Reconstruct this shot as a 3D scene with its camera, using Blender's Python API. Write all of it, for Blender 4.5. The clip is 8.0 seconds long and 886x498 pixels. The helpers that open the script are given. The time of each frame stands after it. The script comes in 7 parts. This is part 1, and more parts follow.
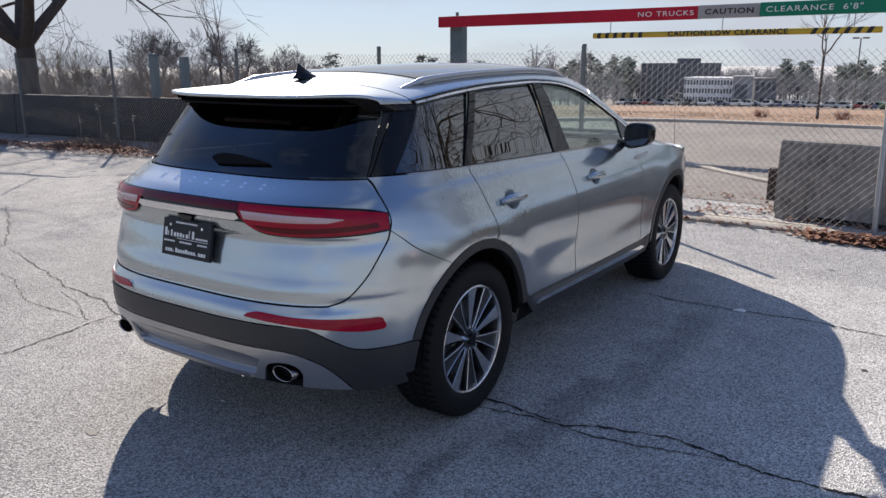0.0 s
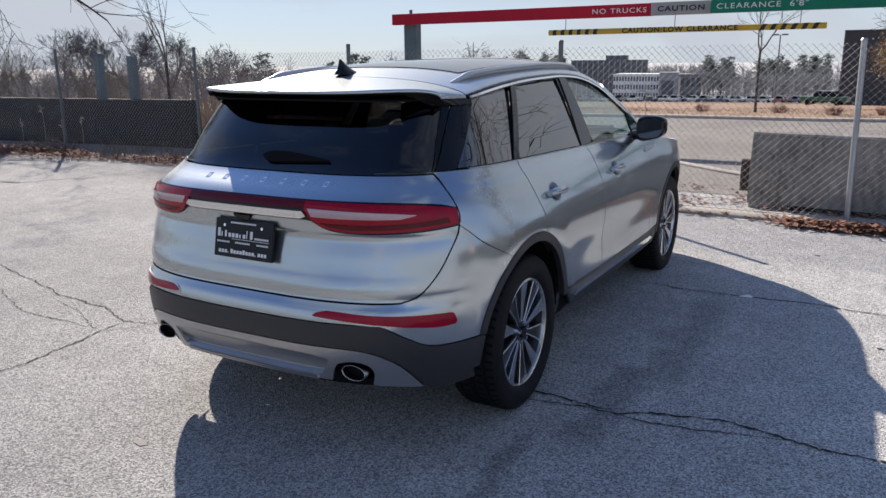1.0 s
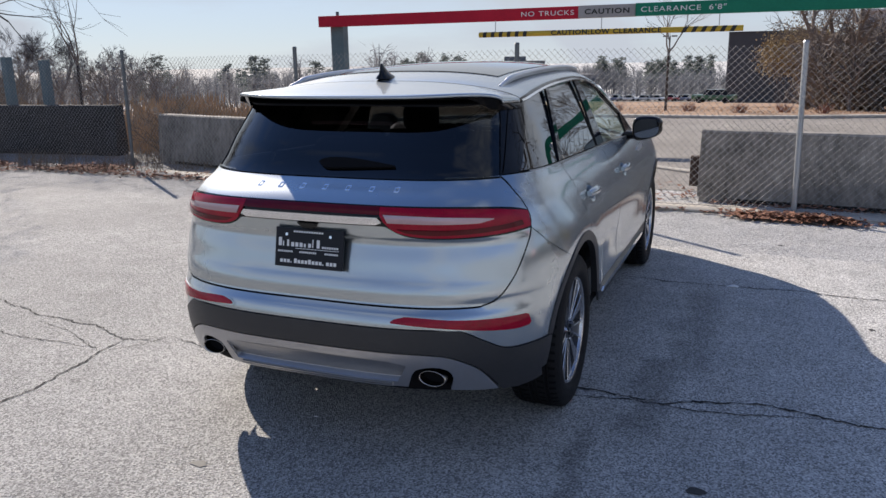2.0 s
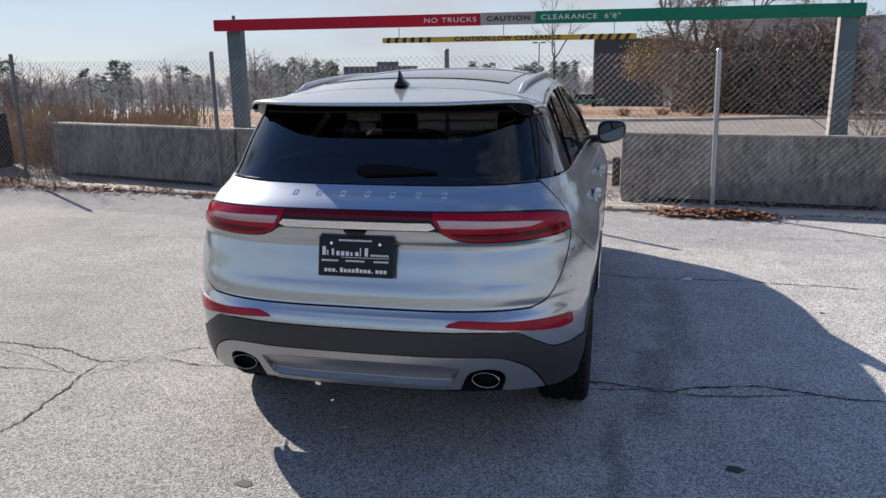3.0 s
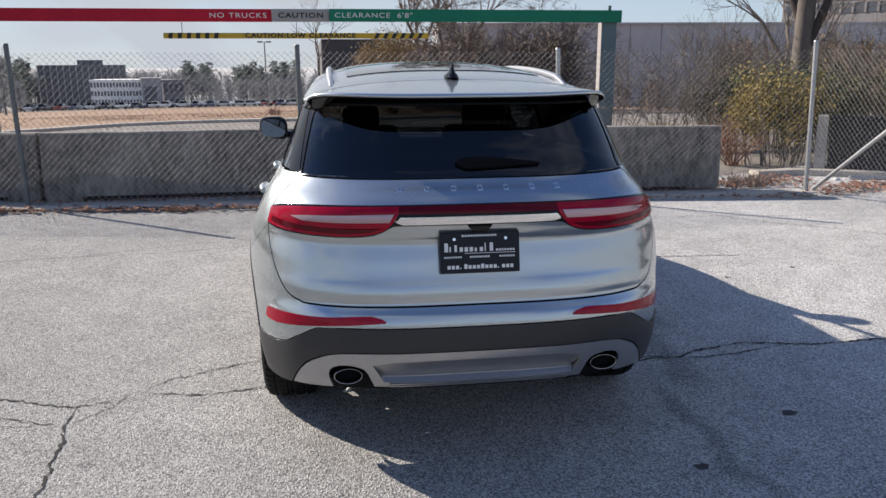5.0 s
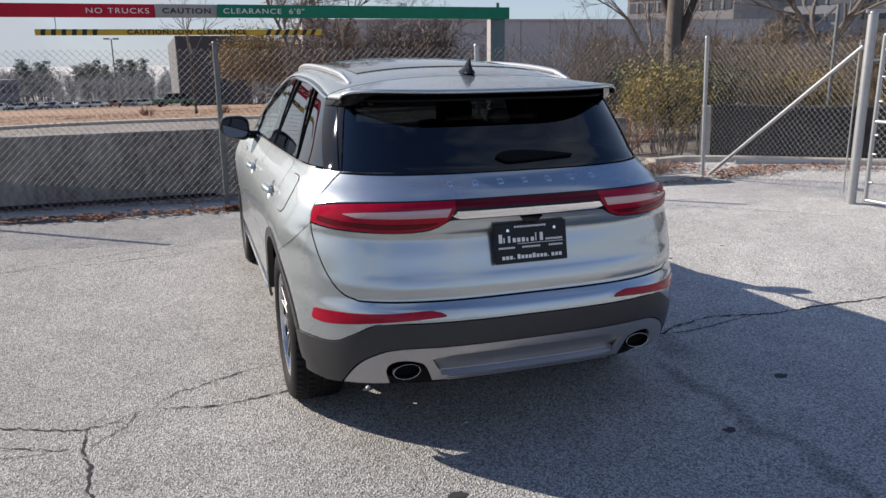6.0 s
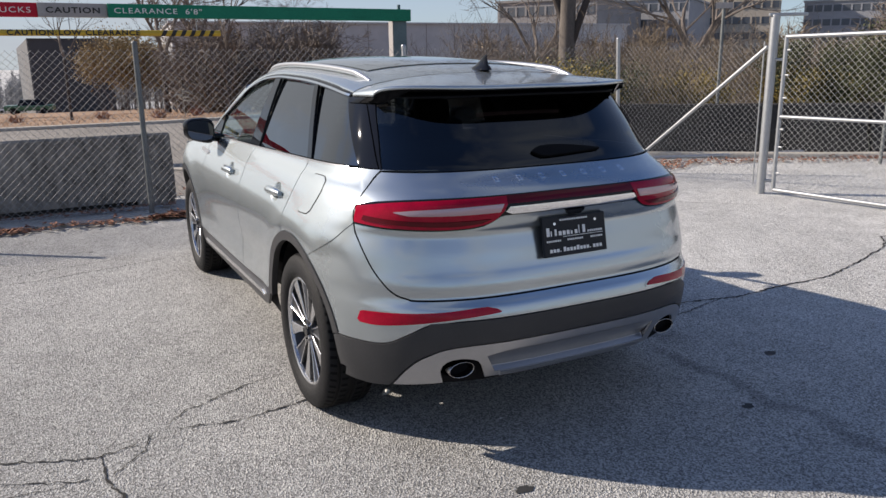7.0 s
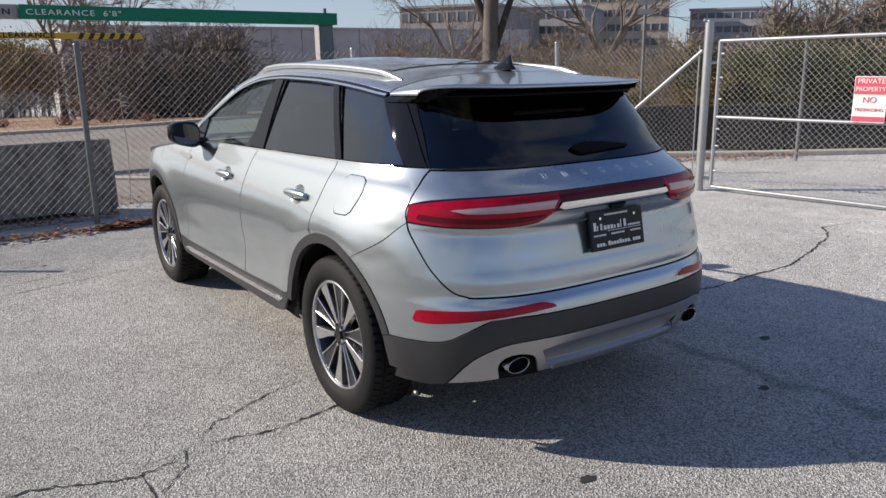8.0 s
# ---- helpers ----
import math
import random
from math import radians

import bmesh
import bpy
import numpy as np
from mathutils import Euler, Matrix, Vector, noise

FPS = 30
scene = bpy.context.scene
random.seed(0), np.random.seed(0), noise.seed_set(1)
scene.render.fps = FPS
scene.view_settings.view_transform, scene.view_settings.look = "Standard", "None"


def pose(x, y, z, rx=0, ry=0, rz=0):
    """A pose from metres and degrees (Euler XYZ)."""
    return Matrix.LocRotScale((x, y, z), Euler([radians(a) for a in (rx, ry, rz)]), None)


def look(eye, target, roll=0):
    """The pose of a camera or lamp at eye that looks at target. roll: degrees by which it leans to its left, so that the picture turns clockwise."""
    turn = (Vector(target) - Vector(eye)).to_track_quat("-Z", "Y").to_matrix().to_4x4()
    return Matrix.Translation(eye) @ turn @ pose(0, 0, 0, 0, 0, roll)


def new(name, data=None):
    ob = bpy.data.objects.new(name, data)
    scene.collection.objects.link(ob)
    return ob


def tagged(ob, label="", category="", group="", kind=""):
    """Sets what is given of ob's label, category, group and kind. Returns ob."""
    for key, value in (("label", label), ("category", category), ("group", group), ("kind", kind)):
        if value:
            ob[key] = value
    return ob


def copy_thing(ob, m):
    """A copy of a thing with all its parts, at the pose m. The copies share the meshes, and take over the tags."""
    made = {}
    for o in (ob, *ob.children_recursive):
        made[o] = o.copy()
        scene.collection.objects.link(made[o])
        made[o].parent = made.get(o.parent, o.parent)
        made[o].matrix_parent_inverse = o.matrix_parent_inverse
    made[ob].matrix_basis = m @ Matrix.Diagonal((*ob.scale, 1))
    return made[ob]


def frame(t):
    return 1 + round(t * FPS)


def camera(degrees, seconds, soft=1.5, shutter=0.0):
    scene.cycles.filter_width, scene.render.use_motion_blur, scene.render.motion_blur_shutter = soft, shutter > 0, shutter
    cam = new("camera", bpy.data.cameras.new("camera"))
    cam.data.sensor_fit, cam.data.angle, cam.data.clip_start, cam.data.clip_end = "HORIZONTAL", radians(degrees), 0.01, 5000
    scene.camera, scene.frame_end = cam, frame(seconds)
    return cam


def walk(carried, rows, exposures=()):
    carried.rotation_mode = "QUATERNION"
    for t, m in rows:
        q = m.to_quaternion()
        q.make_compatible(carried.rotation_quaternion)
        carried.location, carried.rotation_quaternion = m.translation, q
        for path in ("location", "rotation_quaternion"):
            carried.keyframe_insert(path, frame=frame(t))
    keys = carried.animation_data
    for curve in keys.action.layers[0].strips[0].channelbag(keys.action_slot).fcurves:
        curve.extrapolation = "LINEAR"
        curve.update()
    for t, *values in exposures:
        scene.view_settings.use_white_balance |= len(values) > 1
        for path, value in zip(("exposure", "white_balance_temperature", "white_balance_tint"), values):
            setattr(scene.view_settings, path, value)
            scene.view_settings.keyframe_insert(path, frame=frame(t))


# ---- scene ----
cam = camera(60.2, 8.0)
PATH = [
    (0, (2.63, -4.17, 1.596), (1.538, -2.564, 1.12), -0.2),
    (0.5, (2.444, -4.361, 1.592), (1.411, -2.716, 1.115), -0.5),
    (1, (2.188, -4.444, 1.582), (1.237, -2.751, 1.101), -0.6),
    (1.2, (2.065, -4.476, 1.587), (1.152, -2.763, 1.106), -0.7),
    (2.5, (1.306, -4.889, 1.606), (0.72, -3.037, 1.129), -0.8),
    (3, (0.974, -4.976, 1.618), (0.549, -3.08, 1.146), -0.7),
    (3.5, (0.609, -5.08, 1.628), (0.353, -3.153, 1.156), -0.5),
    (4, (0.247, -5.04, 1.611), (0.162, -3.098, 1.138), -0.3),
    (4.5, (-0.154, -5.036, 1.596), (-0.063, -3.096, 1.12), -0.2),
    (4.7, (-0.307, -5.029, 1.595), (-0.148, -3.093, 1.118), -0.2),
    (5.8, (-1.106, -4.9, 1.58), (-0.562, -3.037, 1.097), -0.5),
    (6, (-1.246, -4.89, 1.595), (-0.643, -3.046, 1.107), -0.6),
    (6.5, (-1.552, -4.766, 1.571), (-0.795, -2.98, 1.084), -0.6),
    (7, (-1.853, -4.617, 1.572), (-0.958, -2.895, 1.089), -0.7),
    (7.5, (-2.167, -4.504, 1.577), (-1.154, -2.848, 1.098), -0.7),
    (8, (-2.354, -4.332, 1.554), (-1.247, -2.735, 1.081), -0.7),
]
walk(cam, [(t, look(eye, target, roll)) for t, eye, target, roll in PATH],
     exposures=[(0, 0.63, 6720, 14), (4.5, 0.62, 6800, 13), (8, 0.38, 6850, 13)])

# ---- world, sun, exposure ----
SUN_TO = Vector((-1.40, 1.10, 1.0)).normalized()      # towards the sun, from the shadows of posts and mirrors
SUN_EL = math.asin(SUN_TO.z)
SUN_AZ = math.atan2(SUN_TO.x, SUN_TO.y)
world = bpy.data.worlds.new("sky")
scene.world = world
world.use_nodes = True
wn, wl = world.node_tree.nodes, world.node_tree.links
wn.clear()
w_out = wn.new("ShaderNodeOutputWorld")
w_bg = wn.new("ShaderNodeBackground")
w_sky = wn.new("ShaderNodeTexSky")
w_sky.sky_type = "NISHITA"
w_sky.sun_disc = False
w_sky.sun_elevation = SUN_EL
w_sky.sun_rotation = SUN_AZ
w_sky.air_density, w_sky.dust_density, w_sky.ozone_density = 1.0, 0.10, 3.0
# thin high cloud: noise stretched sideways over the sky's direction
w_co = wn.new("ShaderNodeTexCoord")
w_map = wn.new("ShaderNodeMapping")
w_map.inputs["Scale"].default_value = (1.6, 1.6, 7.0)
w_map.inputs["Location"].default_value = (0.3, 1.7, 0.0)
w_noise = wn.new("ShaderNodeTexNoise")
w_noise.inputs["Scale"].default_value = 1.6
w_noise.inputs["Detail"].default_value = 7.0
w_noise.inputs["Roughness"].default_value = 0.55
w_ramp = wn.new("ShaderNodeValToRGB")
w_ramp.color_ramp.elements[0].position, w_ramp.color_ramp.elements[1].position = 0.43, 0.66
w_ramp.color_ramp.elements[0].color = (0.80, 0.80, 0.80, 1)
w_ramp.color_ramp.elements[1].color = (0.98, 0.98, 0.98, 1)
w_mix = wn.new("ShaderNodeMix")
w_mix.data_type = "RGBA"
w_mix.inputs["B"].default_value = (3.85, 4.35, 4.95, 1)
wl.new(w_co.outputs["Generated"], w_map.inputs["Vector"])
wl.new(w_map.outputs["Vector"], w_noise.inputs["Vector"])
wl.new(w_noise.outputs["Fac"], w_ramp.inputs["Fac"])
w_sep = wn.new("ShaderNodeSeparateXYZ")
w_up = wn.new("ShaderNodeMapRange")
w_up.inputs["From Min"].default_value, w_up.inputs["From Max"].default_value = 0.18, 0.62
w_up.inputs["To Min"].default_value, w_up.inputs["To Max"].default_value = 1.0, 0.05
w_mul = wn.new("ShaderNodeMath")
w_mul.operation = "MULTIPLY"
wl.new(w_co.outputs["Generated"], w_sep.inputs["Vector"])
wl.new(w_sep.outputs["Z"], w_up.inputs["Value"])
wl.new(w_ramp.outputs["Color"], w_mul.inputs[0])
wl.new(w_up.outputs["Result"], w_mul.inputs[1])
# a few torn clouds high up
w_high = wn.new("ShaderNodeMapRange")
w_high.inputs["From Min"].default_value, w_high.inputs["From Max"].default_value = 0.50, 0.66
w_high.inputs["To Min"].default_value, w_high.inputs["To Max"].default_value = 0.0, 0.65
w_torn = wn.new("ShaderNodeTexNoise")
w_torn.inputs["Scale"].default_value, w_torn.inputs["Detail"].default_value, w_torn.inputs["Distortion"].default_value = 1.7, 8.0, 0.4
w_flat = wn.new("ShaderNodeMapping")
w_flat.inputs["Scale"].default_value = (1.0, 1.0, 1.8)
wl.new(w_co.outputs["Generated"], w_flat.inputs["Vector"])
wl.new(w_flat.outputs["Vector"], w_torn.inputs["Vector"])
wl.new(w_torn.outputs["Fac"], w_high.inputs["Value"])
# the haze is thick towards the sun and thin away from it
w_dot = wn.new("ShaderNodeVectorMath")
w_dot.operation = "DOT_PRODUCT"
w_dot.inputs[1].default_value = Vector((SUN_TO.x, SUN_TO.y, 0)).normalized()
wl.new(w_co.outputs["Generated"], w_dot.inputs[0])
w_side = wn.new("ShaderNodeMapRange")
w_side.inputs["From Min"].default_value, w_side.inputs["From Max"].default_value = -0.1, 0.75
w_side.inputs["To Min"].default_value, w_side.inputs["To Max"].default_value = 0.65, 1.0
wl.new(w_dot.outputs["Value"], w_side.inputs["Value"])
w_thin = wn.new("ShaderNodeMath")
w_thin.operation = "MULTIPLY"
wl.new(w_mul.outputs[0], w_thin.inputs[0])
wl.new(w_side.outputs["Result"], w_thin.inputs[1])
w_sum = wn.new("ShaderNodeMath")
w_sum.operation, w_sum.use_clamp = "ADD", True
wl.new(w_thin.outputs[0], w_sum.inputs[0])
wl.new(w_high.outputs["Result"], w_sum.inputs[1])
wl.new(w_sum.outputs[0], w_mix.inputs["Factor"])
w_blue = wn.new("ShaderNodeMix")
w_blue.data_type, w_blue.blend_type = "RGBA", "MULTIPLY"
w_blue.inputs["Factor"].default_value = 1.0
w_blue.inputs["B"].default_value = (0.67, 0.87, 1.18, 1)      # a deep dry winter blue overhead
wl.new(w_sky.outputs["Color"], w_blue.inputs["A"])
wl.new(w_blue.outputs["Result"], w_mix.inputs["A"])
wl.new(w_mix.outputs["Result"], w_bg.inputs["Color"])
w_bg.inputs["Strength"].default_value = 0.092
wl.new(w_bg.outputs["Background"], w_out.inputs["Surface"])

sun = new("sun", bpy.data.lights.new("sun", "SUN"))
sun.data.energy, sun.data.angle, sun.data.color = 5.0, radians(0.55), (1.0, 0.94, 0.85)
sun.matrix_world = look(SUN_TO * 60, (0, 0, 0))

# ---- materials ----


def mat(name, color, rough=0.6, metal=0.0, vary=0.15, scale=8.0, bump=0.0, bump_scale=60.0, coat=0.0, stretch=(1, 1, 1), spec=0.5, per_object=0.0):
    """A principled material whose colour varies at two scales, with fine relief."""
    m = bpy.data.materials.new(name)
    m.use_nodes = True
    n, l = m.node_tree.nodes, m.node_tree.links
    b = n["Principled BSDF"]
    b.inputs["Roughness"].default_value, b.inputs["Metallic"].default_value = rough, metal
    b.inputs["Specular IOR Level"].default_value = spec
    b.inputs["Coat Weight"].default_value, b.inputs["Coat Roughness"].default_value = coat, 0.04
    b.inputs["Base Color"].default_value = (*color, 1)
    co = n.new("ShaderNodeTexCoord")
    mp = n.new("ShaderNodeMapping")
    mp.inputs["Scale"].default_value = stretch
    l.new(co.outputs["Object"], mp.inputs["Vector"])
    if vary:
        n1, n2 = n.new("ShaderNodeTexNoise"), n.new("ShaderNodeTexNoise")
        n1.inputs["Scale"].default_value, n2.inputs["Scale"].default_value = scale, scale * 9
        n1.inputs["Detail"].default_value, n2.inputs["Detail"].default_value = 4, 3
        l.new(mp.outputs["Vector"], n1.inputs["Vector"])
        l.new(mp.outputs["Vector"], n2.inputs["Vector"])
        add = n.new("ShaderNodeMath")
        l.new(n1.outputs["Fac"], add.inputs[0])
        l.new(n2.outputs["Fac"], add.inputs[1])
        rng = n.new("ShaderNodeMapRange")
        rng.inputs["From Min"].default_value, rng.inputs["From Max"].default_value = 0.6, 1.4
        rng.inputs["To Min"].default_value, rng.inputs["To Max"].default_value = 1 - vary, 1 + vary
        l.new(add.outputs[0], rng.inputs["Value"])
        fac = rng.outputs["Result"]
        if per_object:
            oi = n.new("ShaderNodeObjectInfo")
            r2 = n.new("ShaderNodeMapRange")
            r2.inputs["To Min"].default_value, r2.inputs["To Max"].default_value = 1 - per_object, 1 + per_object
            l.new(oi.outputs["Random"], r2.inputs["Value"])
            mu = n.new("ShaderNodeMath")
            mu.operation = "MULTIPLY"
            l.new(fac, mu.inputs[0])
            l.new(r2.outputs["Result"], mu.inputs[1])
            fac = mu.outputs[0]
        sc = n.new("ShaderNodeVectorMath")
        sc.operation = "SCALE"
        sc.inputs[0].default_value = color
        l.new(fac, sc.inputs["Scale"])
        l.new(sc.outputs["Vector"], b.inputs["Base Color"])
    if bump:
        n3, bp = n.new("ShaderNodeTexNoise"), n.new("ShaderNodeBump")
        n3.inputs["Scale"].default_value, n3.inputs["Detail"].default_value = bump_scale, 6
        l.new(mp.outputs["Vector"], n3.inputs["Vector"])
        bp.inputs["Strength"].default_value, bp.inputs["Distance"].default_value = bump, 0.01
        l.new(n3.outputs["Fac"], bp.inputs["Height"])
        l.new(bp.outputs["Normal"], b.inputs["Normal"])
    return m


def glass(name, tint, facing):
    """A thin tinted pane: it lets tinted light straight through and mirrors, faintly head-on and strongly when seen aslant."""
    m = bpy.data.materials.new(name)
    m.use_nodes = True
    n, l = m.node_tree.nodes, m.node_tree.links
    n.remove(n["Principled BSDF"])
    tr, gl, mx, lw = n.new("ShaderNodeBsdfTransparent"), n.new("ShaderNodeBsdfGlossy"), n.new("ShaderNodeMixShader"), n.new("ShaderNodeLayerWeight")
    tr.inputs["Color"].default_value = (*tint, 1)
    gl.inputs["Roughness"].default_value = 0.0
    lw.inputs["Blend"].default_value = 0.5
    power, span = n.new("ShaderNodeMath"), n.new("ShaderNodeMapRange")
    power.operation, power.inputs[1].default_value = "POWER", 4.0
    span.inputs["To Min"].default_value, span.inputs["To Max"].default_value = facing, 0.95
    l.new(lw.outputs["Facing"], power.inputs[0])
    l.new(power.outputs[0], span.inputs["Value"])
    l.new(span.outputs["Result"], mx.inputs["Fac"])
    l.new(tr.outputs["BSDF"], mx.inputs[1])
    l.new(gl.outputs["BSDF"], mx.inputs[2])
    l.new(mx.outputs["Shader"], n["Material Output"].inputs["Surface"])
    return m


def asphalt(name, color, stains_and_grade=True):
    """Worn asphalt: pale stones in a grey binder, broad blotches, and a few dark smears."""
    m = bpy.data.materials.new(name)
    m.use_nodes = True
    n, l = m.node_tree.nodes, m.node_tree.links
    b = n["Principled BSDF"]
    b.inputs["Roughness"].default_value = 0.85
    b.inputs["Specular IOR Level"].default_value = 0.35
    co = n.new("ShaderNodeTexCoord")

    def tex(kind, sc, detail=3):
        t = n.new(kind)
        t.inputs["Scale"].default_value = sc
        if kind == "ShaderNodeTexNoise":
            t.inputs["Detail"].default_value = detail
        l.new(co.outputs["Object"], t.inputs["Vector"])
        return t

    def rng(out, a, b_, c, d):
        r = n.new("ShaderNodeMapRange")
        for k, v in zip(("From Min", "From Max", "To Min", "To Max"), (a, b_, c, d)):
            r.inputs[k].default_value = v
        l.new(out, r.inputs["Value"])
        return r.outputs["Result"]

    def mul(a, b_, op="MULTIPLY"):
        k = n.new("ShaderNodeMath")
        k.operation = op
        for slot, v in zip(k.inputs, (a, b_)):
            if isinstance(v, float):
                slot.default_value = v
            else:
                l.new(v, slot)
        return k.outputs[0]

    stones = tex("ShaderNodeTexVoronoi", 150)
    fine = tex("ShaderNodeTexNoise", 90, 3)
    broad = tex("ShaderNodeTexNoise", 0.55, 6)
    mid = tex("ShaderNodeTexNoise", 4.0, 5)
    bw = n.new("ShaderNodeRGBToBW")
    l.new(stones.outputs["Color"], bw.inputs["Color"])
    f = mul(rng(bw.outputs["Val"], 0.2, 0.8, 0.45, 1.56), rng(fine.outputs["Fac"], 0.3, 0.7, 0.8, 1.2))
    f = mul(f, rng(broad.outputs["Fac"], 0.3, 0.7, 0.86, 1.14))
    f = mul(f, rng(mid.outputs["Fac"], 0.3, 0.7, 0.9, 1.1))
    if stains_and_grade:
        # tone grades from darker on the left to paler towards the gate
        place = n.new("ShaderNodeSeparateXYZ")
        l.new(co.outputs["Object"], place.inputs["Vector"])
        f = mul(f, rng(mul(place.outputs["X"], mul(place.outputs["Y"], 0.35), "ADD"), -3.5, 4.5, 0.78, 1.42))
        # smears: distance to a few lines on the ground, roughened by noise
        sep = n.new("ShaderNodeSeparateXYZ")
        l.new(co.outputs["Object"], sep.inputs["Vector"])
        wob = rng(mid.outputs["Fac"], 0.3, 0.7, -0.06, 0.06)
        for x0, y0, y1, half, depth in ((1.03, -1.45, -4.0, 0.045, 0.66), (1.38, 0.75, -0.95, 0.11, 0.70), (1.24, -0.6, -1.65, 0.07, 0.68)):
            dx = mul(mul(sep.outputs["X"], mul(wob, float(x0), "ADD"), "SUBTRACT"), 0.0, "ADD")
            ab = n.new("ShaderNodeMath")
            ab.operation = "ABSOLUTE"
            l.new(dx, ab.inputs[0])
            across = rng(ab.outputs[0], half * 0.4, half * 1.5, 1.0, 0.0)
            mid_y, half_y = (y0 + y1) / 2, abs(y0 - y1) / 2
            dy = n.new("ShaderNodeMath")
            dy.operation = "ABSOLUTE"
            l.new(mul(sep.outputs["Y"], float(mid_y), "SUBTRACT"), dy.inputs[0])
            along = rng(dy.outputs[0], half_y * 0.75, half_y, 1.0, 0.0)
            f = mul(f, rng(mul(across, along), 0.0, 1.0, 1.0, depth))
    sc = n.new("ShaderNodeVectorMath")
    sc.operation = "SCALE"
    sc.inputs[0].default_value = color
    l.new(f, sc.inputs["Scale"])
    l.new(sc.outputs["Vector"], b.inputs["Base Color"])
    bp = n.new("ShaderNodeBump")
    bp.inputs["Strength"].default_value, bp.inputs["Distance"].default_value = 0.7, 0.009
    l.new(mul(stones.outputs["Distance"], fine.outputs["Fac"], "ADD"), bp.inputs["Height"])
    l.new(bp.outputs["Normal"], b.inputs["Normal"])
    return m


def paint(name, color, rough=0.32, metal=0.75):
    """Metallic car paint under clear lacquer, with a faint film of dust."""
    m = mat(name, color, rough, metal, vary=0.03, scale=3, coat=0.6)
    n, l = m.node_tree.nodes, m.node_tree.links
    flakes, mx = n.new("ShaderNodeBsdfPrincipled"), n.new("ShaderNodeMixShader")
    flakes.inputs["Base Color"].default_value = (*[c * .88 for c in color], 1)
    flakes.inputs["Roughness"].default_value, flakes.inputs["Metallic"].default_value = 0.55, 0.9
    mx.inputs["Fac"].default_value = 0.30
    l.new(n["Principled BSDF"].outputs["BSDF"], mx.inputs[1])
    l.new(flakes.outputs["BSDF"], mx.inputs[2])
    l.new(mx.outputs["Shader"], n["Material Output"].inputs["Surface"])
    return m


M_PAINT = paint("silver_paint", (0.505, 0.55, 0.57), 0.16, 1.0)
M_CLAD = mat("grey_plastic", (0.032, 0.032, 0.034), 0.42, 0, 0.12, 12, 0.15, 400, spec=0.42)
M_SATIN = mat("satin_silver", (0.42, 0.42, 0.43), 0.30, 0.85, 0.05, 6)
M_SATIN_DARK = mat("satin_grey", (0.13, 0.13, 0.135), 0.42, 0.5, 0.08, 6)
M_CHROME = mat("chrome", (0.85, 0.85, 0.86), 0.08, 1.0, 0.02, 4)
M_BLACK = mat("gloss_black", (0.010, 0.010, 0.011), 0.03, 0, 0.05, 4, spec=0.30)
M_DARK = mat("matt_black", (0.006, 0.006, 0.007), 0.8, 0, 0.1, 8, spec=0.12)
M_TYRE = mat("tyre_rubber", (0.010, 0.010, 0.011), 0.65, 0, 0.3, 14, 0.4, 180, spec=0.22)
M_RIM = mat("machined_alloy", (0.62, 0.62, 0.63), 0.24, 0.95, 0.05, 20)
M_RIM_DARK = mat("dark_alloy", (0.05, 0.05, 0.054), 0.35, 0.6, 0.08, 20)
M_RED = mat("red_lens", (0.33, 0.002, 0.020), 0.10, 0, 0.25, 25, spec=0.3)
M_RED_DARK = mat("dark_red_lens", (0.10, 0.001, 0.006), 0.08, 0, 0.2, 25, spec=0.3)
M_CLEAR = mat("clear_lens", (0.46, 0.30, 0.32), 0.12, 0.3, 0.08, 30, coat=1.0)
M_GLASS_DARK = glass("privacy_glass", (0.030, 0.032, 0.036), 0.20)
M_GLASS_REAR = glass("rear_glass", (0.050, 0.053, 0.060), 0.075)
M_GLASS = glass("light_glass", (0.76, 0.88, 0.85), 0.07)
M_ROOF_GLASS = mat("roof_glass", (0.010, 0.011, 0.013), 0.05, 0, 0.0, coat=0.5)
M_SEAT = mat("seat_leather", (0.16, 0.145, 0.125), 0.6, 0, 0.1, 10)
M_LINING = mat("headlining", (0.45, 0.43, 0.40), 0.9, 0, 0.05, 10)
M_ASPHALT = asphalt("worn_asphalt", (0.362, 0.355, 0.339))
M_ASPHALT_FAR = asphalt("far_asphalt", (0.27, 0.245, 0.215), stains_and_grade=False)
M_CONCRETE = mat("weathered_concrete", (0.205, 0.187, 0.163), 0.9, 0, 0.75, 1.9, 0.6, 40, stretch=(1, 1, 0.45))
M_CONCRETE_DARK = mat("dark_concrete", (0.031, 0.029, 0.028), 0.9, 0, 0.6, 2.0, 0.5, 40)
M_KERB = mat("kerb_concrete", (0.44, 0.40, 0.34), 0.9, 0, 0.25, 3.0, 0.4, 60)
M_GALV = mat("galvanised_steel", (0.40, 0.41, 0.42), 0.48, 0.8, 0.12, 15)
M_WIRE = mat("wire", (0.28, 0.28, 0.28), 0.7, 0.0, 0.2, 6)
M_WIRE_BRIGHT = mat("bright_wire", (0.42, 0.42, 0.41), 0.5, 0.4, 0.15, 8)
M_POST_DARK = mat("weathered_post", (0.16, 0.17, 0.17), 0.6, 0.5, 0.2, 8)
M_TEAL_POST = mat("blue_grey_steel_paint", (0.10, 0.15, 0.165), 0.6, 0, 0.2, 3, 0.1, 30)
M_SIGN_RED = mat("red_sign_paint", (0.46, 0.014, 0.036), 0.6, 0, 0.12, 3, spec=0.2)
M_SIGN_GREEN = mat("green_sign_paint", (0.008, 0.185, 0.110), 0.6, 0, 0.12, 3, spec=0.2)
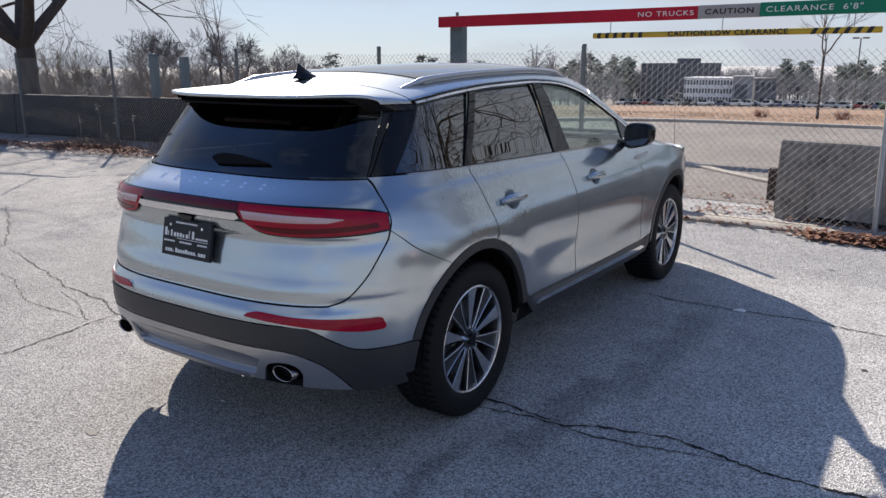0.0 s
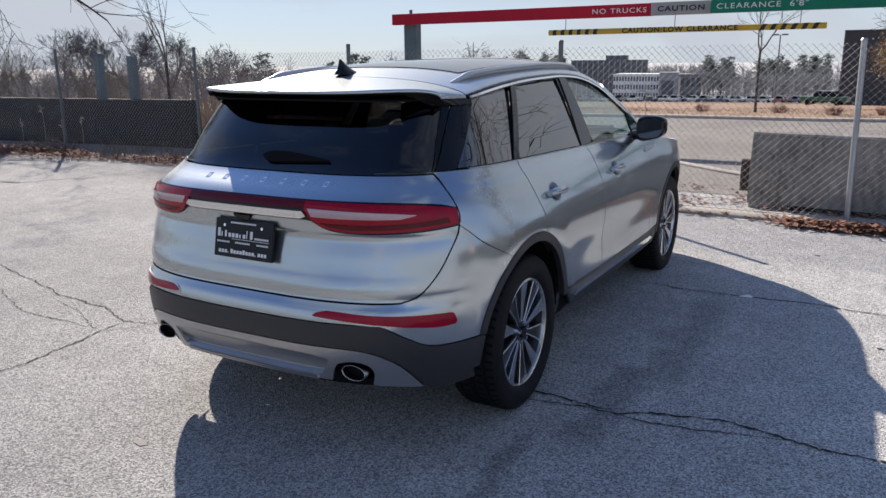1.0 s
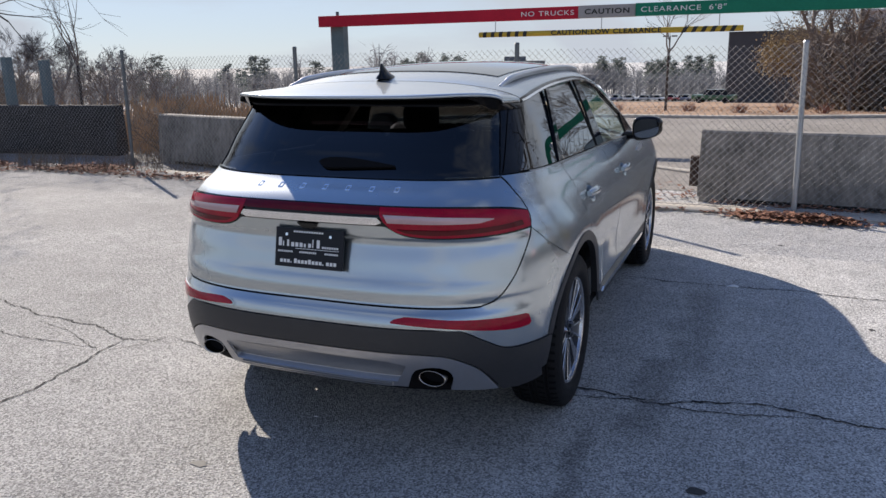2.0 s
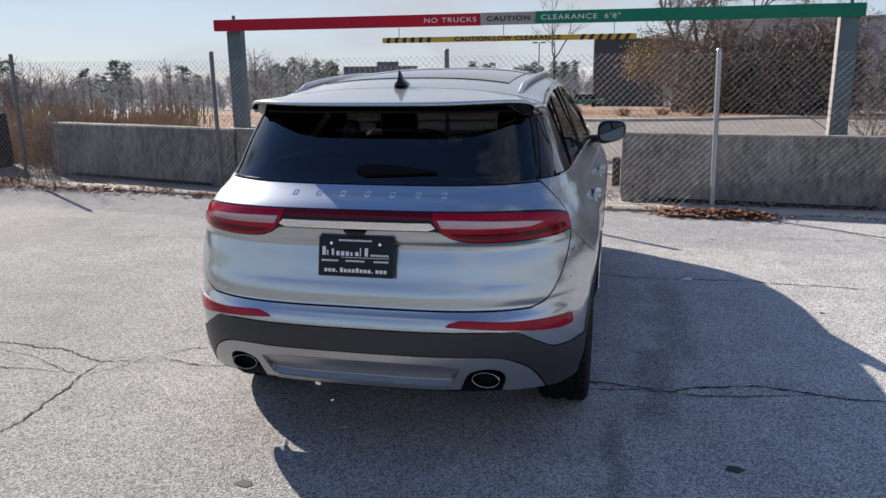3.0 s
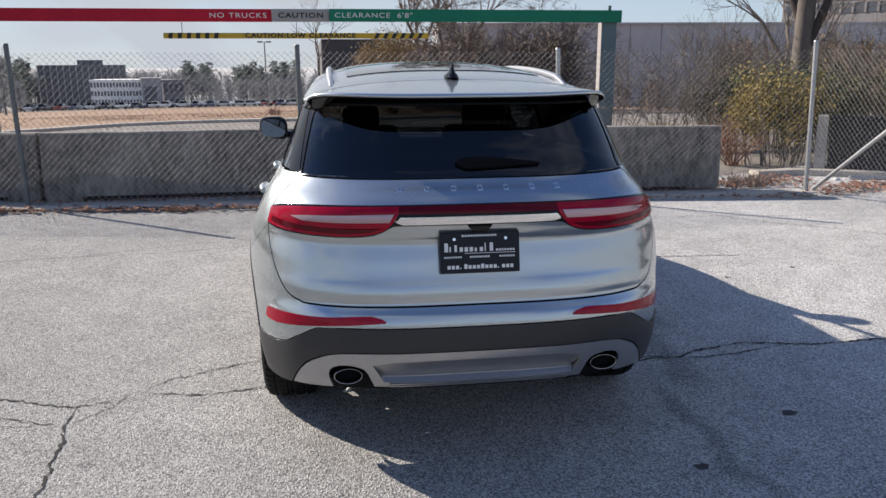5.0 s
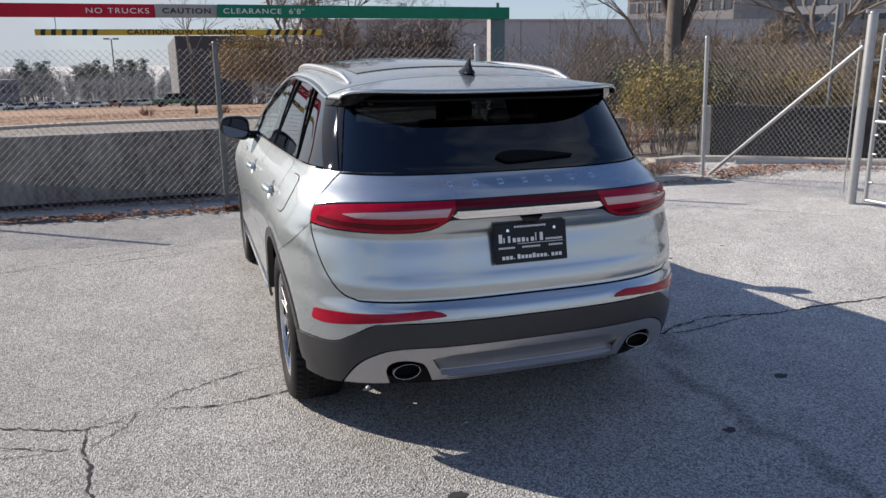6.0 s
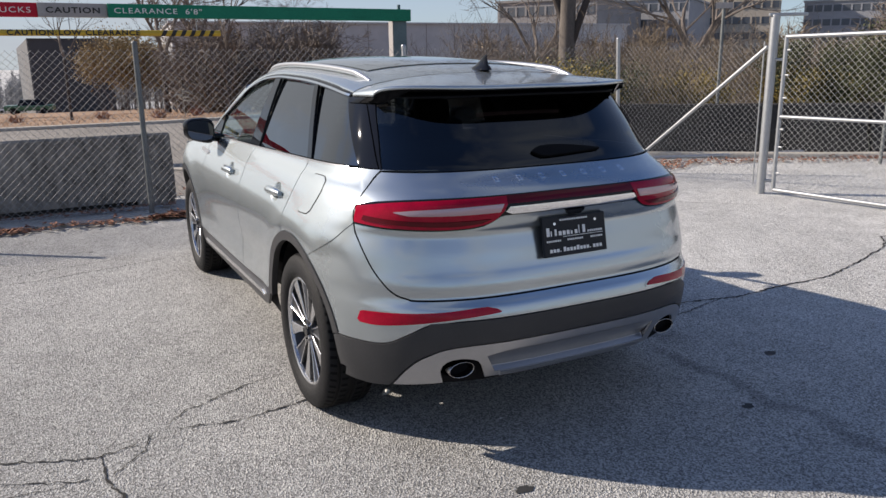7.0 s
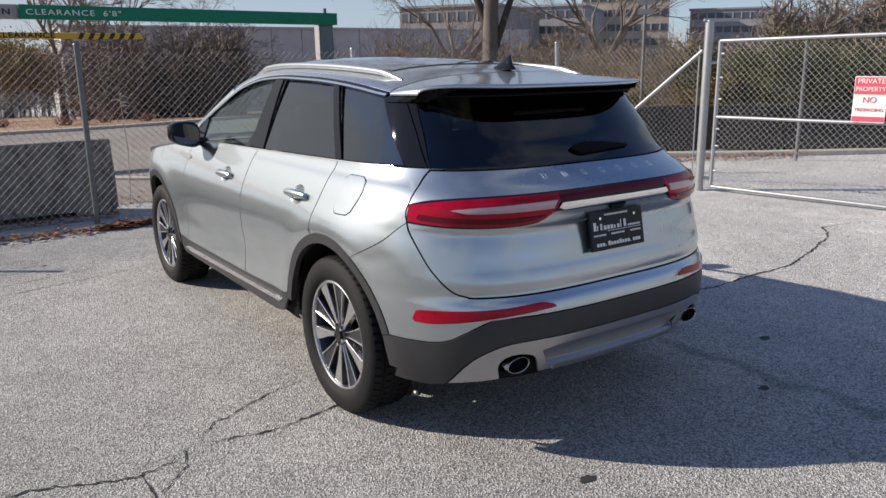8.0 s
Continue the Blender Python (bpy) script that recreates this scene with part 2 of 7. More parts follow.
M_SIGN_GREY = mat("grey_sign_paint", (0.33, 0.31, 0.30), 0.6, 0, 0.12, 3)
M_YELLOW = mat("yellow_tube", (0.56, 0.36, 0.03), 0.5, 0, 0.12, 3)
M_WHITE = mat("white_paint", (0.75, 0.75, 0.73), 0.6, 0, 0.06, 6)
M_INK = mat("black_ink", (0.02, 0.02, 0.02), 0.6, 0, 0.05, 6)
M_BARK = mat("bark", (0.060, 0.048, 0.042), 0.95, 0, 0.35, 6, 0.8, 30, stretch=(1, 1, 0.3))
M_TWIG = mat("twigs", (0.165, 0.136, 0.116), 0.95, 0, 0.3, 3)
M_TWIG_PALE = mat("dry_twigs", (0.185, 0.142, 0.100), 0.95, 0, 0.3, 3)
M_LEAF = mat("evergreen_leaves", (0.060, 0.066, 0.026), 0.75, 0, 0.45, 1.5)
M_LEAF_GOLD = mat("golden_leaves", (0.25, 0.185, 0.045), 0.8, 0, 0.4, 1.5)
M_CONIFER = mat("dry_conifer", (0.26, 0.19, 0.095), 0.85, 0, 0.4, 1.5)
M_DEAD = mat("dead_leaves", (0.25, 0.115, 0.068), 0.9, 0, 0.5, 12)
M_REED = mat("dry_grass", (0.36, 0.245, 0.14), 0.95, 0, 0.6, 0.9)
M_FIELD = mat("dry_field", (0.30, 0.185, 0.110), 0.95, 0, 0.4, 0.35, 0.8, 9)
M_FIELD_GRASS = mat("field_grass", (0.29, 0.175, 0.10), 0.95, 0, 0.35, 0.6)
# distance haze is put into these two colours: paler and greyer-blue
M_HAZE_WOOD = mat("hazy_wood", (0.185, 0.193, 0.21), 0.95, 0, 0.3, 0.2)
M_HAZE_PINE = mat("hazy_pine", (0.125, 0.145, 0.135), 0.95, 0, 0.35, 0.3)

for m in (M_HAZE_WOOD, M_HAZE_PINE):
    # half translucency lifts and flattens the far trees, imitating distance haze
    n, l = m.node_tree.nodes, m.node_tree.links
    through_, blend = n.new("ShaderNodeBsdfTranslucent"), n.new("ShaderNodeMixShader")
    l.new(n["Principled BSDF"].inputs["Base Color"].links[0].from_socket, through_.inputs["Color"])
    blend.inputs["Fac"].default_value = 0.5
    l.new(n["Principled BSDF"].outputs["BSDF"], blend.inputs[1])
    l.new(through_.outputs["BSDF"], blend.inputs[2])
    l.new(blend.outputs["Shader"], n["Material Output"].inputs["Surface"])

# ---- mesh tools ----
from mathutils.geometry import delaunay_2d_cdt


def part(name, me, material, parent=None, label=""):
    """Links a bmesh or mesh as one object, under a thing or a part of it."""
    if isinstance(me, bmesh.types.BMesh):
        bm = me
        me = bpy.data.meshes.new(name)
        bm.to_mesh(me)
        bm.free()
    if material and not me.materials:
        me.materials.append(material)
    ob = new(name, me)
    if parent:
        ob.parent = parent
    if label:
        tagged(ob, label)
    return ob


def thing(name, place=(0, 0, 0), turn=0.0, label="", category="", group="", kind=""):
    ob = new(name)
    ob.matrix_basis = pose(*place, 0, 0, turn)
    return tagged(ob, label, category, group, kind)


def raw(name, verts, faces, smooth=False):
    me = bpy.data.meshes.new(name)
    me.from_pydata([tuple(v) for v in verts], [], faces)
    if smooth:
        me.shade_smooth()
    return me


def box(bm, x0, x1, y0, y1, z0, z1, bevel=0.0, m=None):
    r = bmesh.ops.create_cube(bm, size=1, matrix=Matrix.Translation(((x0 + x1) / 2, (y0 + y1) / 2, (z0 + z1) / 2)) @ Matrix.Diagonal((x1 - x0, y1 - y0, z1 - z0, 1)))
    vs = r["verts"]
    if bevel:
        es = list({e for v in vs for e in v.link_edges})
        out = bmesh.ops.bevel(bm, geom=es, offset=bevel, segments=2, affect="EDGES", profile=0.5)
        vs = list({v for f in out["faces"] for v in f.verts} | {v for v in vs if v.is_valid})
    if m is not None:
        bmesh.ops.transform(bm, matrix=m, verts=vs)
    return vs


def tube(verts, faces, pts, radii, sides=6, cap=True):
    """Appends a tube through pts to verts and faces."""
    base = len(verts)
    k = len(pts)
    up = Vector((0, 0, 1))
    for i, p in enumerate(pts):
        p = Vector(p)
        d = (Vector(pts[min(i + 1, k - 1)]) - Vector(pts[max(i - 1, 0)])).normalized()
        a = d.cross(up) if abs(d.z) < 0.95 else d.cross(Vector((1, 0, 0)))
        a.normalize()
        b = d.cross(a)
        r = radii[i] if isinstance(radii, (list, tuple)) else radii
        for j in range(sides):
            t = 2 * math.pi * j / sides
            verts.append(p + a * (r * math.cos(t)) + b * (r * math.sin(t)))
    for i in range(k - 1):
        for j in range(sides):
            j2 = (j + 1) % sides
            faces.append((base + i * sides + j, base + i * sides + j2, base + (i + 1) * sides + j2, base + (i + 1) * sides + j))
    if cap:
        faces.append(tuple(base + j for j in range(sides))[::-1])
        faces.append(tuple(base + (k - 1) * sides + j for j in range(sides)))


def tube_mesh(name, pts, radii, sides=10, smooth=True):
    v, f = [], []
    tube(v, f, pts, radii, sides)
    me = raw(name, v, f, smooth)
    if smooth:
        me.set_sharp_from_angle(angle=radians(50))
    return me


def revolve(name, profile, segs=48, axis="X", smooth=True):
    """A closed ring of the profile's (along, radius) points, turned round an axis."""
    v, f = [], []
    k = len(profile)
    for i in range(segs):
        t = 2 * math.pi * i / segs
        for a, r in profile:
            v.append((a, r * math.cos(t), r * math.sin(t)))
    for i in range(segs):
        i2 = (i + 1) % segs
        for j in range(k - 1):
            f.append((i * k + j, i2 * k + j, i2 * k + j + 1, i * k + j + 1))
    me = raw(name, v, f, smooth)
    if smooth:
        me.set_sharp_from_angle(angle=radians(35))
    return me


def curve(pts, step=0.02):
    """A smooth open line through the points (Catmull-Rom), finely divided."""
    out = []
    n = len(pts)
    P = [Vector(p) for p in pts]
    for i in range(n - 1):
        p0, p1, p2, p3 = P[max(i - 1, 0)], P[i], P[i + 1], P[min(i + 2, n - 1)]
        k = max(1, int((p2 - p1).length / step))
        for j in range(k):
            t = j / k
            out.append(0.5 * ((2 * p1) + (p2 - p0) * t + (2 * p0 - 5 * p1 + 4 * p2 - p3) * t * t + (3 * p1 - p0 - 3 * p2 + p3) * t ** 3))
    out.append(P[-1])
    return out


def line(pts, step=0.03):
    out = []
    P = [Vector(p) for p in pts]
    for a, b in zip(P, P[1:]):
        k = max(1, int((b - a).length / step))
        out += [a.lerp(b, j / k) for j in range(k)]
    out.append(P[-1])
    return out


def ring(*lines):
    """Joins lines end to end into one closed outline without doubled points."""
    out = []
    for ln in lines:
        for p in ln:
            if not out or (p - out[-1]).length > 1e-4:
                out.append(p)
    if (out[0] - out[-1]).length < 1e-4:
        out.pop()
    return out


def spl(pts):
    """A smooth function through (x, y) pairs."""
    xs, ys = [p[0] for p in pts], [p[1] for p in pts]
    n = len(xs)
    g = [(ys[i + 1] - ys[i]) / (xs[i + 1] - xs[i]) for i in range(n - 1)]
    m = [g[0]] + [(g[i - 1] * (xs[i + 1] - xs[i]) + g[i] * (xs[i] - xs[i - 1])) / (xs[i + 1] - xs[i - 1]) for i in range(1, n - 1)] + [g[-1]]

    def f(x):
        if x <= xs[0]:
            return ys[0] + m[0] * (x - xs[0])
        if x >= xs[-1]:
            return ys[-1] + m[-1] * (x - xs[-1])
        i = 0
        while x > xs[i + 1]:
            i += 1
        h = xs[i + 1] - xs[i]
        t = (x - xs[i]) / h
        return (1 + 2 * t) * (1 - t) ** 2 * ys[i] + t * (1 - t) ** 2 * h * m[i] + t * t * (3 - 2 * t) * ys[i + 1] + t * t * (t - 1) * h * m[i + 1]
    return f


def inside(p, poly):
    x, y = p
    c = False
    j = len(poly) - 1
    for i in range(len(poly)):
        xi, yi = poly[i]
        xj, yj = poly[j]
        if (yi > y) != (yj > y) and x < (xj - xi) * (y - yi) / (yj - yi) + xi:
            c = not c
        j = i
    return c


def sheet(name, outline, lift, normal, thick=0.01, off=0.0, step=0.035, holes=()):
    """A curved sheet with turned-in edges: a flat outline, filled with a grid and laid on the surface lift(u, v)."""
    loops = [outline, *holes]
    pts, edges = [], []
    for lp in loops:
        b = len(pts)
        pts += [Vector((p[0], p[1])) for p in lp]
        edges += [(b + i, b + (i + 1) % len(lp)) for i in range(len(lp))]
    nb = len(pts)
    arr = np.array([(p.x, p.y) for p in pts])
    lo, hi = arr.min(0), arr.max(0)
    rows = int((hi[1] - lo[1]) / (step * 0.87)) + 1
    for r in range(rows + 1):
        y = lo[1] + r * step * 0.87
        x = lo[0] + (0.5 * step if r % 2 else 0)
        while x < hi[0]:
            if ((arr - (x, y)) ** 2).sum(1).min() > (0.45 * step) ** 2 and inside((x, y), outline) and not any(inside((x, y), h) for h in holes):
                pts.append(Vector((x, y)))
            x += step
    res = delaunay_2d_cdt(pts, edges, [], 0, 1e-6)
    vs, tris = res[0], res[2]
    uv = [(v.x, v.y) for v in vs]
    tris = [t for t in tris if inside((sum(uv[i][0] for i in t) / 3, sum(uv[i][1] for i in t) / 3), outline)
            and not any(inside((sum(uv[i][0] for i in t) / 3, sum(uv[i][1] for i in t) / 3), h) for h in holes)]
    nor = [normal(*p) for p in uv]
    pos = [Vector(lift(*p)) + n * off for p, n in zip(uv, nor)]
    V, N, F = [tuple(p) for p in pos], [tuple(n) for n in nor], []
    count = {}
    for t in tris:
        a, b, c = t
        if (pos[b] - pos[a]).cross(pos[c] - pos[a]).dot(nor[a]) < 0:
            t = (a, c, b)
        F.append(t)
        for e in ((t[0], t[1]), (t[1], t[2]), (t[2], t[0])):
            count[e] = 1
    if thick:
        edge = [e for e in count if (e[1], e[0]) not in count]
        for a, b in edge:
            tang = (pos[b] - pos[a]).normalized()
            out = tang.cross(nor[a])
            q = []
            for i in (a, b):
                q.append(len(V))
                V.append(tuple(pos[i]))
                N.append(tuple(out))
            for i in (b, a):
                q.append(len(V))
                V.append(tuple(pos[i] - nor[i] * thick))
                N.append(tuple(out))
            F.append((q[1], q[0], q[3], q[2]))
    me = raw(name, V, F, True)
    me.normals_split_custom_set_from_vertices(N)
    return me


def grid(name, fn, nu, nv, smooth=True, thick=0.0):
    """A sheet through fn(u, v), u and v from 0 to 1."""
    v = [Vector(fn(i / nu, j / nv)) for j in range(nv + 1) for i in range(nu + 1)]
    f = []
    for j in range(nv):
        for i in range(nu):
            a = j * (nu + 1) + i
            f.append((a, a + 1, a + nu + 2, a + nu + 1))
    me = raw(name, v, f, smooth)
    if thick:
        bm = bmesh.new()
        bm.from_mesh(me)
        bmesh.ops.recalc_face_normals(bm, faces=bm.faces)
        bmesh.ops.solidify(bm, geom=bm.faces[:], thickness=thick)
        bm.to_mesh(me)
        bm.free()
        if smooth:
            me.shade_smooth()
            me.set_sharp_from_angle(angle=radians(40))
    return me

# ---- ground: one sheet, level round the car, falling away beyond ----


def ground_z(x, y):
    d = math.hypot(x, y)
    drop = .052 * max(0.0, min(d, 300) - 19)
    side = max(0.0, min(1.0, (y + 3) / 14))
    return -drop * side


FIELD_EDGE = spl([(-60, 22), (-20, 12.5), (-13, 9.5), (-9.5, 12.5), (-6, 16.0), (-3, 16.9), (1, 17.0), (6, 18.5), (14, 24), (30, 40)])


def ground():
    radii = [0, 3, 6, 9, 12, 15, 17, 19, 21, 24, 28, 34, 42, 52, 64, 80, 100, 125, 150, 170, 200, 240, 300, 360, 450, 700, 1200, 2500]
    n = 120
    v = [(0, 0, 0)]
    f = []
    for r in radii[1:]:
        for k in range(n):
            a = 2 * math.pi * k / n
            x, y = r * math.cos(a), r * math.sin(a)
            v.append((x, y, ground_z(x, y)))
    for k in range(n):
        f.append((0, 1 + k, 1 + (k + 1) % n))
    for i in range(len(radii) - 2):
        for k in range(n):
            a, b = 1 + i * n + k, 1 + i * n + (k + 1) % n
            f.append((a, a + n, b + n, b))
    return raw("ground", v, f, True)


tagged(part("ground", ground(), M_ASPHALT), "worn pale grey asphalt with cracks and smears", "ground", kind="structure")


def laid(name, pts_fn, nu, nv, rise, material, label, category):
    """A sheet laid on the ground, a little proud of it."""
    def fn(u, v):
        x, y = pts_fn(u, v)
        return x, y, ground_z(x, y) + rise
    return tagged(part(name, grid(name, fn, nu, nv), material), label, category, kind="structure")


def field_pts(u, v):
    x = -60 + 95 * u
    y0 = FIELD_EDGE(x)
    k = v * v
    return x * (1 + 2.6 * k), y0 + k * 120


laid("dry_field", field_pts, 90, 60, .03, M_FIELD, "dry orange-brown winter grass field", "field")


def road_pts(u, v):
    x = -13 + 30 * u
    y0 = 4.95 + (.6 if x < -4 else 0) + max(0, (x - 4.5)) * .5
    return x, y0 + (FIELD_EDGE(x) - .2 - y0) * v


laid("road", road_pts, 60, 24, .006, M_ASPHALT_FAR, "dull brown-grey old asphalt beyond the fence", "road")


def lot_pts(u, v):
    return -130 + 150 * u, 150 + 170 * v


laid("far_car_park", lot_pts, 30, 30, .10, M_ASPHALT_FAR, "pale far car park", "car park")


def strip_solid(name, pts, width, height, material, label, category, kind="structure"):
    """A low kerb along a line on the ground, with a rounded top edge."""
    P = [Vector((x, y, 0)) for x, y in line(pts, .25)] if len(pts[0]) == 2 else pts
    v, f = [], []
    prof = [(0, 0), (.0, height * .7), (.015, height), (width - .015, height), (width, height * .7), (width, 0)]
    k = len(prof)
    for i, p in enumerate(P):
        d = (P[min(i + 1, len(P) - 1)] - P[max(i - 1, 0)]).normalized()
        nrm = Vector((-d.y, d.x, 0))
        for a, z in prof:
            q = p + nrm * (a + .012 * noise.noise((p.x * 2, p.y * 2, a)))
            v.append((q.x, q.y, ground_z(q.x, q.y) + z + (.006 * noise.noise((q.x * 3, q.y * 3, 1)) if z else 0)))
    for i in range(len(P) - 1):
        for j in range(k - 1):
            f.append((i * k + j, i * k + k + j, i * k + k + j + 1, i * k + j + 1))
    f += [tuple(range(k)), tuple((len(P) - 1) * k + j for j in range(k))[::-1]]
    me = raw(name, v, f, True)
    me.set_sharp_from_angle(angle=radians(40))
    return tagged(part(name, me, material), label, category, kind=kind)


strip_solid("kerb", [(-6.6, 4.12), (-5.0, 3.92), (-3.4, 3.80), (-1.5, 3.66), (1.5, 3.60), (3.9, 3.52), (5.1, 3.30)], .34, .035, M_KERB, "pale worn concrete kerb under the fence", "kerb")
strip_solid("kerb", [(-1.1, 8.0), (-.5, 7.5), (.3, 6.8), (1.0, 6.3), (2.2, 6.1), (4.6, 6.0)], .12, .045, M_KERB, "pale concrete kerb beyond the fence", "kerb")
strip_solid("kerb", [(x, FIELD_EDGE(x) - .30) for x in (-9.5, -8, -6, -4.5, -3, -1, 1, 3, 6, 9, 14)], .30, .08, M_KERB, "pale concrete kerb along the dry field", "kerb")
strip_solid("kerb", [(5.3, 4.9), (5.9, 5.0), (6.6, 4.7), (7.6, 4.0), (9.2, 2.9), (12, 1.2)], .22, .08, M_KERB, "pale concrete kerb beside the barrier", "kerb")

# cracks: narrow uneven dark lines, sunk edges
M_CRACK = mat("crack", (.018, .017, .016), .95, 0, .3, 30)


def crack(pts, width, seed, wob=.022):
    rnd = random.Random(seed)
    P = []
    for p in line(pts, .022):
        P.append(Vector((p.x + rnd.uniform(-1, 1) * wob * .45 + wob * noise.noise((p.x * 5, p.y * 5, seed)), p.y + rnd.uniform(-1, 1) * wob * .45 + wob * noise.noise((p.x * 5, p.y * 5, seed + 9)), 0)))
    v, f = [], []
    for i, p in enumerate(P):
        d = (P[min(i + 1, len(P) - 1)] - P[max(i - 1, 0)]).normalized()
        nrm = Vector((-d.y, d.x, 0))
        t = i / (len(P) - 1)
        w = .85 * width * rnd.uniform(.25, 1.4) * min(1, 6 * t + .2, 6 * (1 - t) + .2)
        v += [(p.x + nrm.x * w, p.y + nrm.y * w, .0035), (p.x - nrm.x * w, p.y - nrm.y * w, .0035)]
    for i in range(len(P) - 1):
        f.append((2 * i, 2 * i + 1, 2 * i + 3, 2 * i + 2))
    return tagged(part("crack", raw("crack", v, f), M_CRACK), "narrow dark crack in the asphalt", "crack", kind="structure")


for k, (pts, w) in enumerate((
        ([(.80, -1.33), (.90, -1.31), (1.05, -1.28), (1.26, -1.26), (1.50, -1.15), (1.75, -1.10), (1.91, -1.14), (2.15, -1.19), (2.5, -1.17), (3.11, -1.17), (3.7, -1.0), (4.27, -.83), (4.62, -.57), (5.15, -.66)], .009),
        ([(.80, -1.20), (.90, -1.21), (1.09, -1.22), (1.27, -1.24)], .008),
        ([(1.27, -1.26), (1.44, -1.29), (1.62, -1.25), (1.80, -1.21), (2.01, -1.17)], .005),
        ([(.78, .90), (.95, .88), (1.19, .87), (1.60, .89), (1.98, .89), (2.37, .87), (3.0, .80)], .007),
        ([(-4.31, -.87), (-3.31, -1.11), (-2.68, -1.27), (-2.16, -1.32), (-1.82, -1.44), (-1.68, -1.40), (-1.54, -1.31)], .006),
        ([(-1.54, -1.31), (-1.36, -1.36), (-1.18, -1.39), (-.90, -1.33), (-.62, -1.34)], .006),
        ([(-1.53, -1.29), (-1.42, -1.16), (-1.22, -1.09), (-1.09, -1.01), (-.9, -.96)], .0045),
        ([(-1.60, -1.34), (-1.62, -1.46), (-1.68, -1.53), (-1.77, -1.64)], .004),
        ([(-1.80, -1.44), (-1.79, -1.55), (-1.78, -1.65), (-1.75, -1.81), (-1.72, -2.05), (-1.70, -2.19), (-1.74, -2.5)], .007),
        ([(-2.6, -1.36), (-2.16, -1.48), (-1.98, -1.57), (-1.80, -1.65)], .004),
        ([(-4.6, -1.0), (-3.9, -1.35), (-3.2, -1.38), (-2.6, -1.62), (-1.9, -1.62)], .004),
        ([(-3.9, 1.45), (-2.9, 1.60), (-2.0, 1.64), (-.95, 1.88)], .005),
        ([(-2.8, 1.58), (-2.0, 1.90), (-1.2, 2.1)], .004),
        ([(3.0, 3.1), (3.6, 2.2), (4.4, 1.5), (5.0, .9)], .006),
        ([(2.2, 2.5), (3.6, 2.4), (5.0, 2.2)], .004),
        ([(-6.5, .2), (-5.4, -.3), (-4.4, -.85), (-4.2, -1.5)], .006))):
    crack(pts, w, 11 + k)

# small dark tar spots
M_SPOT = mat("tar", (.03, .03, .03), .7, 0, .3, 20)
for k, (x, y, r) in enumerate(((1.508, -1.986, .030), (.884, -2.386, .028), (-.41, -2.48, .030), (1.9, 2.3, .018), (3.0, .4, .02), (-1.6, 2.4, .018), (2.35, .2, .015), (-5.2, 2.2, .02))):
    rnd = random.Random(k)
    n = 14
    pts = [(x + r * 1.4 * rnd.uniform(.6, 1.1) * math.cos(2 * math.pi * i / n), y + r * rnd.uniform(.6, 1.1) * math.sin(2 * math.pi * i / n), .003) for i in range(n)]
    tagged(part("tar_spot", raw("tar_spot", pts, [tuple(range(n))]), M_SPOT), "small dark tar spot on the asphalt", "spot", kind="structure")

# ---- the car: a shell of level outlines, rear at -y; s runs along the outline from the middle of the rear ----
WID = spl([(.15, .84), (.30, .890), (.40, .910), (.50, .914), (.60, .916), (.72, .923), (.82, .922), (.90, .908), (.96, .884), (1.03, .850), (1.07, .826), (1.10, .802), (1.14, .785), (1.30, .722), (1.46, .65), (1.55, .60)])
REAR = spl([(.15, -2.10), (.30, -2.19), (.42, -2.235), (.55, -2.255), (.64, -2.245), (.688, -2.214), (.712, -2.216), (.735, -2.213), (.757, -2.206), (.78, -2.196), (.80, -2.190), (.85, -2.178), (.89, -2.166), (.908, -2.161), (.925, -2.163), (.942, -2.173), (.962, -2.178), (1.04, -2.185), (1.08, -2.14), (1.13, -2.05), (1.28, -1.92), (1.44, -1.78)])
YC, POWER = -1.3, 3.3
AXLE, WHEEL_Z, TYRE_R = 1.3555, 0.358, 0.362

S_TAB = []
run, last = 0.0, None
for i in range(3001):
    th = math.pi / 2 * i / 3000
    cx, cy = math.sin(th) ** (2 / POWER), max(0.0, math.cos(th)) ** (2 / POWER)
    if last:
        run += math.hypot(.92 * (cx - last[0]), .95 * (cy - last[1]))
    S_TAB.append((run, cx, cy))
    last = (cx, cy)
S_C = run
S_AT = np.linspace(0, S_C, 1601)
S_X = np.interp(S_AT, [r[0] for r in S_TAB], [r[1] for r in S_TAB]).tolist() + [1.0]
S_Y = np.interp(S_AT, [r[0] for r in S_TAB], [r[2] for r in S_TAB]).tolist() + [0.0]


def shell(s, z):
    a, w = abs(s), WID(z)
    if a < S_C:
        k = a / S_C * 1600
        i = int(k)
        k -= i
        x = w * (S_X[i] * (1 - k) + S_X[i + 1] * k)
        y = YC - (YC - REAR(z)) * (S_Y[i] * (1 - k) + S_Y[i + 1] * k)
    else:
        y = YC + a - S_C
        x = w
        if y > 1.0:
            x *= max(0.0, 1 - min(1, (y - 1.0) / 1.32) ** 3) ** (1 / 3)
    if a > 0.8 and z < 1.05:
        # flared arches and a hollow along the doors
        for ya in (-AXLE, AXLE):
            r = math.hypot(y - ya, z - WHEEL_Z)
            x += 0.009 * math.exp(-((r - 0.50) / 0.08) ** 2)
        x -= 0.009 * math.exp(-((y + 0.05) / 0.75) ** 4) * math.exp(-((z - 0.60 - 0.05 * y) / 0.10) ** 2)
    return math.copysign(x, s), y, z


def shell_n(s, z):
    h = 0.006
    p, q = Vector(shell(s + h, z)), Vector(shell(s - h, z))
    u, v = Vector(shell(s, z + h)), Vector(shell(s, z - h))
    return (p - q).cross(u - v).normalized()


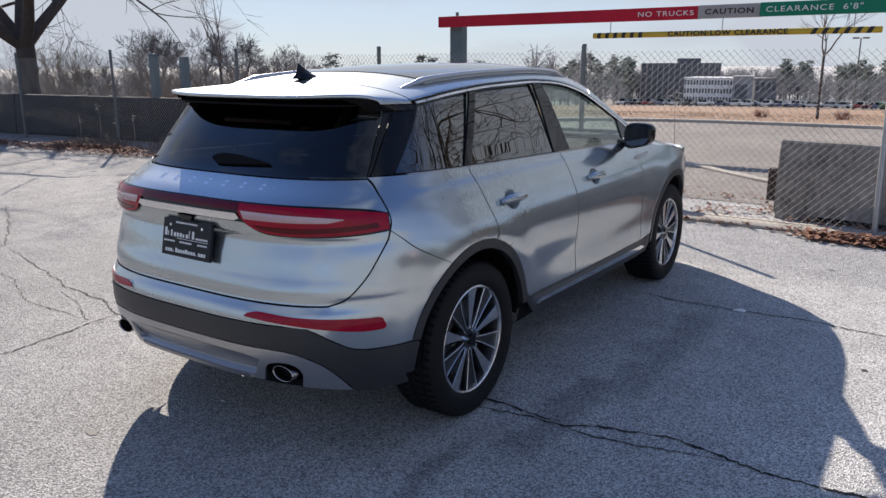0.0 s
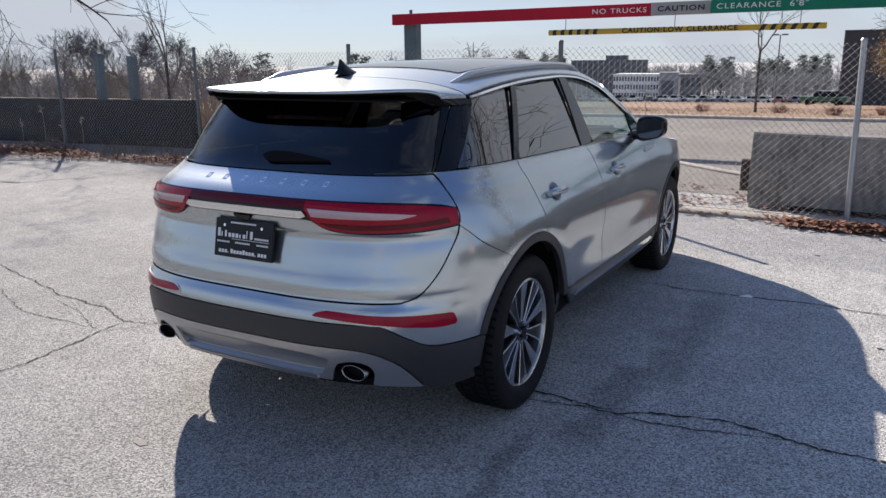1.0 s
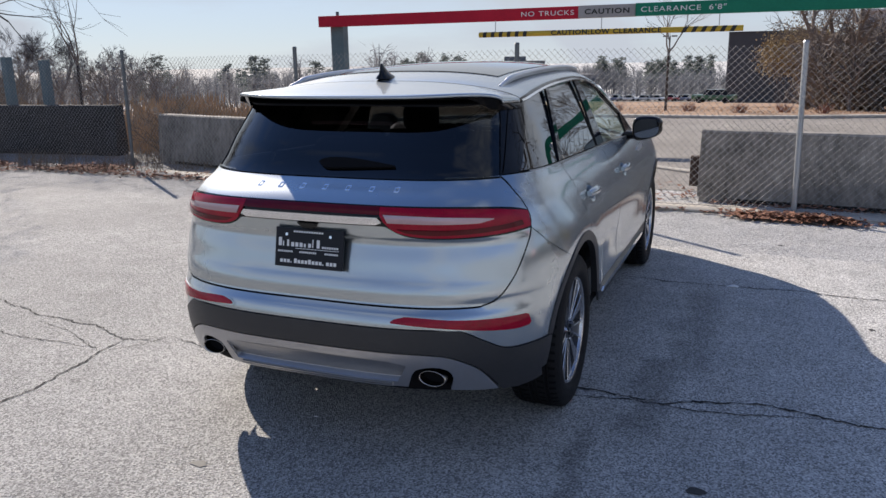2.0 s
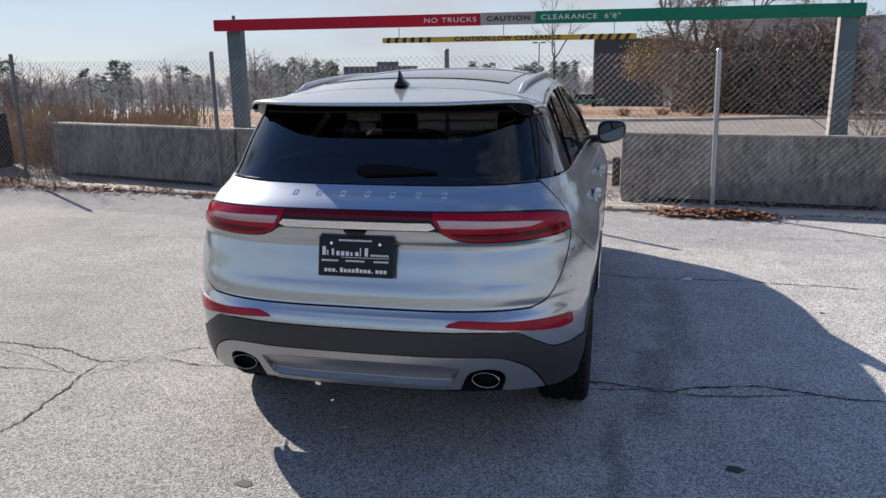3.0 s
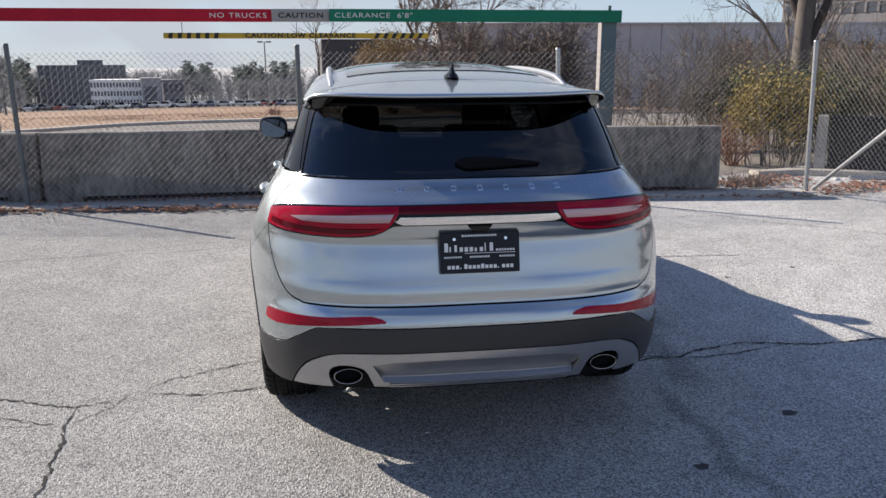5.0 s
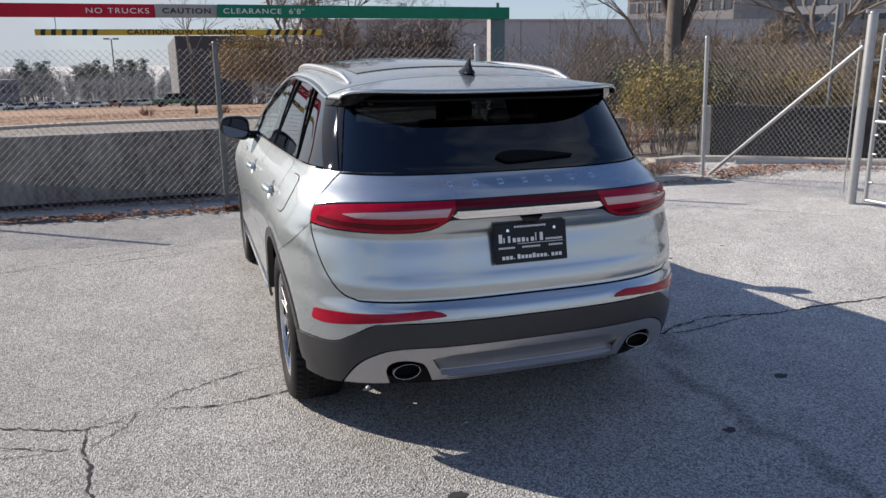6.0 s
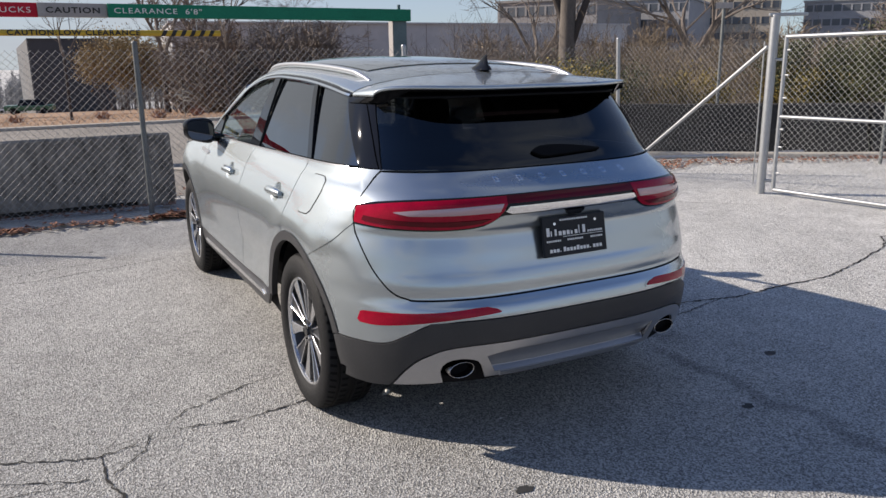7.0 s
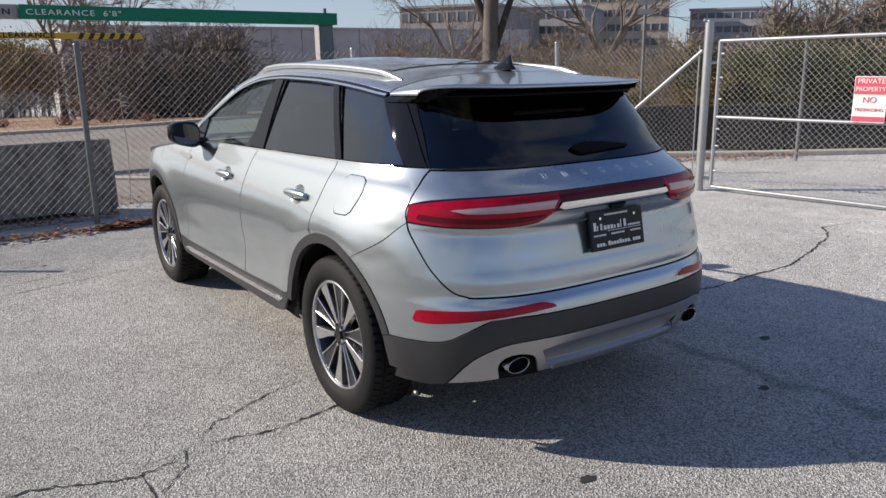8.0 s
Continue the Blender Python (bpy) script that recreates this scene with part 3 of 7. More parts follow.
def sy(y, z):
    """s of the shell's side at a place along the car."""
    if y >= YC:
        return S_C + y - YC
    return float(np.interp(-(YC - y) / (YC - REAR(z)), [-r[2] for r in S_TAB], [r[0] for r in S_TAB]))


def yz(pts):
    return [(sy(y, z), z) for y, z in pts]


def mirrored(outline):
    return [Vector((-p[0], p[1])) for p in outline][::-1]


car = thing("car", label="silver mid-size SUV parked on worn asphalt", category="car")


def on_shell(name, outline, material, parent=car, label="", off=0.0, thick=0.012, step=0.035, holes=(), both=True):
    """A sheet on the car's shell; with both, its mirror image too."""
    a = part(name, sheet(name, outline, shell, shell_n, thick, off, step, holes), material, parent, label)
    if both:
        b = part(name, sheet(name, mirrored(outline), shell, shell_n, thick, off, step, [mirrored(h) for h in holes]), material, parent, label)
        return a, b
    return a


def arch(y_axle, r, a0, a1, n=22):
    """Part of a wheel arch's edge as (s, z) points; angles in degrees from the rear, over the top."""
    return [Vector((sy(y_axle - r * math.cos(radians(a0 + (a1 - a0) * i / n)), WHEEL_Z + r * math.sin(radians(a0 + (a1 - a0) * i / n))),
                    WHEEL_Z + r * math.sin(radians(a0 + (a1 - a0) * i / n)))) for i in range(n + 1)]


BELT = spl([(-1.95, 1.150), (-1.74, 1.147), (-1.25, 1.133), (-.39, 1.110), (.46, 1.088), (.80, 1.075)])
TOP = spl([(-1.75, 1.390), (-1.47, 1.418), (-1.2, 1.444), (-.98, 1.460), (-.6, 1.474), (-.30, 1.476), (0, 1.452), (.2, 1.405), (.37, 1.335), (.55, 1.25), (.68, 1.185), (.80, 1.105)])
CENTRE = spl([(-1.95, 1.457), (-1.915, 1.463), (-1.80, 1.478), (-1.52, 1.511), (-1.47, 1.519), (-1.2, 1.550), (-.8, 1.577), (-.4, 1.588), (0, 1.584), (.3, 1.560), (.5, 1.528)])
R_OUT, R_IN = 0.476, 0.432
ARCH_REAR, ARCH_FRONT = -AXLE - .014, AXLE

# doors, wings, quarters
SEAM = 0.0035
front_cut = [(.700, 1.078), (.690, .95), (.694, .70), (.71, .44)]


def belt(y0, y1, n=24, drop=0.0):
    return [Vector((sy(y0 + (y1 - y0) * i / n, BELT(y0 + (y1 - y0) * i / n)), BELT(y0 + (y1 - y0) * i / n) - drop)) for i in range(n + 1)]


mid_cut = [(-.330, 1.11), (-.332, .9), (-.325, .65), (-.31, .44)]
rear_door = ring(belt(-1.248, -.330 - SEAM), curve(yz([(y - SEAM, z) for y, z in mid_cut])), line(yz([(-.32, .435), (-.885, .452)])),
                 arch(ARCH_REAR, R_OUT, 165.5, 107.5), curve(yz([(-1.205, .83), (-1.215, .90), (-1.235, 1.0), (-1.248, 1.13)])))
front_door = ring(belt(-.330 + SEAM, .70), curve(yz(front_cut)), line(yz([(.71, .43), (-.31, .435)])), curve(yz([(y + SEAM, z) for y, z in mid_cut[::-1]])))
wing = ring(curve(yz([(.705, 1.082), (.95, 1.045), (1.25, 1.010), (1.6, .955), (1.9, .88)])), line(yz([(1.9, .88), (1.9, .52), (1.84, .40)])),
            arch(ARCH_FRONT, R_OUT, 172, 12, 40), line(yz([(.875, .45), (.718, .43)])), curve(yz([(y + .006, z) for y, z in front_cut[::-1]])))
tail_cut = [(.878, 1.140), (.945, 1.10), (.993, 1.045), (1.0, 1.0), (.962, .945), (.910, .887), (.830, .767), (.778, .712), (.720, .688), (.62, .681), (0, .681)]


def beside(pts, d):
    """The line moved sideways by d, to its left."""
    P = curve([Vector(p) for p in pts])
    out = []
    for i, q in enumerate(P):
        t = (P[min(i + 1, len(P) - 1)] - P[max(i - 1, 0)]).normalized()
        out.append(q + Vector((-t.y, t.x)) * d)
    return out


cut_out = beside(tail_cut, .007)
join = next(a.lerp(b, (a.y - .953) / (a.y - b.y)) for a, b in zip(cut_out, cut_out[1:]) if a.y >= .953 > b.y)
cut_high = [q for q in cut_out if q.y > .960] + [join + Vector((.001, .002))]
cut_low = [join + Vector((-.001, -.002))] + [q for q in cut_out if q.y <= .945]
quarter = ring(belt(-1.97, -1.255, 24), curve(yz([(-1.255, 1.13), (-1.242, 1.0), (-1.222, .90), (-1.212, .84)])), arch(ARCH_REAR, R_OUT, 106.5, 62, 16),
               curve([arch(ARCH_REAR, R_OUT, 62, 61, 1)[0], (1.07, .880), cut_high[-1]])[1:], cut_high[::-1][1:])
HANDLES = ((-1.125, -.905, .962), (-.150, .060, .952))


def scoop_edge(y0, y1, z, sgn=1):
    """The rim of the dished recess behind a door handle."""
    yc = (y0 + y1) / 2
    return [Vector((sgn * sy(yc + .066 * math.cos(t), z), z - .003 + .046 * math.sin(t))) for t in np.linspace(0, 2 * math.pi, 32, endpoint=False)]


on_shell("rear_door", rear_door, M_PAINT, holes=(scoop_edge(*HANDLES[0]),))
on_shell("front_door", front_door, M_PAINT, holes=(scoop_edge(*HANDLES[1]),))
on_shell("front_wing", wing, M_PAINT)
on_shell("quarter_panel", quarter, M_PAINT)

# tailgate and rear bumper run across
half_gate = curve([Vector(p) for p in tail_cut])
gate_outline = ring(line([(-.878, 1.140), (.878, 1.140)]), half_gate, mirrored(half_gate))
tailgate = on_shell("tailgate", gate_outline, M_PAINT, both=False, step=0.017)
cl = [(1.118, .500), (.86, .503), (.75, .545), (.66, .590), (.58, .602), (0, .603)]
half_bump = ring(cut_low[::-1], curve([cut_low[0], (1.068, .876), arch(ARCH_REAR, R_OUT, 61.6, 61, 1)[0]])[1:], arch(ARCH_REAR, R_OUT, 61.4, 18, 16), curve(cl))
on_shell("bumper_cover", ring(half_bump, mirrored(half_bump)), M_PAINT, both=False, step=0.03)
half_clad = ring(curve([(p[0], p[1] - .004) for p in cl[::-1]]), arch(ARCH_REAR, R_OUT, 16.5, 0, 8), line([(sy(-1.82, .318), .318), (.90, .310), (.82, .318)]),
                 curve([(.81, .325), (.735, .415), (.665, .466), (.55, .500), (.3, .505), (0, .505)]))
on_shell("rear_cladding", ring(half_clad, mirrored(half_clad)), M_CLAD, both=False, step=0.03, off=.006, thick=.02)
half_skid = ring(curve([(0, .500), (.3, .500), (.55, .495), (.66, .461), (.728, .412), (.80, .325)]), line([(.80, .325), (.598, .342)]),
                 curve([(.598, .354), (.608, .40), (.585, .436), (.527, .448), (.460, .432), (.437, .39), (.425, .355)]), line([(.425, .352), (0, .352)]))
half_diff = ring(curve([(0, .464), (.32, .462), (.425, .450)]), line([(.425, .450), (.385, .374), (0, .374)]))
skid = on_shell("skid_plate", ring(half_skid, mirrored(half_skid)), M_SATIN, both=False, off=.006, step=.03, holes=(ring(half_diff, mirrored(half_diff)),), label="satin silver skid plate")
def hollow(s_, z_):
    x, y, z = shell(s_, z_)
    u = max(0.0, min(1.0, (z - .374) / .09))
    return x, y + .034 * min(1 - u, u * 7) - .008, z


def hollow_n(s_, z_):
    h = .004
    return (Vector(hollow(s_ + h, z_)) - Vector(hollow(s_ - h, z_))).cross(Vector(hollow(s_, z_ + h)) - Vector(hollow(s_, z_ - h))).normalized()


# darker copy of the skid plate's satin stands for the hollow's shade
part("diffuser", sheet("diffuser", ring(half_diff, mirrored(half_diff)), hollow, hollow_n, .0, .0, .012), mat("satin_shaded", (.34, .34, .35), .32, .8, .06, 6), skid, "hollow satin strip darkened as in shade")
for zz in (.371, .362):
    on_shell("lip_ridge", ring(line([(-.36, zz), (.36, zz)]), line([(.365, zz - .006), (-.365, zz - .006)])), M_SATIN, skid, both=False, off=.014, thick=.008)

# lamps, light bar, bright bar
lamp = ring(curve([(.335, 1.054), (.6, 1.050), (.82, 1.040), (.985, 1.020)]), line([(.992, 1.015), (.972, .966)]), curve([(.965, .960), (.8, .951), (.55, .947), (.42, .957), (.365, .985), (.335, 1.028)]))
for lens in on_shell("tail_lamp", lamp, M_RED, label="red tail lamp with a clear strip", off=.010, thick=.02, step=.025):
    side = 1 if lens.data.vertices[0].co.x > 0 else -1
    strip = ring(curve([(.352, 1.030), (.5, 1.027), (.7, 1.019), (.80, 1.010)]), line([(.80, 1.008), (.74, 1.000)]), curve([(.73, .999), (.55, 1.002), (.365, 1.006)]))
    low = ring(curve([(.395, .982), (.6, .978), (.8, .983), (.93, .990)]), line([(.93, .987), (.93, .972)]), curve([(.92, .970), (.75, .962), (.55, .957), (.43, .966)]))
    for nm, o, mt in (("clear_strip", strip, M_CLEAR), ("dark_strip", low, M_RED_DARK)):
        part(nm, sheet(nm, o if side > 0 else mirrored(o), shell, shell_n, .006, .014, .025), mt, lens)
shadow_gap = ring(curve([(0, 1.062), (.4, 1.061), (.7, 1.056), (.9, 1.042), (1.0, 1.022)]), line([(1.0, 1.02), (.978, .958)]), curve([(.975, .954), (.8, .944), (.55, .940), (.415, .950), (.35, .985)]), line([(.33, .988), (0, .988)]))
on_shell("lamp_surround", ring(shadow_gap, mirrored(shadow_gap)), M_BLACK, both=False, off=.004, thick=.006)
on_shell("light_bar", ring(line([(-.334, 1.030), (-.334, 1.055)]), line([(-.33, 1.055), (.334, 1.055)]), line([(.334, 1.03), (-.33, 1.03)])), M_RED_DARK, both=False, off=.010, thick=.01, label="dark red light bar")
on_shell("bright_bar", ring(line([(-.325, 1.021), (.325, 1.021)]), line([(.340, 1.006), (.31, .997)]), line([(.30, .997), (-.31, .997)]), line([(-.340, 1.006), (-.340, 1.007)])), M_CHROME, both=False, off=.014, thick=.012, label="bright chrome bar")
refl = ring(curve([(.366, .627), (.42, .646), (.6, .638), (.8, .632), (.925, .627)]), line([(.942, .622), (.960, .588)]), curve([(.95, .577), (.88, .576), (.78, .586), (.6, .606), (.37, .622)]))
on_shell("reflector", refl, M_RED, off=.005, thick=.008, step=.025, label="red bumper reflector")
refl_rim = ring(curve([(.352, .627), (.415, .652), (.6, .644), (.8, .638), (.93, .633)]), line([(.952, .627), (.971, .588)]), curve([(.958, .568), (.88, .567), (.78, .577), (.6, .598), (.362, .615)]))
on_shell("reflector_surround", refl_rim, M_PAINT, off=.002, thick=.004, step=.03)

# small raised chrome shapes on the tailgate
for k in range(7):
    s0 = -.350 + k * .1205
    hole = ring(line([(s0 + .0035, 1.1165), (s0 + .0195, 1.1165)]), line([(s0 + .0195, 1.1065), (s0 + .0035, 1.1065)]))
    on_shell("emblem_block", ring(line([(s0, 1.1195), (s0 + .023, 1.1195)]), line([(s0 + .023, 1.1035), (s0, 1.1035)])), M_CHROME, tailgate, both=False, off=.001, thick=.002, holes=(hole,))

# rear window, black pillars
glass_edge = [(.868, 1.148), (.880, 1.20), (.905, 1.29), (.935, 1.38), (.93, 1.44)]
half_glass = ring(line([(0, 1.147), (.860, 1.147)]), curve(glass_edge), line([(.93, 1.445), (0, 1.445)]))
rear_window = on_shell("rear_window", ring(half_glass, mirrored(half_glass)), M_GLASS_REAR, both=False, off=-.004, thick=0, step=.05, label="dark tinted rear window")
rear_window.visible_shadow = False
gate_trim = ring(curve([(.872, 1.147), (.886, 1.20), (.912, 1.29), (.942, 1.38), (.95, 1.45)]), line([(.95, 1.45), (1.06, 1.44)]), curve([(1.055, 1.43), (1.0, 1.375), (.95, 1.29), (.905, 1.20), (.882, 1.147)]))
on_shell("tailgate_pillar", gate_trim, M_BLACK, label="gloss black pillar trim")
pillar = ring(curve([(.892, 1.152), (.915, 1.20), (.960, 1.29), (1.012, 1.375), (1.068, 1.436)]), line([(1.08, 1.44), (sy(-1.49, 1.416), 1.418)]), curve([(1.272, 1.412), (1.16, 1.30), (1.075, 1.21), (1.018, 1.152)]))
on_shell("rear_pillar", pillar, M_BLACK, label="gloss black rear pillar")

# side windows


def top_line(y0, y1, n=20, drop=0.0):
    return [Vector((sy(y0 + (y1 - y0) * i / n, TOP(y0 + (y1 - y0) * i / n)), TOP(y0 + (y1 - y0) * i / n) - drop)) for i in range(n + 1)]


def belt_up(y0, y1, n=20):
    return belt(y0, y1, n, drop=-.010)


def pane(s, z):
    """The side glass leans in a little more than the frames."""
    x, y, z = shell(s, z)
    return x - math.copysign(.014 * max(0.0, (z - 1.12) / .33), x), y, z


def pane_n(s, z):
    h = .006
    return (Vector(pane(s + h, z)) - Vector(pane(s - h, z))).cross(Vector(pane(s, z + h)) - Vector(pane(s, z - h))).normalized()


quarter_window = ring(top_line(-1.45, -1.035), line(yz([(-1.04, 1.45), (-1.275, 1.148)])), belt_up(-1.285, -1.72), curve([(1.035, 1.158), (1.08, 1.21), (1.165, 1.30), (1.27, 1.405)]))
rear_side_window = ring(top_line(-.985, -.372), line(yz([(-.372, 1.46), (-.395, 1.13)])), belt_up(-.395, -1.225), line(yz([(-1.225, 1.15), (-.99, 1.45)])))
front_side_window = ring(top_line(-.272, .775, 34), belt_up(.775, -.20), line(yz([(-.20, 1.13), (-.268, 1.46)])))
for nm, o, mt in (("quarter_window", quarter_window, M_GLASS_DARK), ("rear_side_window", rear_side_window, M_GLASS_DARK), ("front_side_window", front_side_window, M_GLASS)):
    for outline in (o, mirrored(o)):
        ob = part(nm, sheet(nm, outline, pane, pane_n, 0, -.004, .05), mt, car)
        ob.visible_shadow = mt is M_GLASS_DARK
post_c = ring(line(yz([(-1.035, 1.462), (-.985, 1.462)])), line(yz([(-.985, 1.455), (-1.222, 1.145)])), line(yz([(-1.225, 1.142), (-1.282, 1.142)])), line(yz([(-1.28, 1.145), (-1.04, 1.455)])))
post_b = ring(line(yz([(-.37, 1.477), (-.27, 1.477)])), line(yz([(-.268, 1.46), (-.20, 1.125)])), line(yz([(-.20, 1.118), (-.396, 1.118)])), line(yz([(-.394, 1.125), (-.372, 1.46)])))
on_shell("door_post", post_c, M_BLACK, off=.002)
on_shell("door_post", post_b, M_BLACK, off=.002)
sail = ring(line(yz([(.60, 1.225), (.775, 1.118)])), line(yz([(.775, 1.10), (.60, 1.10)])), line(yz([(.585, 1.10), (.585, 1.22)])))
on_shell("mirror_sail", sail, M_BLACK, off=.003)
# bright strip under the windows and black strip over them
strip_low = ring(belt(-1.68, .80, 60, drop=-.005), belt(.80, -1.66, 60, drop=.001))
on_shell("window_strip", strip_low, M_SATIN, off=.0015, thick=.004, step=.05, label="bright window strip")
over = ring(top_line(-1.50, .81, 60, -.026), top_line(.81, -1.48, 60, 0.0))
on_shell("window_rail", over, M_BLACK, off=.000, thick=.012, step=.05)
bright = ring(top_line(-1.49, .80, 60, -.012), top_line(.80, -1.48, 60, -.003))
on_shell("window_strip", bright, M_CHROME, off=.006, thick=.008, step=.05)
# sills and arch cladding
sill = ring(line(yz([(.875, .446), (-.892, .446)])), arch(ARCH_REAR, R_OUT, 169, 172, 3), line(yz([(-.80, .335), (-.68, .31), (.70, .31), (.85, .325)])), arch(ARCH_FRONT, R_OUT, 2, 9, 4))
on_shell("sill", sill, M_CLAD, off=-.002)
bright_sill = ring(line(yz([(.72, .392), (-.76, .410), (-.82, .400)])), line(yz([(-.80, .388), (.70, .358), (.78, .372)])))
on_shell("sill_strip", bright_sill, M_CHROME, off=.012, thick=.014, label="bright sill strip")


def arch_band(y_axle, a0, a1):
    return ring(arch(y_axle, R_OUT - .002, a0, a1, 40), arch(y_axle, R_IN, a1, a0, 40))


on_shell("arch_cladding", arch_band(ARCH_REAR, 17.5, 171), M_CLAD, off=.004, thick=.03, label="grey plastic wheel-arch cladding")
on_shell("arch_cladding", arch_band(ARCH_FRONT, 3, 178), M_CLAD, off=.004, thick=.03, label="grey plastic wheel-arch cladding")
half_low = ring(arch(ARCH_REAR, R_OUT - .002, 0, 16.8, 8), arch(ARCH_REAR, R_IN, 16.8, 0, 8))
on_shell("arch_cladding", half_low, M_CLAD, off=.003, thick=.03)

# filler flap, door handles
flap = ring(curve([(1.490, 1.075), (1.47, 1.088), (1.34, 1.090), (1.312, 1.078), (1.312, 1.04), (1.345, .955), (1.37, .940), (1.47, .936), (1.492, .95), (1.50, 1.02), (1.490, 1.075)]))
flap_gap = ring([Vector((1.405 + (p.x - 1.405) * 1.035, 1.013 + (p.y - 1.013) * 1.045)) for p in flap])
part("filler_gap", sheet("filler_gap", mirrored(flap_gap), shell, shell_n, 0, .0015, .03), M_DARK, car)
part("filler_flap", sheet("filler_flap", mirrored(flap), shell, shell_n, .003, .003, .03), M_PAINT, car)


def door_handle(y0, y1, z, sgn):
    pts = []
    for k in range(9):
        t = k / 8
        y = y0 + (y1 - y0) * t
        p = Vector(shell(sgn * sy(y, z), z)) + shell_n(sgn * sy(y, z), z) * (.010 + .018 * math.sin(math.pi * (.12 + .76 * t)))
        p.z -= .006 * t
        pts.append(p)
    h = part("door_handle", tube_mesh("door_handle", pts, [.013, .018, .020, .0205, .0205, .0205, .020, .018, .012], 12), M_PAINT, car)
    s0 = sgn * sy((y0 + y1) / 2, z)

    def dish(u, w):
        r2 = ((u - s0) / .066) ** 2 + ((w - z + .003) / .046) ** 2
        return Vector(shell(u, w)) - shell_n(u, w) * .020 * max(0.0, 1 - r2)

    def dish_n(u, w):
        d = .003
        return (dish(u + d, w) - dish(u - d, w)).cross(dish(u, w + d) - dish(u, w - d)).normalized()
    part("handle_scoop", sheet("handle_scoop", scoop_edge(y0, y1, z, sgn), dish, dish_n, 0, 0, .014), M_PAINT, h)


for sgn in (1, -1):
    for y0, y1, z in HANDLES:
        door_handle(y0, y1, z, sgn)
    # vent on the wing
    v = [Vector((sgn * sy(y, z), z)) for y, z in ((.62, .985), (.66, .997), (.86, 1.005), (.885, .995), (.84, .978), (.66, .972))]
    part("wing_vent", sheet("wing_vent", v, shell, shell_n, .006, .006, .03), M_SATIN, car, "satin silver wing vent")

# roof, spoiler, windscreen, bonnet


def roof_z(x, y):
    zw = TOP(y) + .024
    xw = WID(zw)
    return zw + (CENTRE(y) - zw) * max(0.0, 1 - min(1, abs(x) / xw) ** 2.5) ** .713


def edge_u(u):
    return math.sin((u - .5) * math.pi)


def roof_pt(u, v):
    y = -1.515 + v * (.40 + 1.515)
    t = edge_u(u)
    x = t * WID(TOP(y) + .024)
    yy = y + (.09 * (1 - t * t) * max(0, (v - .8) / .2))
    return x, yy, roof_z(x, y)


roof = part("roof", grid("roof", roof_pt, 60, 56, True, .012), M_PAINT, car)


def pano(u, v):
    y = -1.22 + v * 1.58
    x = (u - .5) * 2 * .47
    return x, y, roof_z(x, y) + .004


part("roof_glass", grid("roof_glass", pano, 24, 40, True, .003), M_ROOF_GLASS, roof, "dark glass roof panel")


def spoiler_end(t):
    return -1.915 + .215 * abs(t) ** 4.0


def spoiler_pt(u, v):
    t = edge_u(u)
    y = -1.522 + (spoiler_end(t) + 1.522) * v
    zw = 1.436 + .004 * v
    xw = WID(TOP(-1.522) + .024) - .020 * v
    q = 2.5 + 2.6 * v
    return t * xw, y, zw + (CENTRE(y) - zw) * max(0.0, 1 - abs(t) ** q) ** (.713 - .27 * v)


def spoiler():
    """The painted top rolls over a thin rounded lip into a black underside; the same roll closes the ends."""
    nu, nv = 64, 14
    rim = ((0.0, 0.0), (-.004, -.003), (-.005, -.008), (-.003, -.013), (.004, -.017))
    v = [Vector(spoiler_pt(i / nu, j / nv)) for j in range(nv + 1) for i in range(nu + 1)]
    f, black = [], []
    for j in range(nv):
        for i in range(nu):
            a = j * (nu + 1) + i
            f.append((a, a + nu + 1, a + nu + 2, a + 1))
    edge = [nv * (nu + 1) + i for i in range(nu + 1)]
    edge = [j * (nu + 1) for j in range(nv)] + edge + [j * (nu + 1) + nu for j in range(nv - 1, -1, -1)]
    base = [v[k].copy() for k in edge]
    n = len(edge)
    out = []
    for i in range(n):
        d = base[min(i + 1, n - 1)] - base[max(i - 1, 0)]
        out.append(Vector((d.y, -d.x, 0)).normalized())
    rows = [edge]
    for o, z in rim[1:]:
        rows.append(list(range(len(v), len(v) + n)))
        v += [p - w * o + Vector((0, 0, z)) for p, w in zip(base, out)]
    rows.append(list(range(len(v), len(v) + n)))
    v += [Vector((p.x * .86, -1.56 + (p.y + 1.56) * .55, 1.432)) for p in base]
    for r, (a, b) in enumerate(zip(rows, rows[1:])):
        for i in range(n - 1):
            if r >= 3:
                black.append(len(f))
            f.append((a[i], b[i], b[i + 1], a[i + 1]))
    me = raw("spoiler", v, f, True)
    me.materials.append(M_PAINT)
    me.materials.append(M_DARK)
    for k in black:
        me.polygons[k].material_index = 1
    bm = bmesh.new()
    bm.from_mesh(me)
    bmesh.ops.recalc_face_normals(bm, faces=bm.faces)
    bm.to_mesh(me)
    bm.free()
    me.set_sharp_from_angle(angle=radians(60))
    return me


spoil = part("roof_spoiler", spoiler(), M_PAINT, car)
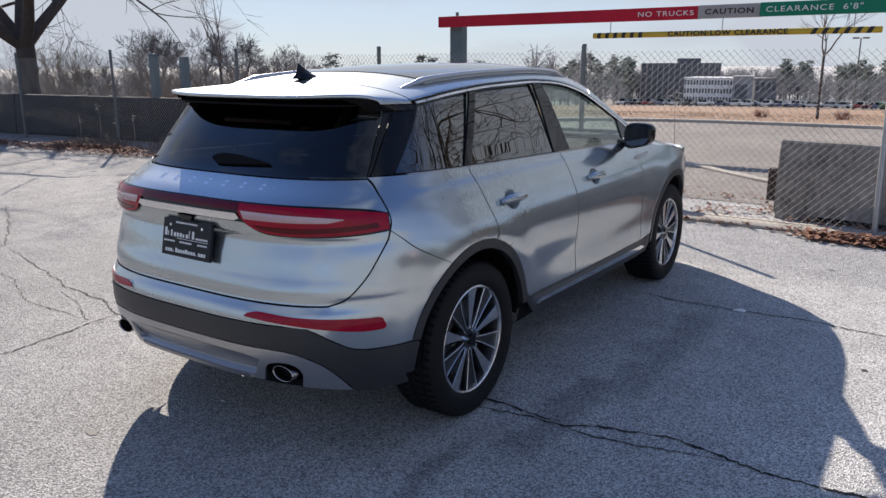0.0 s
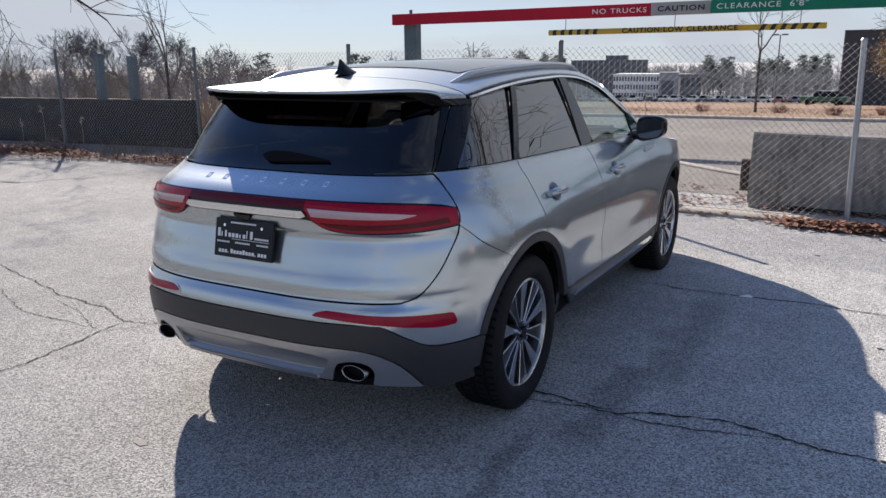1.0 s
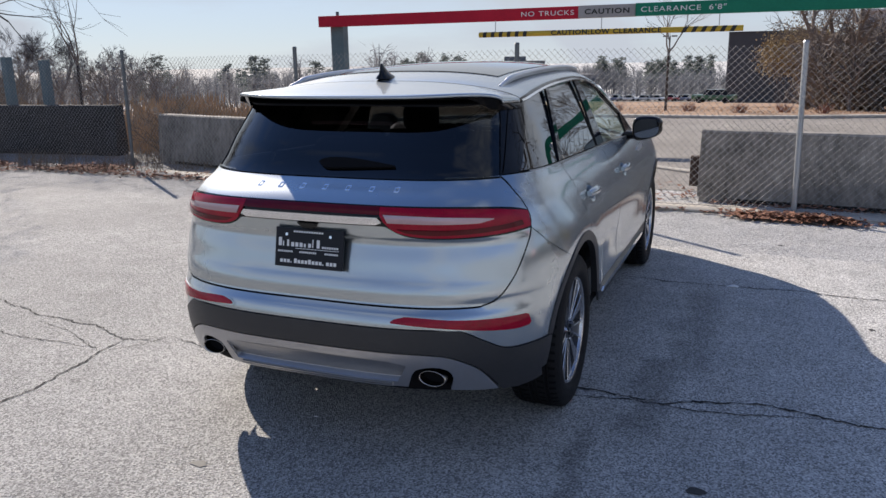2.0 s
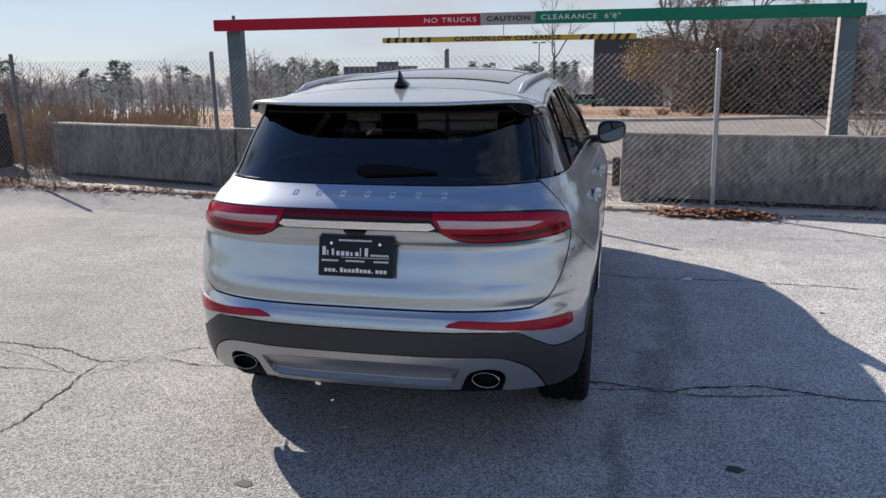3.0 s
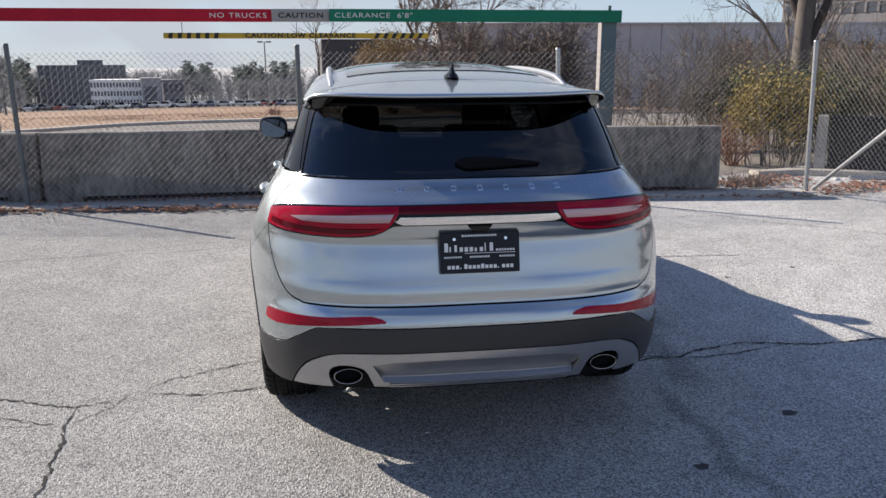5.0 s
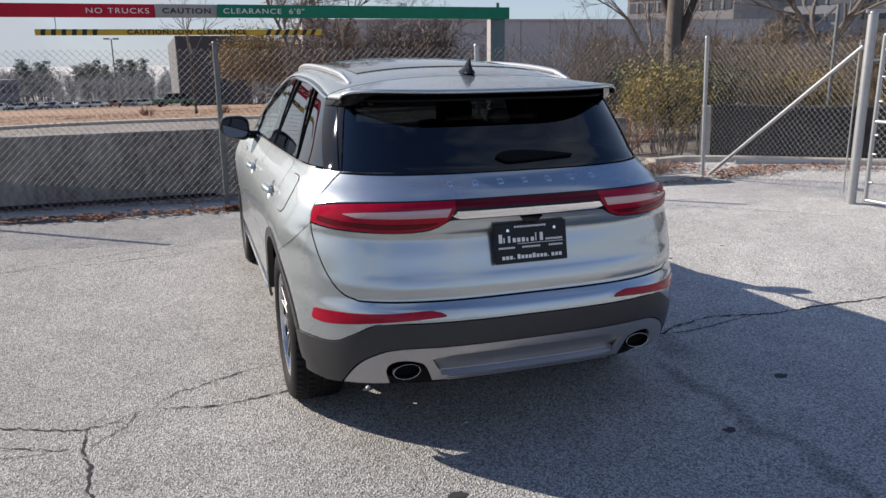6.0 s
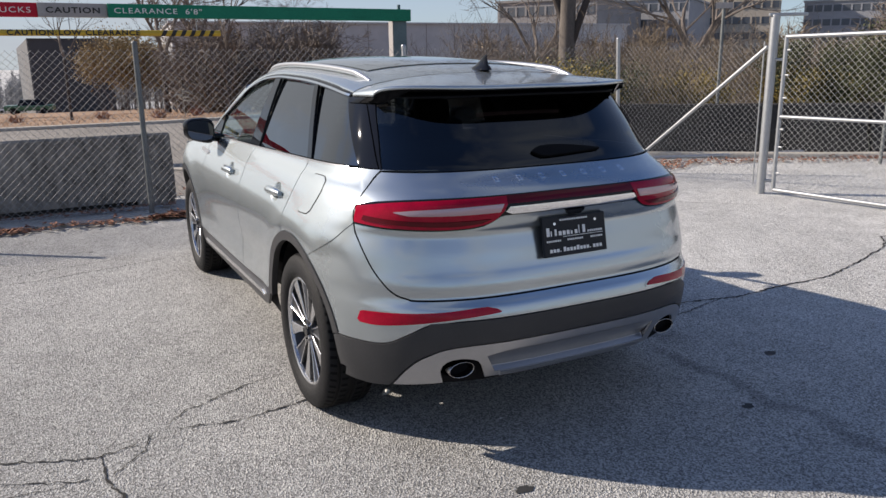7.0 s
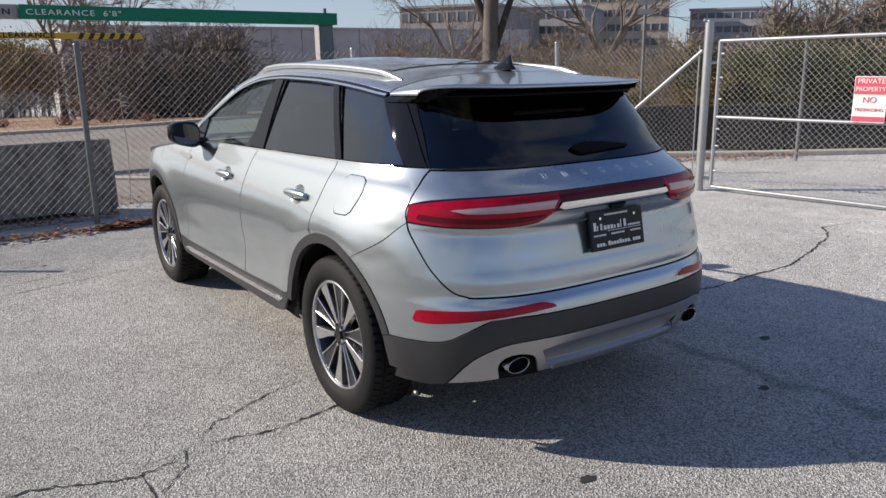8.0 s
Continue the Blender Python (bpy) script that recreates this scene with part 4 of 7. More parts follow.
for sgn in (1, -1):
    def blade(u, v, sgn=sgn):
        """The black side of the spoiler, from its edge down to the pillar."""
        x, y, z = spoiler_pt(.5 + sgn * .5, min(1.0, u / .7)) if u < .7 else spoiler_pt(.5 + sgn * (.5 - .20 * (u - .7) / .3), 1.0)
        lo = Vector(shell(sgn * (sy(-1.50, 1.40) + (.87 - sy(-1.50, 1.40)) * u), 1.395))
        lo += shell_n(sgn * (sy(-1.50, 1.40) + (.87 - sy(-1.50, 1.40)) * u), 1.395) * .006
        return Vector((x * .995, y + .004, z - .012)).lerp(lo, v)
    part("spoiler_blade", grid("spoiler_blade", blade, 30, 4, True, .004), M_BLACK, spoil, "gloss black spoiler side")


def under_spoiler(u, v):
    t = (u - .5) * 2
    y0 = spoiler_end(t) + .020
    return t * .60, y0 + v * (-1.70 - y0), 1.428 - .004 * t * t + .016 * v


part("spoiler_underside", grid("spoiler_underside", under_spoiler, 32, 6, True, .008), M_DARK, spoil, "black spoiler underside")
bm = bmesh.new()
box(bm, -.22, .22, -1.880, -1.862, 1.420, 1.428, .003)
part("brake_lamp", bm, M_CLEAR, spoil, "thin pale high brake lamp")


def screen_pt(u, v):
    t = (u - .5) * 2
    hw = .60 + .15 * v
    y = .395 + .72 * v + .075 * (1 - t * t) * (1 + .3 * v)
    top = roof_z(t * .60, .40) - .004
    return t * hw, y, top + (1.04 - top) * v


part("windscreen", grid("windscreen", screen_pt, 20, 14), M_GLASS, car).visible_shadow = False


def a_pillar(sgn):
    def fn(u, v):
        a = Vector(screen_pt(1.0 if sgn > 0 else 0.0, v))
        y = .30 + .52 * v
        z = TOP(y) + .026
        b = Vector(shell(sgn * sy(y, z), z))
        q = a.lerp(b, u)
        q += Vector((sgn * .012, .010, .012)) * math.sin(math.pi * u)
        return q
    return grid("front_pillar", fn, 5, 16, True, .01)


for sgn in (1, -1):
    part("front_pillar", a_pillar(sgn), M_PAINT, car)


def bonnet_pt(u, v):
    t = (u - .5) * 2
    y = 1.10 + .90 * v
    zf = 1.035 - .115 * ((y - .95) / .95) ** 1.4 if y > .95 else 1.04
    x_edge = shell(sy(y, zf), zf)[0]
    return t * x_edge, y + .22 * (1 - t * t) * v + .05 * (1 - t * t) * (1 - v), zf + .055 * (1 - abs(t) ** 2.6) + .018 * math.exp(-((abs(t) - .62) / .12) ** 2)


part("bonnet", grid("bonnet", bonnet_pt, 36, 18, True, .012), M_PAINT, car)


def nose_pt(u, v):
    t = edge_u(u)
    z = .28 + .66 * v
    w = WID(min(z, .88)) * (1 - min(1, (1.88 - 1.0) / 1.32) ** 3) ** (1 / 3)
    f = 2.30 - .10 * max(0, (z - .72) / .2) ** 2 - .05 * max(0, (.45 - z) / .17)
    return t * w, 1.88 + (f - 1.88) * max(0.0, 1 - abs(t) ** 2.6) ** .6, z


nose = part("front_bumper", grid("front_bumper", nose_pt, 48, 20, True, .012), M_PAINT, car)


def grille_pt(u, v):
    x, y, z = nose_pt(.5 + (u - .5) * .46, .42 + v * .40)
    return x, y + .012, z


part("grille", grid("grille", grille_pt, 24, 10, True, .008), M_BLACK, nose, "black front grille")
for sgn in (1, -1):
    def lamp_pt(u, v, sgn=sgn):
        x, y, z = nose_pt(.5 + sgn * (.27 + .18 * u), .70 + v * .17)
        return x * 1.004, y + .012, z
    part("headlamp", grid("headlamp", lamp_pt, 12, 6, True, .008), M_CLEAR, nose, "clear headlamp")


# mirrors
M_MIRROR = mat("mirror_glass", (.17, .18, .20), .02, 1, 0)


def door_mirror(sgn):
    bm = bmesh.new()
    bmesh.ops.create_uvsphere(bm, u_segments=28, v_segments=18, radius=1)
    for v in bm.verts:
        x, y, z = v.co
        x, y, z = (math.copysign(abs(c) ** .62, c) for c in (x, y, z))
        tap = 1 - .16 * x * 1.0
        v.co = (.095 * x, .068 * (y if y > 0 else y * .75), .077 * z * tap + .012 * x)
    bmesh.ops.rotate(bm, cent=(0, 0, 0), matrix=Matrix.Rotation(radians(-8), 3, "Z"), verts=bm.verts)
    if sgn < 0:
        bmesh.ops.scale(bm, vec=(-1, 1, 1), verts=bm.verts)
        bmesh.ops.reverse_faces(bm, faces=bm.faces)
    bmesh.ops.translate(bm, vec=(sgn * .957, .46, 1.150), verts=bm.verts)
    me = bpy.data.meshes.new("door_mirror")
    bm.to_mesh(me)
    bm.free()
    me.shade_smooth()
    ob = part("door_mirror", me, M_BLACK, car, "gloss black door mirror")

    def mir(u, v):
        a, r = 2 * math.pi * u, v
        x, z = r * math.copysign(abs(math.cos(a)) ** .7, math.cos(a)) * .080, r * math.copysign(abs(math.sin(a)) ** .7, math.sin(a)) * .061
        return sgn * (.957 + x), .4065 - x * .14, 1.150 + z + .010 * x / .1
    part("mirror_glass", grid("mirror_glass", mir, 32, 3), M_MIRROR, ob, "mirror glass")
    part("mirror_arm", tube_mesh("mirror_arm", [(sgn * .80, .56, 1.085), (sgn * .87, .52, 1.095), (sgn * .93, .48, 1.11)], [.03, .028, .03], 10), M_BLACK, ob)


for sgn in (1, -1):
    door_mirror(sgn)

# roof rails
M_RAIL = mat("rail_silver", (.60, .60, .61), .30, .8, .04, 6)
for sgn in (1, -1):
    pts, rad = [], []
    for k in range(41):
        t = k / 40
        y = -1.43 + t * 1.66
        lift_ = .022 * min(1, math.sin(math.pi * t) * 3.2) ** .8 if 0 < t < 1 else 0
        x = sgn * (.545 + .012 * math.sin(math.pi * t))
        pts.append((x, y, roof_z(x, y) + lift_ - .006))
        rad.append(.0145 if 2 < k < 38 else .010)
    part("roof_rail", tube_mesh("roof_rail", pts, rad, 10), M_RAIL, car, "satin silver roof rail")

# aerial fin
bm = bmesh.new()
for j, (z, y0, y1, w) in enumerate(((0, -.085, .085, .034), (.012, -.078, .07, .030), (.022, -.066, .045, .018), (.045, -.058, .0, .009), (.062, -.055, -.028, .005), (.070, -.052, -.042, .002))):
    rg = [bm.verts.new((w * math.cos(a), (y0 + y1) / 2 + (y1 - y0) / 2 * math.sin(a), z)) for a in np.linspace(0, 2 * math.pi, 20, endpoint=False)]
    if j:
        for k in range(20):
            bm.faces.new((prev[k], prev[(k + 1) % 20], rg[(k + 1) % 20], rg[k]))
    prev = rg
bm.faces.new(prev)
bmesh.ops.translate(bm, vec=(0, -1.455, roof_z(0, -1.455) - .002), verts=bm.verts)
fin = part("aerial_fin", bm, M_BLACK, car, "black shark-fin aerial")
fin.data.shade_smooth()

# rear wiper cover
wip = ring(curve([(-.07, 1.200), (-.02, 1.212), (.10, 1.212), (.24, 1.200), (.34, 1.188)]), curve([(.34, 1.184), (.22, 1.180), (.06, 1.174), (-.03, 1.174), (-.075, 1.192)]))
on_shell("rear_wiper", wip, M_DARK, both=False, off=.010, thick=.012, step=.025, label="black folded rear wiper")

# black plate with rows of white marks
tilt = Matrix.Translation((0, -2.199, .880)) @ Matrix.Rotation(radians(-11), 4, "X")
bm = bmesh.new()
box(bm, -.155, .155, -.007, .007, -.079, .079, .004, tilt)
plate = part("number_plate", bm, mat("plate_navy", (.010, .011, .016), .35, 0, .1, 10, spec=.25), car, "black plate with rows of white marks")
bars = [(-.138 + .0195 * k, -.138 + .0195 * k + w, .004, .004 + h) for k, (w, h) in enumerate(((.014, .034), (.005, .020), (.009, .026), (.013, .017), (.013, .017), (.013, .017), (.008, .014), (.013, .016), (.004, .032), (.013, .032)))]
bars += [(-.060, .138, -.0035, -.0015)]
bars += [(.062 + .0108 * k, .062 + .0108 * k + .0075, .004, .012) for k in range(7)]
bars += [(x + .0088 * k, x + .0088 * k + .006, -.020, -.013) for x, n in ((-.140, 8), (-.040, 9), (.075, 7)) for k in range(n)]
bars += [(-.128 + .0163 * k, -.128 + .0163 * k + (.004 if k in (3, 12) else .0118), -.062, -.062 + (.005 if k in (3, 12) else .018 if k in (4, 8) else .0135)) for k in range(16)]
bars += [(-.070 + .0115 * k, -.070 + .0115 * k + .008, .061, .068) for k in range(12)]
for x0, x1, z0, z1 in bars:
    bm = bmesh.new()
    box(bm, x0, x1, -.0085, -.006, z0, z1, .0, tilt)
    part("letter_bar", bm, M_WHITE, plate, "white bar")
for x0 in (-.10, .10):
    bm = bmesh.new()
    bmesh.ops.create_cone(bm, cap_ends=True, segments=12, radius1=.007, radius2=.006, depth=.006, matrix=tilt @ Matrix.Translation((x0, -.009, .052)) @ Matrix.Rotation(radians(90), 4, "X"))
    part("screw", bm, M_CHROME, plate)
on_shell("camera_pod", ring(line([(-.05, .990), (.05, .990)]), line([(.03, .968), (-.03, .968)])), M_BLACK, tailgate, both=False, off=.018, thick=.02)

# exhausts
M_TIP = mat("dark_chrome", (.38, .37, .36), .18, 1.0, .05, 10)
for sgn in (1, -1):
    def pipe(u, v, sgn=sgn):
        a = 2 * math.pi * u
        k = (1.0, 1.0, .96, .93, .90)[min(4, int(round(v * 4)))]
        yy = (0.06, 0.0, -.004, .004, .10)[min(4, int(round(v * 4)))]
        return sgn * .517 + .056 * k * math.cos(a), -2.193 + yy, .398 + .032 * k * math.sin(a)
    ex = part("exhaust_tip", grid("exhaust_tip", pipe, 36, 4), M_TIP, car, "chrome exhaust tip")

    def plug(u, v, sgn=sgn):
        return sgn * .517 + .052 * v * math.cos(2 * math.pi * u), -2.155, .398 + .030 * v * math.sin(2 * math.pi * u)
    part("exhaust_inside", grid("exhaust_inside", plug, 24, 2), M_DARK, ex)

    def shroud(u, v, sgn=sgn):
        a = 2 * math.pi * u
        return sgn * (.513 + .090 * math.cos(a) * (1 - .28 * v)), -2.155 + .10 * v, .405 + (.042 if a > math.pi else .048) * math.sin(a)
    part("exhaust_shroud", grid("exhaust_shroud", shroud, 32, 4), M_DARK, ex)

# inner dark shell, floor, wheel housings
arch_holes = [[Vector((sy(ya + .44 * math.cos(t), WHEEL_Z + .44 * math.sin(t)), WHEEL_Z + .44 * math.sin(t))) for t in np.linspace(0, 2 * math.pi, 40, endpoint=False)] for ya in (-AXLE, AXLE)]
low_edge = [Vector((-.02, .30)), *line([(0, .30), (sy(-AXLE - .40, .30), .30)]), *arch(-AXLE, .44, -5, 185, 30), *line(yz([(-.93, .30), (.90, .30)])), *arch(AXLE, .44, -5, 180, 30), *line(yz([(1.85, .32), (1.85, .90), (1.2, .99), (.8, 1.05), (-1.2, 1.10)])), *line([(1.2, 1.12), (.9, 1.12), (0, 1.12), (-.02, 1.12)])]
on_shell("inner_shell", ring(low_edge)[::-1], M_DARK, off=-.035, thick=0, step=.09)
bm = bmesh.new()
box(bm, -.66, .66, -1.72, 1.95, .22, .36, .03)
part("underbody", bm, M_DARK, car)
for ya in (-AXLE, AXLE):
    for sgn in (1, -1):
        def housing(u, v, ya=ya, sgn=sgn):
            a = math.pi * (1.0 - u)
            r = .44 * (1 if v < .75 else (1 - v) * 4)
            x = .865 - .33 * min(1, v / .75)
            return sgn * x, ya + r * math.cos(a), WHEEL_Z + r * math.sin(a)
        part("wheel_housing", grid("wheel_housing", housing, 28, 8), M_DARK, car)


# wheels
def wheel(place, sgn):
    """Tyre, dark barrel, ten machined spokes, hub, nuts, brake disc; outer face towards +x."""
    R, r0 = TYRE_R, .252
    tread = [(.122, .300), (.118, .335), (.104, .353), (.090, R - .002), (.072, R), (.068, R - .009), (.060, R - .009), (.056, R), (.018, R), (.014, R - .009), (.004, R - .009), (0, R)]
    half = [(.100, r0), (.113, r0 + .012), (.121, .280)] + tread
    prof = half + [(-a, r) for a, r in half[::-1][1:]]
    w = part("wheel", revolve("tyre_carcass", prof, 72), M_TYRE, car, "black tyre on a ten-spoke alloy wheel")
    # tread blocks along both shoulders
    v, f = [], []
    for k in range(60):
        t = 2 * math.pi * (k + .5) / 60
        for a0, a1, lean in ((.076, .104, .012), (-.104, -.076, -.012), (.022, .052, .008), (-.052, -.022, -.008)):
            b = len(v)
            for a, tt, rr in ((a0, t - .018, 0), (a1, t - .018 + lean, 1), (a1, t + .018 + lean, 1), (a0, t + .018, 0)):
                r = R + .0035 if abs(a) < .09 else R - .006
                v.append((a, r * math.cos(tt), r * math.sin(tt)))
            f.append((b, b + 1, b + 2, b + 3))
    tagged(part("tread", raw("tread", v, f), M_DARK, w, "dark tread grooves"), kind="stuff")
    part("barrel", revolve("barrel", [(.098, .250), (.090, .243), (.02, .232), (-.09, .236), (-.10, .250)], 64), M_RIM_DARK, w)
    part("rim_lip", revolve("rim_lip", [(.094, .254), (.103, .253), (.106, .247), (.102, .240), (.088, .237)], 72), M_RIM, w, "machined rim lip")

    def spoke(ang, st, deep, material, nm, parent, lb=""):
        vv, ff = [], []
        for rr, w0, w1, xx in st:
            vv += [(xx, w0, rr), (xx, w1, rr), (xx - deep, w1 * .95, rr), (xx - deep, w0 * .95, rr)]
        for i in range(len(st) - 1):
            for j in range(4):
                j2 = (j + 1) % 4
                ff.append((i * 4 + j, i * 4 + j2, i * 4 + 4 + j2, i * 4 + 4 + j))
        ff += [(3, 2, 1, 0), tuple(len(vv) - 4 + j for j in range(4))]
        bm = bmesh.new()
        bm.from_mesh(raw(nm, vv, ff))
        bmesh.ops.recalc_face_normals(bm, faces=bm.faces)
        bmesh.ops.bevel(bm, geom=bm.edges[:], offset=.002, segments=1, affect="EDGES")
        bmesh.ops.rotate(bm, cent=(0, 0, 0), matrix=Matrix.Rotation(ang, 3, "X"), verts=bm.verts)
        return part(nm, bm, material, parent, lb)
    for k in range(5):
        ang = 2 * math.pi * k / 5
        # a broad machined spoke
        spoke(ang, [(.040, -.010, .010, .082), (.080, -.010, .010, .086), (.140, -.018, .018, .089), (.200, -.028, .028, .094), (.241, -.036, .036, .097)], .03, M_RIM, "spoke", w)
        # a grey petal between two thin machined edges
        ang += math.pi / 5
        petal = spoke(ang, [(.040, -.010, .010, .076), (.090, -.014, .014, .079), (.150, -.025, .025, .082), (.205, -.037, .037, .086), (.241, -.045, .045, .088)], .026, M_RIM_DARK, "petal", w, "dark grey spoke with machined edges")
        for e in (-1, 1):
            spoke(ang, [(.045, e * .008, e * .013, .084), (.090, e * .010, e * .016, .087), (.150, e * .020, e * .027, .090), (.205, e * .031, e * .040, .094), (.241, e * .037, e * .049, .097)], .016, M_RIM, "machined_edge", petal)
    bm = bmesh.new()
    bmesh.ops.create_cone(bm, cap_ends=True, segments=32, radius1=.062, radius2=.050, depth=.04, matrix=Matrix.Translation((.066, 0, 0)) @ Matrix.Rotation(radians(90), 4, "Y"))
    part("hub", bm, M_RIM_DARK, w)
    bm = bmesh.new()
    bmesh.ops.create_cone(bm, cap_ends=True, segments=28, radius1=.030, radius2=.026, depth=.016, matrix=Matrix.Translation((.090, 0, 0)) @ Matrix.Rotation(radians(90), 4, "Y"))
    part("hub_cap", bm, M_BLACK, w, "black centre cap")
    for k in range(5):
        a = 2 * math.pi * (k + .25) / 5
        bm = bmesh.new()
        bmesh.ops.create_cone(bm, cap_ends=True, segments=6, radius1=.010, radius2=.009, depth=.022, matrix=Matrix.Translation((.088, .045 * math.cos(a), .045 * math.sin(a))) @ Matrix.Rotation(radians(90), 4, "Y"))
        part("wheel_nut", bm, M_CHROME, w)
    part("brake_disc", revolve("brake_disc", [(.005, .06), (.012, .065), (.012, .165), (-.010, .165), (-.010, .06)], 48), M_SATIN_DARK, w, "grey brake disc")
    w.matrix_basis = pose(*place) @ (Matrix.Identity(4) if sgn > 0 else Matrix.Rotation(math.pi, 4, "Z"))
    return w


wheel_a = wheel((.782, -AXLE, WHEEL_Z), 1)


def wheel_copy(place, sgn, spin):
    w = copy_thing(wheel_a, pose(*place) @ (Matrix.Identity(4) if sgn > 0 else Matrix.Rotation(math.pi, 4, "Z")) @ Matrix.Rotation(spin, 4, "X"))
    return w


wheel_copy((.782, AXLE, WHEEL_Z), 1, .3)
wheel_copy((-.782, -AXLE, WHEEL_Z), -1, .55)
wheel_copy((-.782, AXLE, WHEEL_Z), -1, .9)

# cabin
bm = bmesh.new()
box(bm, -.70, .70, -1.30, 1.0, .34, .46, .03)
part("cabin_floor", bm, M_DARK, car)
bm = bmesh.new()
box(bm, -.70, .70, -1.98, -1.30, .34, .90, .03)
part("luggage_floor", bm, M_DARK, car)
bm = bmesh.new()
box(bm, -.72, .72, .52, 1.05, .55, 1.02, .06)
part("dashboard", bm, M_DARK, car)


def seat(name, x0, x1, y, n_heads, head_z=1.17):
    bm = bmesh.new()
    box(bm, x0, x1, y, y + .50, .46, .64, .05)
    st = part(name, bm, M_SEAT, car)
    bm = bmesh.new()
    box(bm, x0, x1, -.07, .07, 0, .62, .05, Matrix.Translation((0, y - .02, .60)) @ Matrix.Rotation(radians(14), 4, "X"))
    part("backrest", bm, M_SEAT, st)
    for k in range(n_heads):
        xc = x0 + (x1 - x0) * (k + .5) / n_heads
        bm = bmesh.new()
        box(bm, xc - .12, xc + .12, y - .25, y - .15, head_z, head_z + .16, .04)
        part("headrest", bm, M_SEAT, st)


seat("front_seat", -.62, -.14, .02, 1)
seat("front_seat", .14, .62, .02, 1)
seat("rear_seat", -.64, .64, -.88, 2, 1.09)
part("steering_wheel", revolve("steering_wheel", [(.0 + .014 * math.cos(t), .18 + .014 * math.sin(t)) for t in np.linspace(0, 2 * math.pi, 9)], 32), M_DARK, car).matrix_basis = pose(-.37, .46, .98, 0, 0, 90) @ Matrix.Rotation(radians(25), 4, "Y")
bm = bmesh.new()
box(bm, -.12, .12, .41, .44, 1.37, 1.44, .012)
part("inside_mirror", bm, M_DARK, car)


def lining(u, v):
    y = -1.50 + 1.95 * v
    x = (u - .5) * 1.16
    return x, y, roof_z(x, y) - .035


part("headlining", grid("headlining", lining, 16, 20), M_LINING, car)

# ---- concrete barriers behind the fence ----


def barrier(name, a, b, height, material, label, profile="slab"):
    a, b = Vector((*a, 0)), Vector((*b, 0))
    L = (b - a).length
    turn = math.degrees(math.atan2(b.y - a.y, b.x - a.x))
    if profile == "slab":
        prof = [(-.02, .06), (.0, height * .5), (.03, height - .02), (.05, height), (.23, height), (.25, height - .02), (.28, height * .5), (.30, .06)]
    else:
        prof = [(-.28, 0), (-.28, .08), (-.13, .33), (-.08, height - .02), (-.06, height), (.06, height), (.08, height - .02), (.13, .33), (.28, .08), (.28, 0)]
    v, f = [], []
    k = len(prof)
    n = max(6, int(L / .12))
    for i in range(n + 1):
        x = L * i / n
        for y, z in prof:
            w = .006 * noise.noise((x * 3, y * 5, z * 4))
            e = .02 * (noise.noise((x * 9, z * 9, 2.0)) - .2) if i in (0, n) else 0
            v.append((x + (e if i else -e) * (1 if z > height * .6 else .3), y + w, max(0.0, z + (w if z > .1 else 0))))
    for i in range(n):
        for j in range(k - 1):
            f.append((i * k + j, (i + 1) * k + j, (i + 1) * k + j + 1, i * k + j + 1))
    f += [(i * k + k - 1, (i + 1) * k + k - 1, (i + 1) * k, i * k) for i in range(n)]
    f.append(tuple(range(k)))
    f.append(tuple(n * k + j for j in range(k))[::-1])
    me = raw(name, v, f, True)
    me.set_sharp_from_angle(angle=radians(35))
    t = thing(name, a, turn, label, "barrier", "concrete barriers")
    part("block", me, material, t)
    if profile == "slab":
        for x0, x1 in ((.02, .42), (L - .42, L - .02)) if L > 2 else ((.02, L - .02),):
            bm = bmesh.new()
            box(bm, x0, x1, -.018, .298, 0, .064, .006)
            part("foot", bm, material, t)
        # dark box added in the slot: blocks light from behind, stands for shade
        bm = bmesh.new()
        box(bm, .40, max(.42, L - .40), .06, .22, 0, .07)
        part("base", bm, M_CONCRETE_DARK, t, "dark filler added to keep the slot dark")
    # pale cap: the sunlit tone of the end is put into its colour
    if profile != "slab":
        bm = bmesh.new()
        q = [bm.verts.new((-.045, y * .98, z * .99)) for y, z in prof]
        bm.faces.new(q)
        bmesh.ops.solidify(bm, geom=bm.faces[:], thickness=.035)
        part("end_face", bm, M_KERB, t, "end face with a sunlit pale colour")
    return t


barrier("concrete_barrier", (1.07, 4.27), (4.18, 3.92), .80, M_CONCRETE, "weathered grey concrete barrier behind the fence")
barrier("concrete_barrier", (-3.93, 4.40), (-.56, 4.50), .80, M_CONCRETE, "weathered grey concrete barrier behind the fence")
barrier("concrete_barrier", (-7.55, 5.35), (-3.98, 4.42), .80, M_CONCRETE, "weathered grey concrete barrier behind the fence")
barrier("concrete_barrier", (-22.0, 4.4), (-15.65, 5.1), .90, M_CONCRETE_DARK, "dark concrete barrier behind the fence")
barrier("concrete_barrier", (-15.6, 5.1), (-8.95, 5.85), .90, M_CONCRETE_DARK, "dark concrete barrier behind the fence")
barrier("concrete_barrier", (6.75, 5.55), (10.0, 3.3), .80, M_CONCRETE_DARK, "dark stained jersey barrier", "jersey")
# short pale piece added to make the barrier's end look sunlit
barrier("concrete_barrier", (6.60, 5.655), (6.73, 5.565), .80, M_KERB, "short pale piece added for a sunlit barrier end", "jersey")
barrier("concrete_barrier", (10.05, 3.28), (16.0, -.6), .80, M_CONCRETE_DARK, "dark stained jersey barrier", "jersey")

# ---- height bar over the far entrance ----
gantry = thing("height_bar", (0, 0, 0), 0, "red, grey and green painted height bar on two steel posts", "height bar")
BAR_Y0, BAR_Y1 = 10.55, 10.25


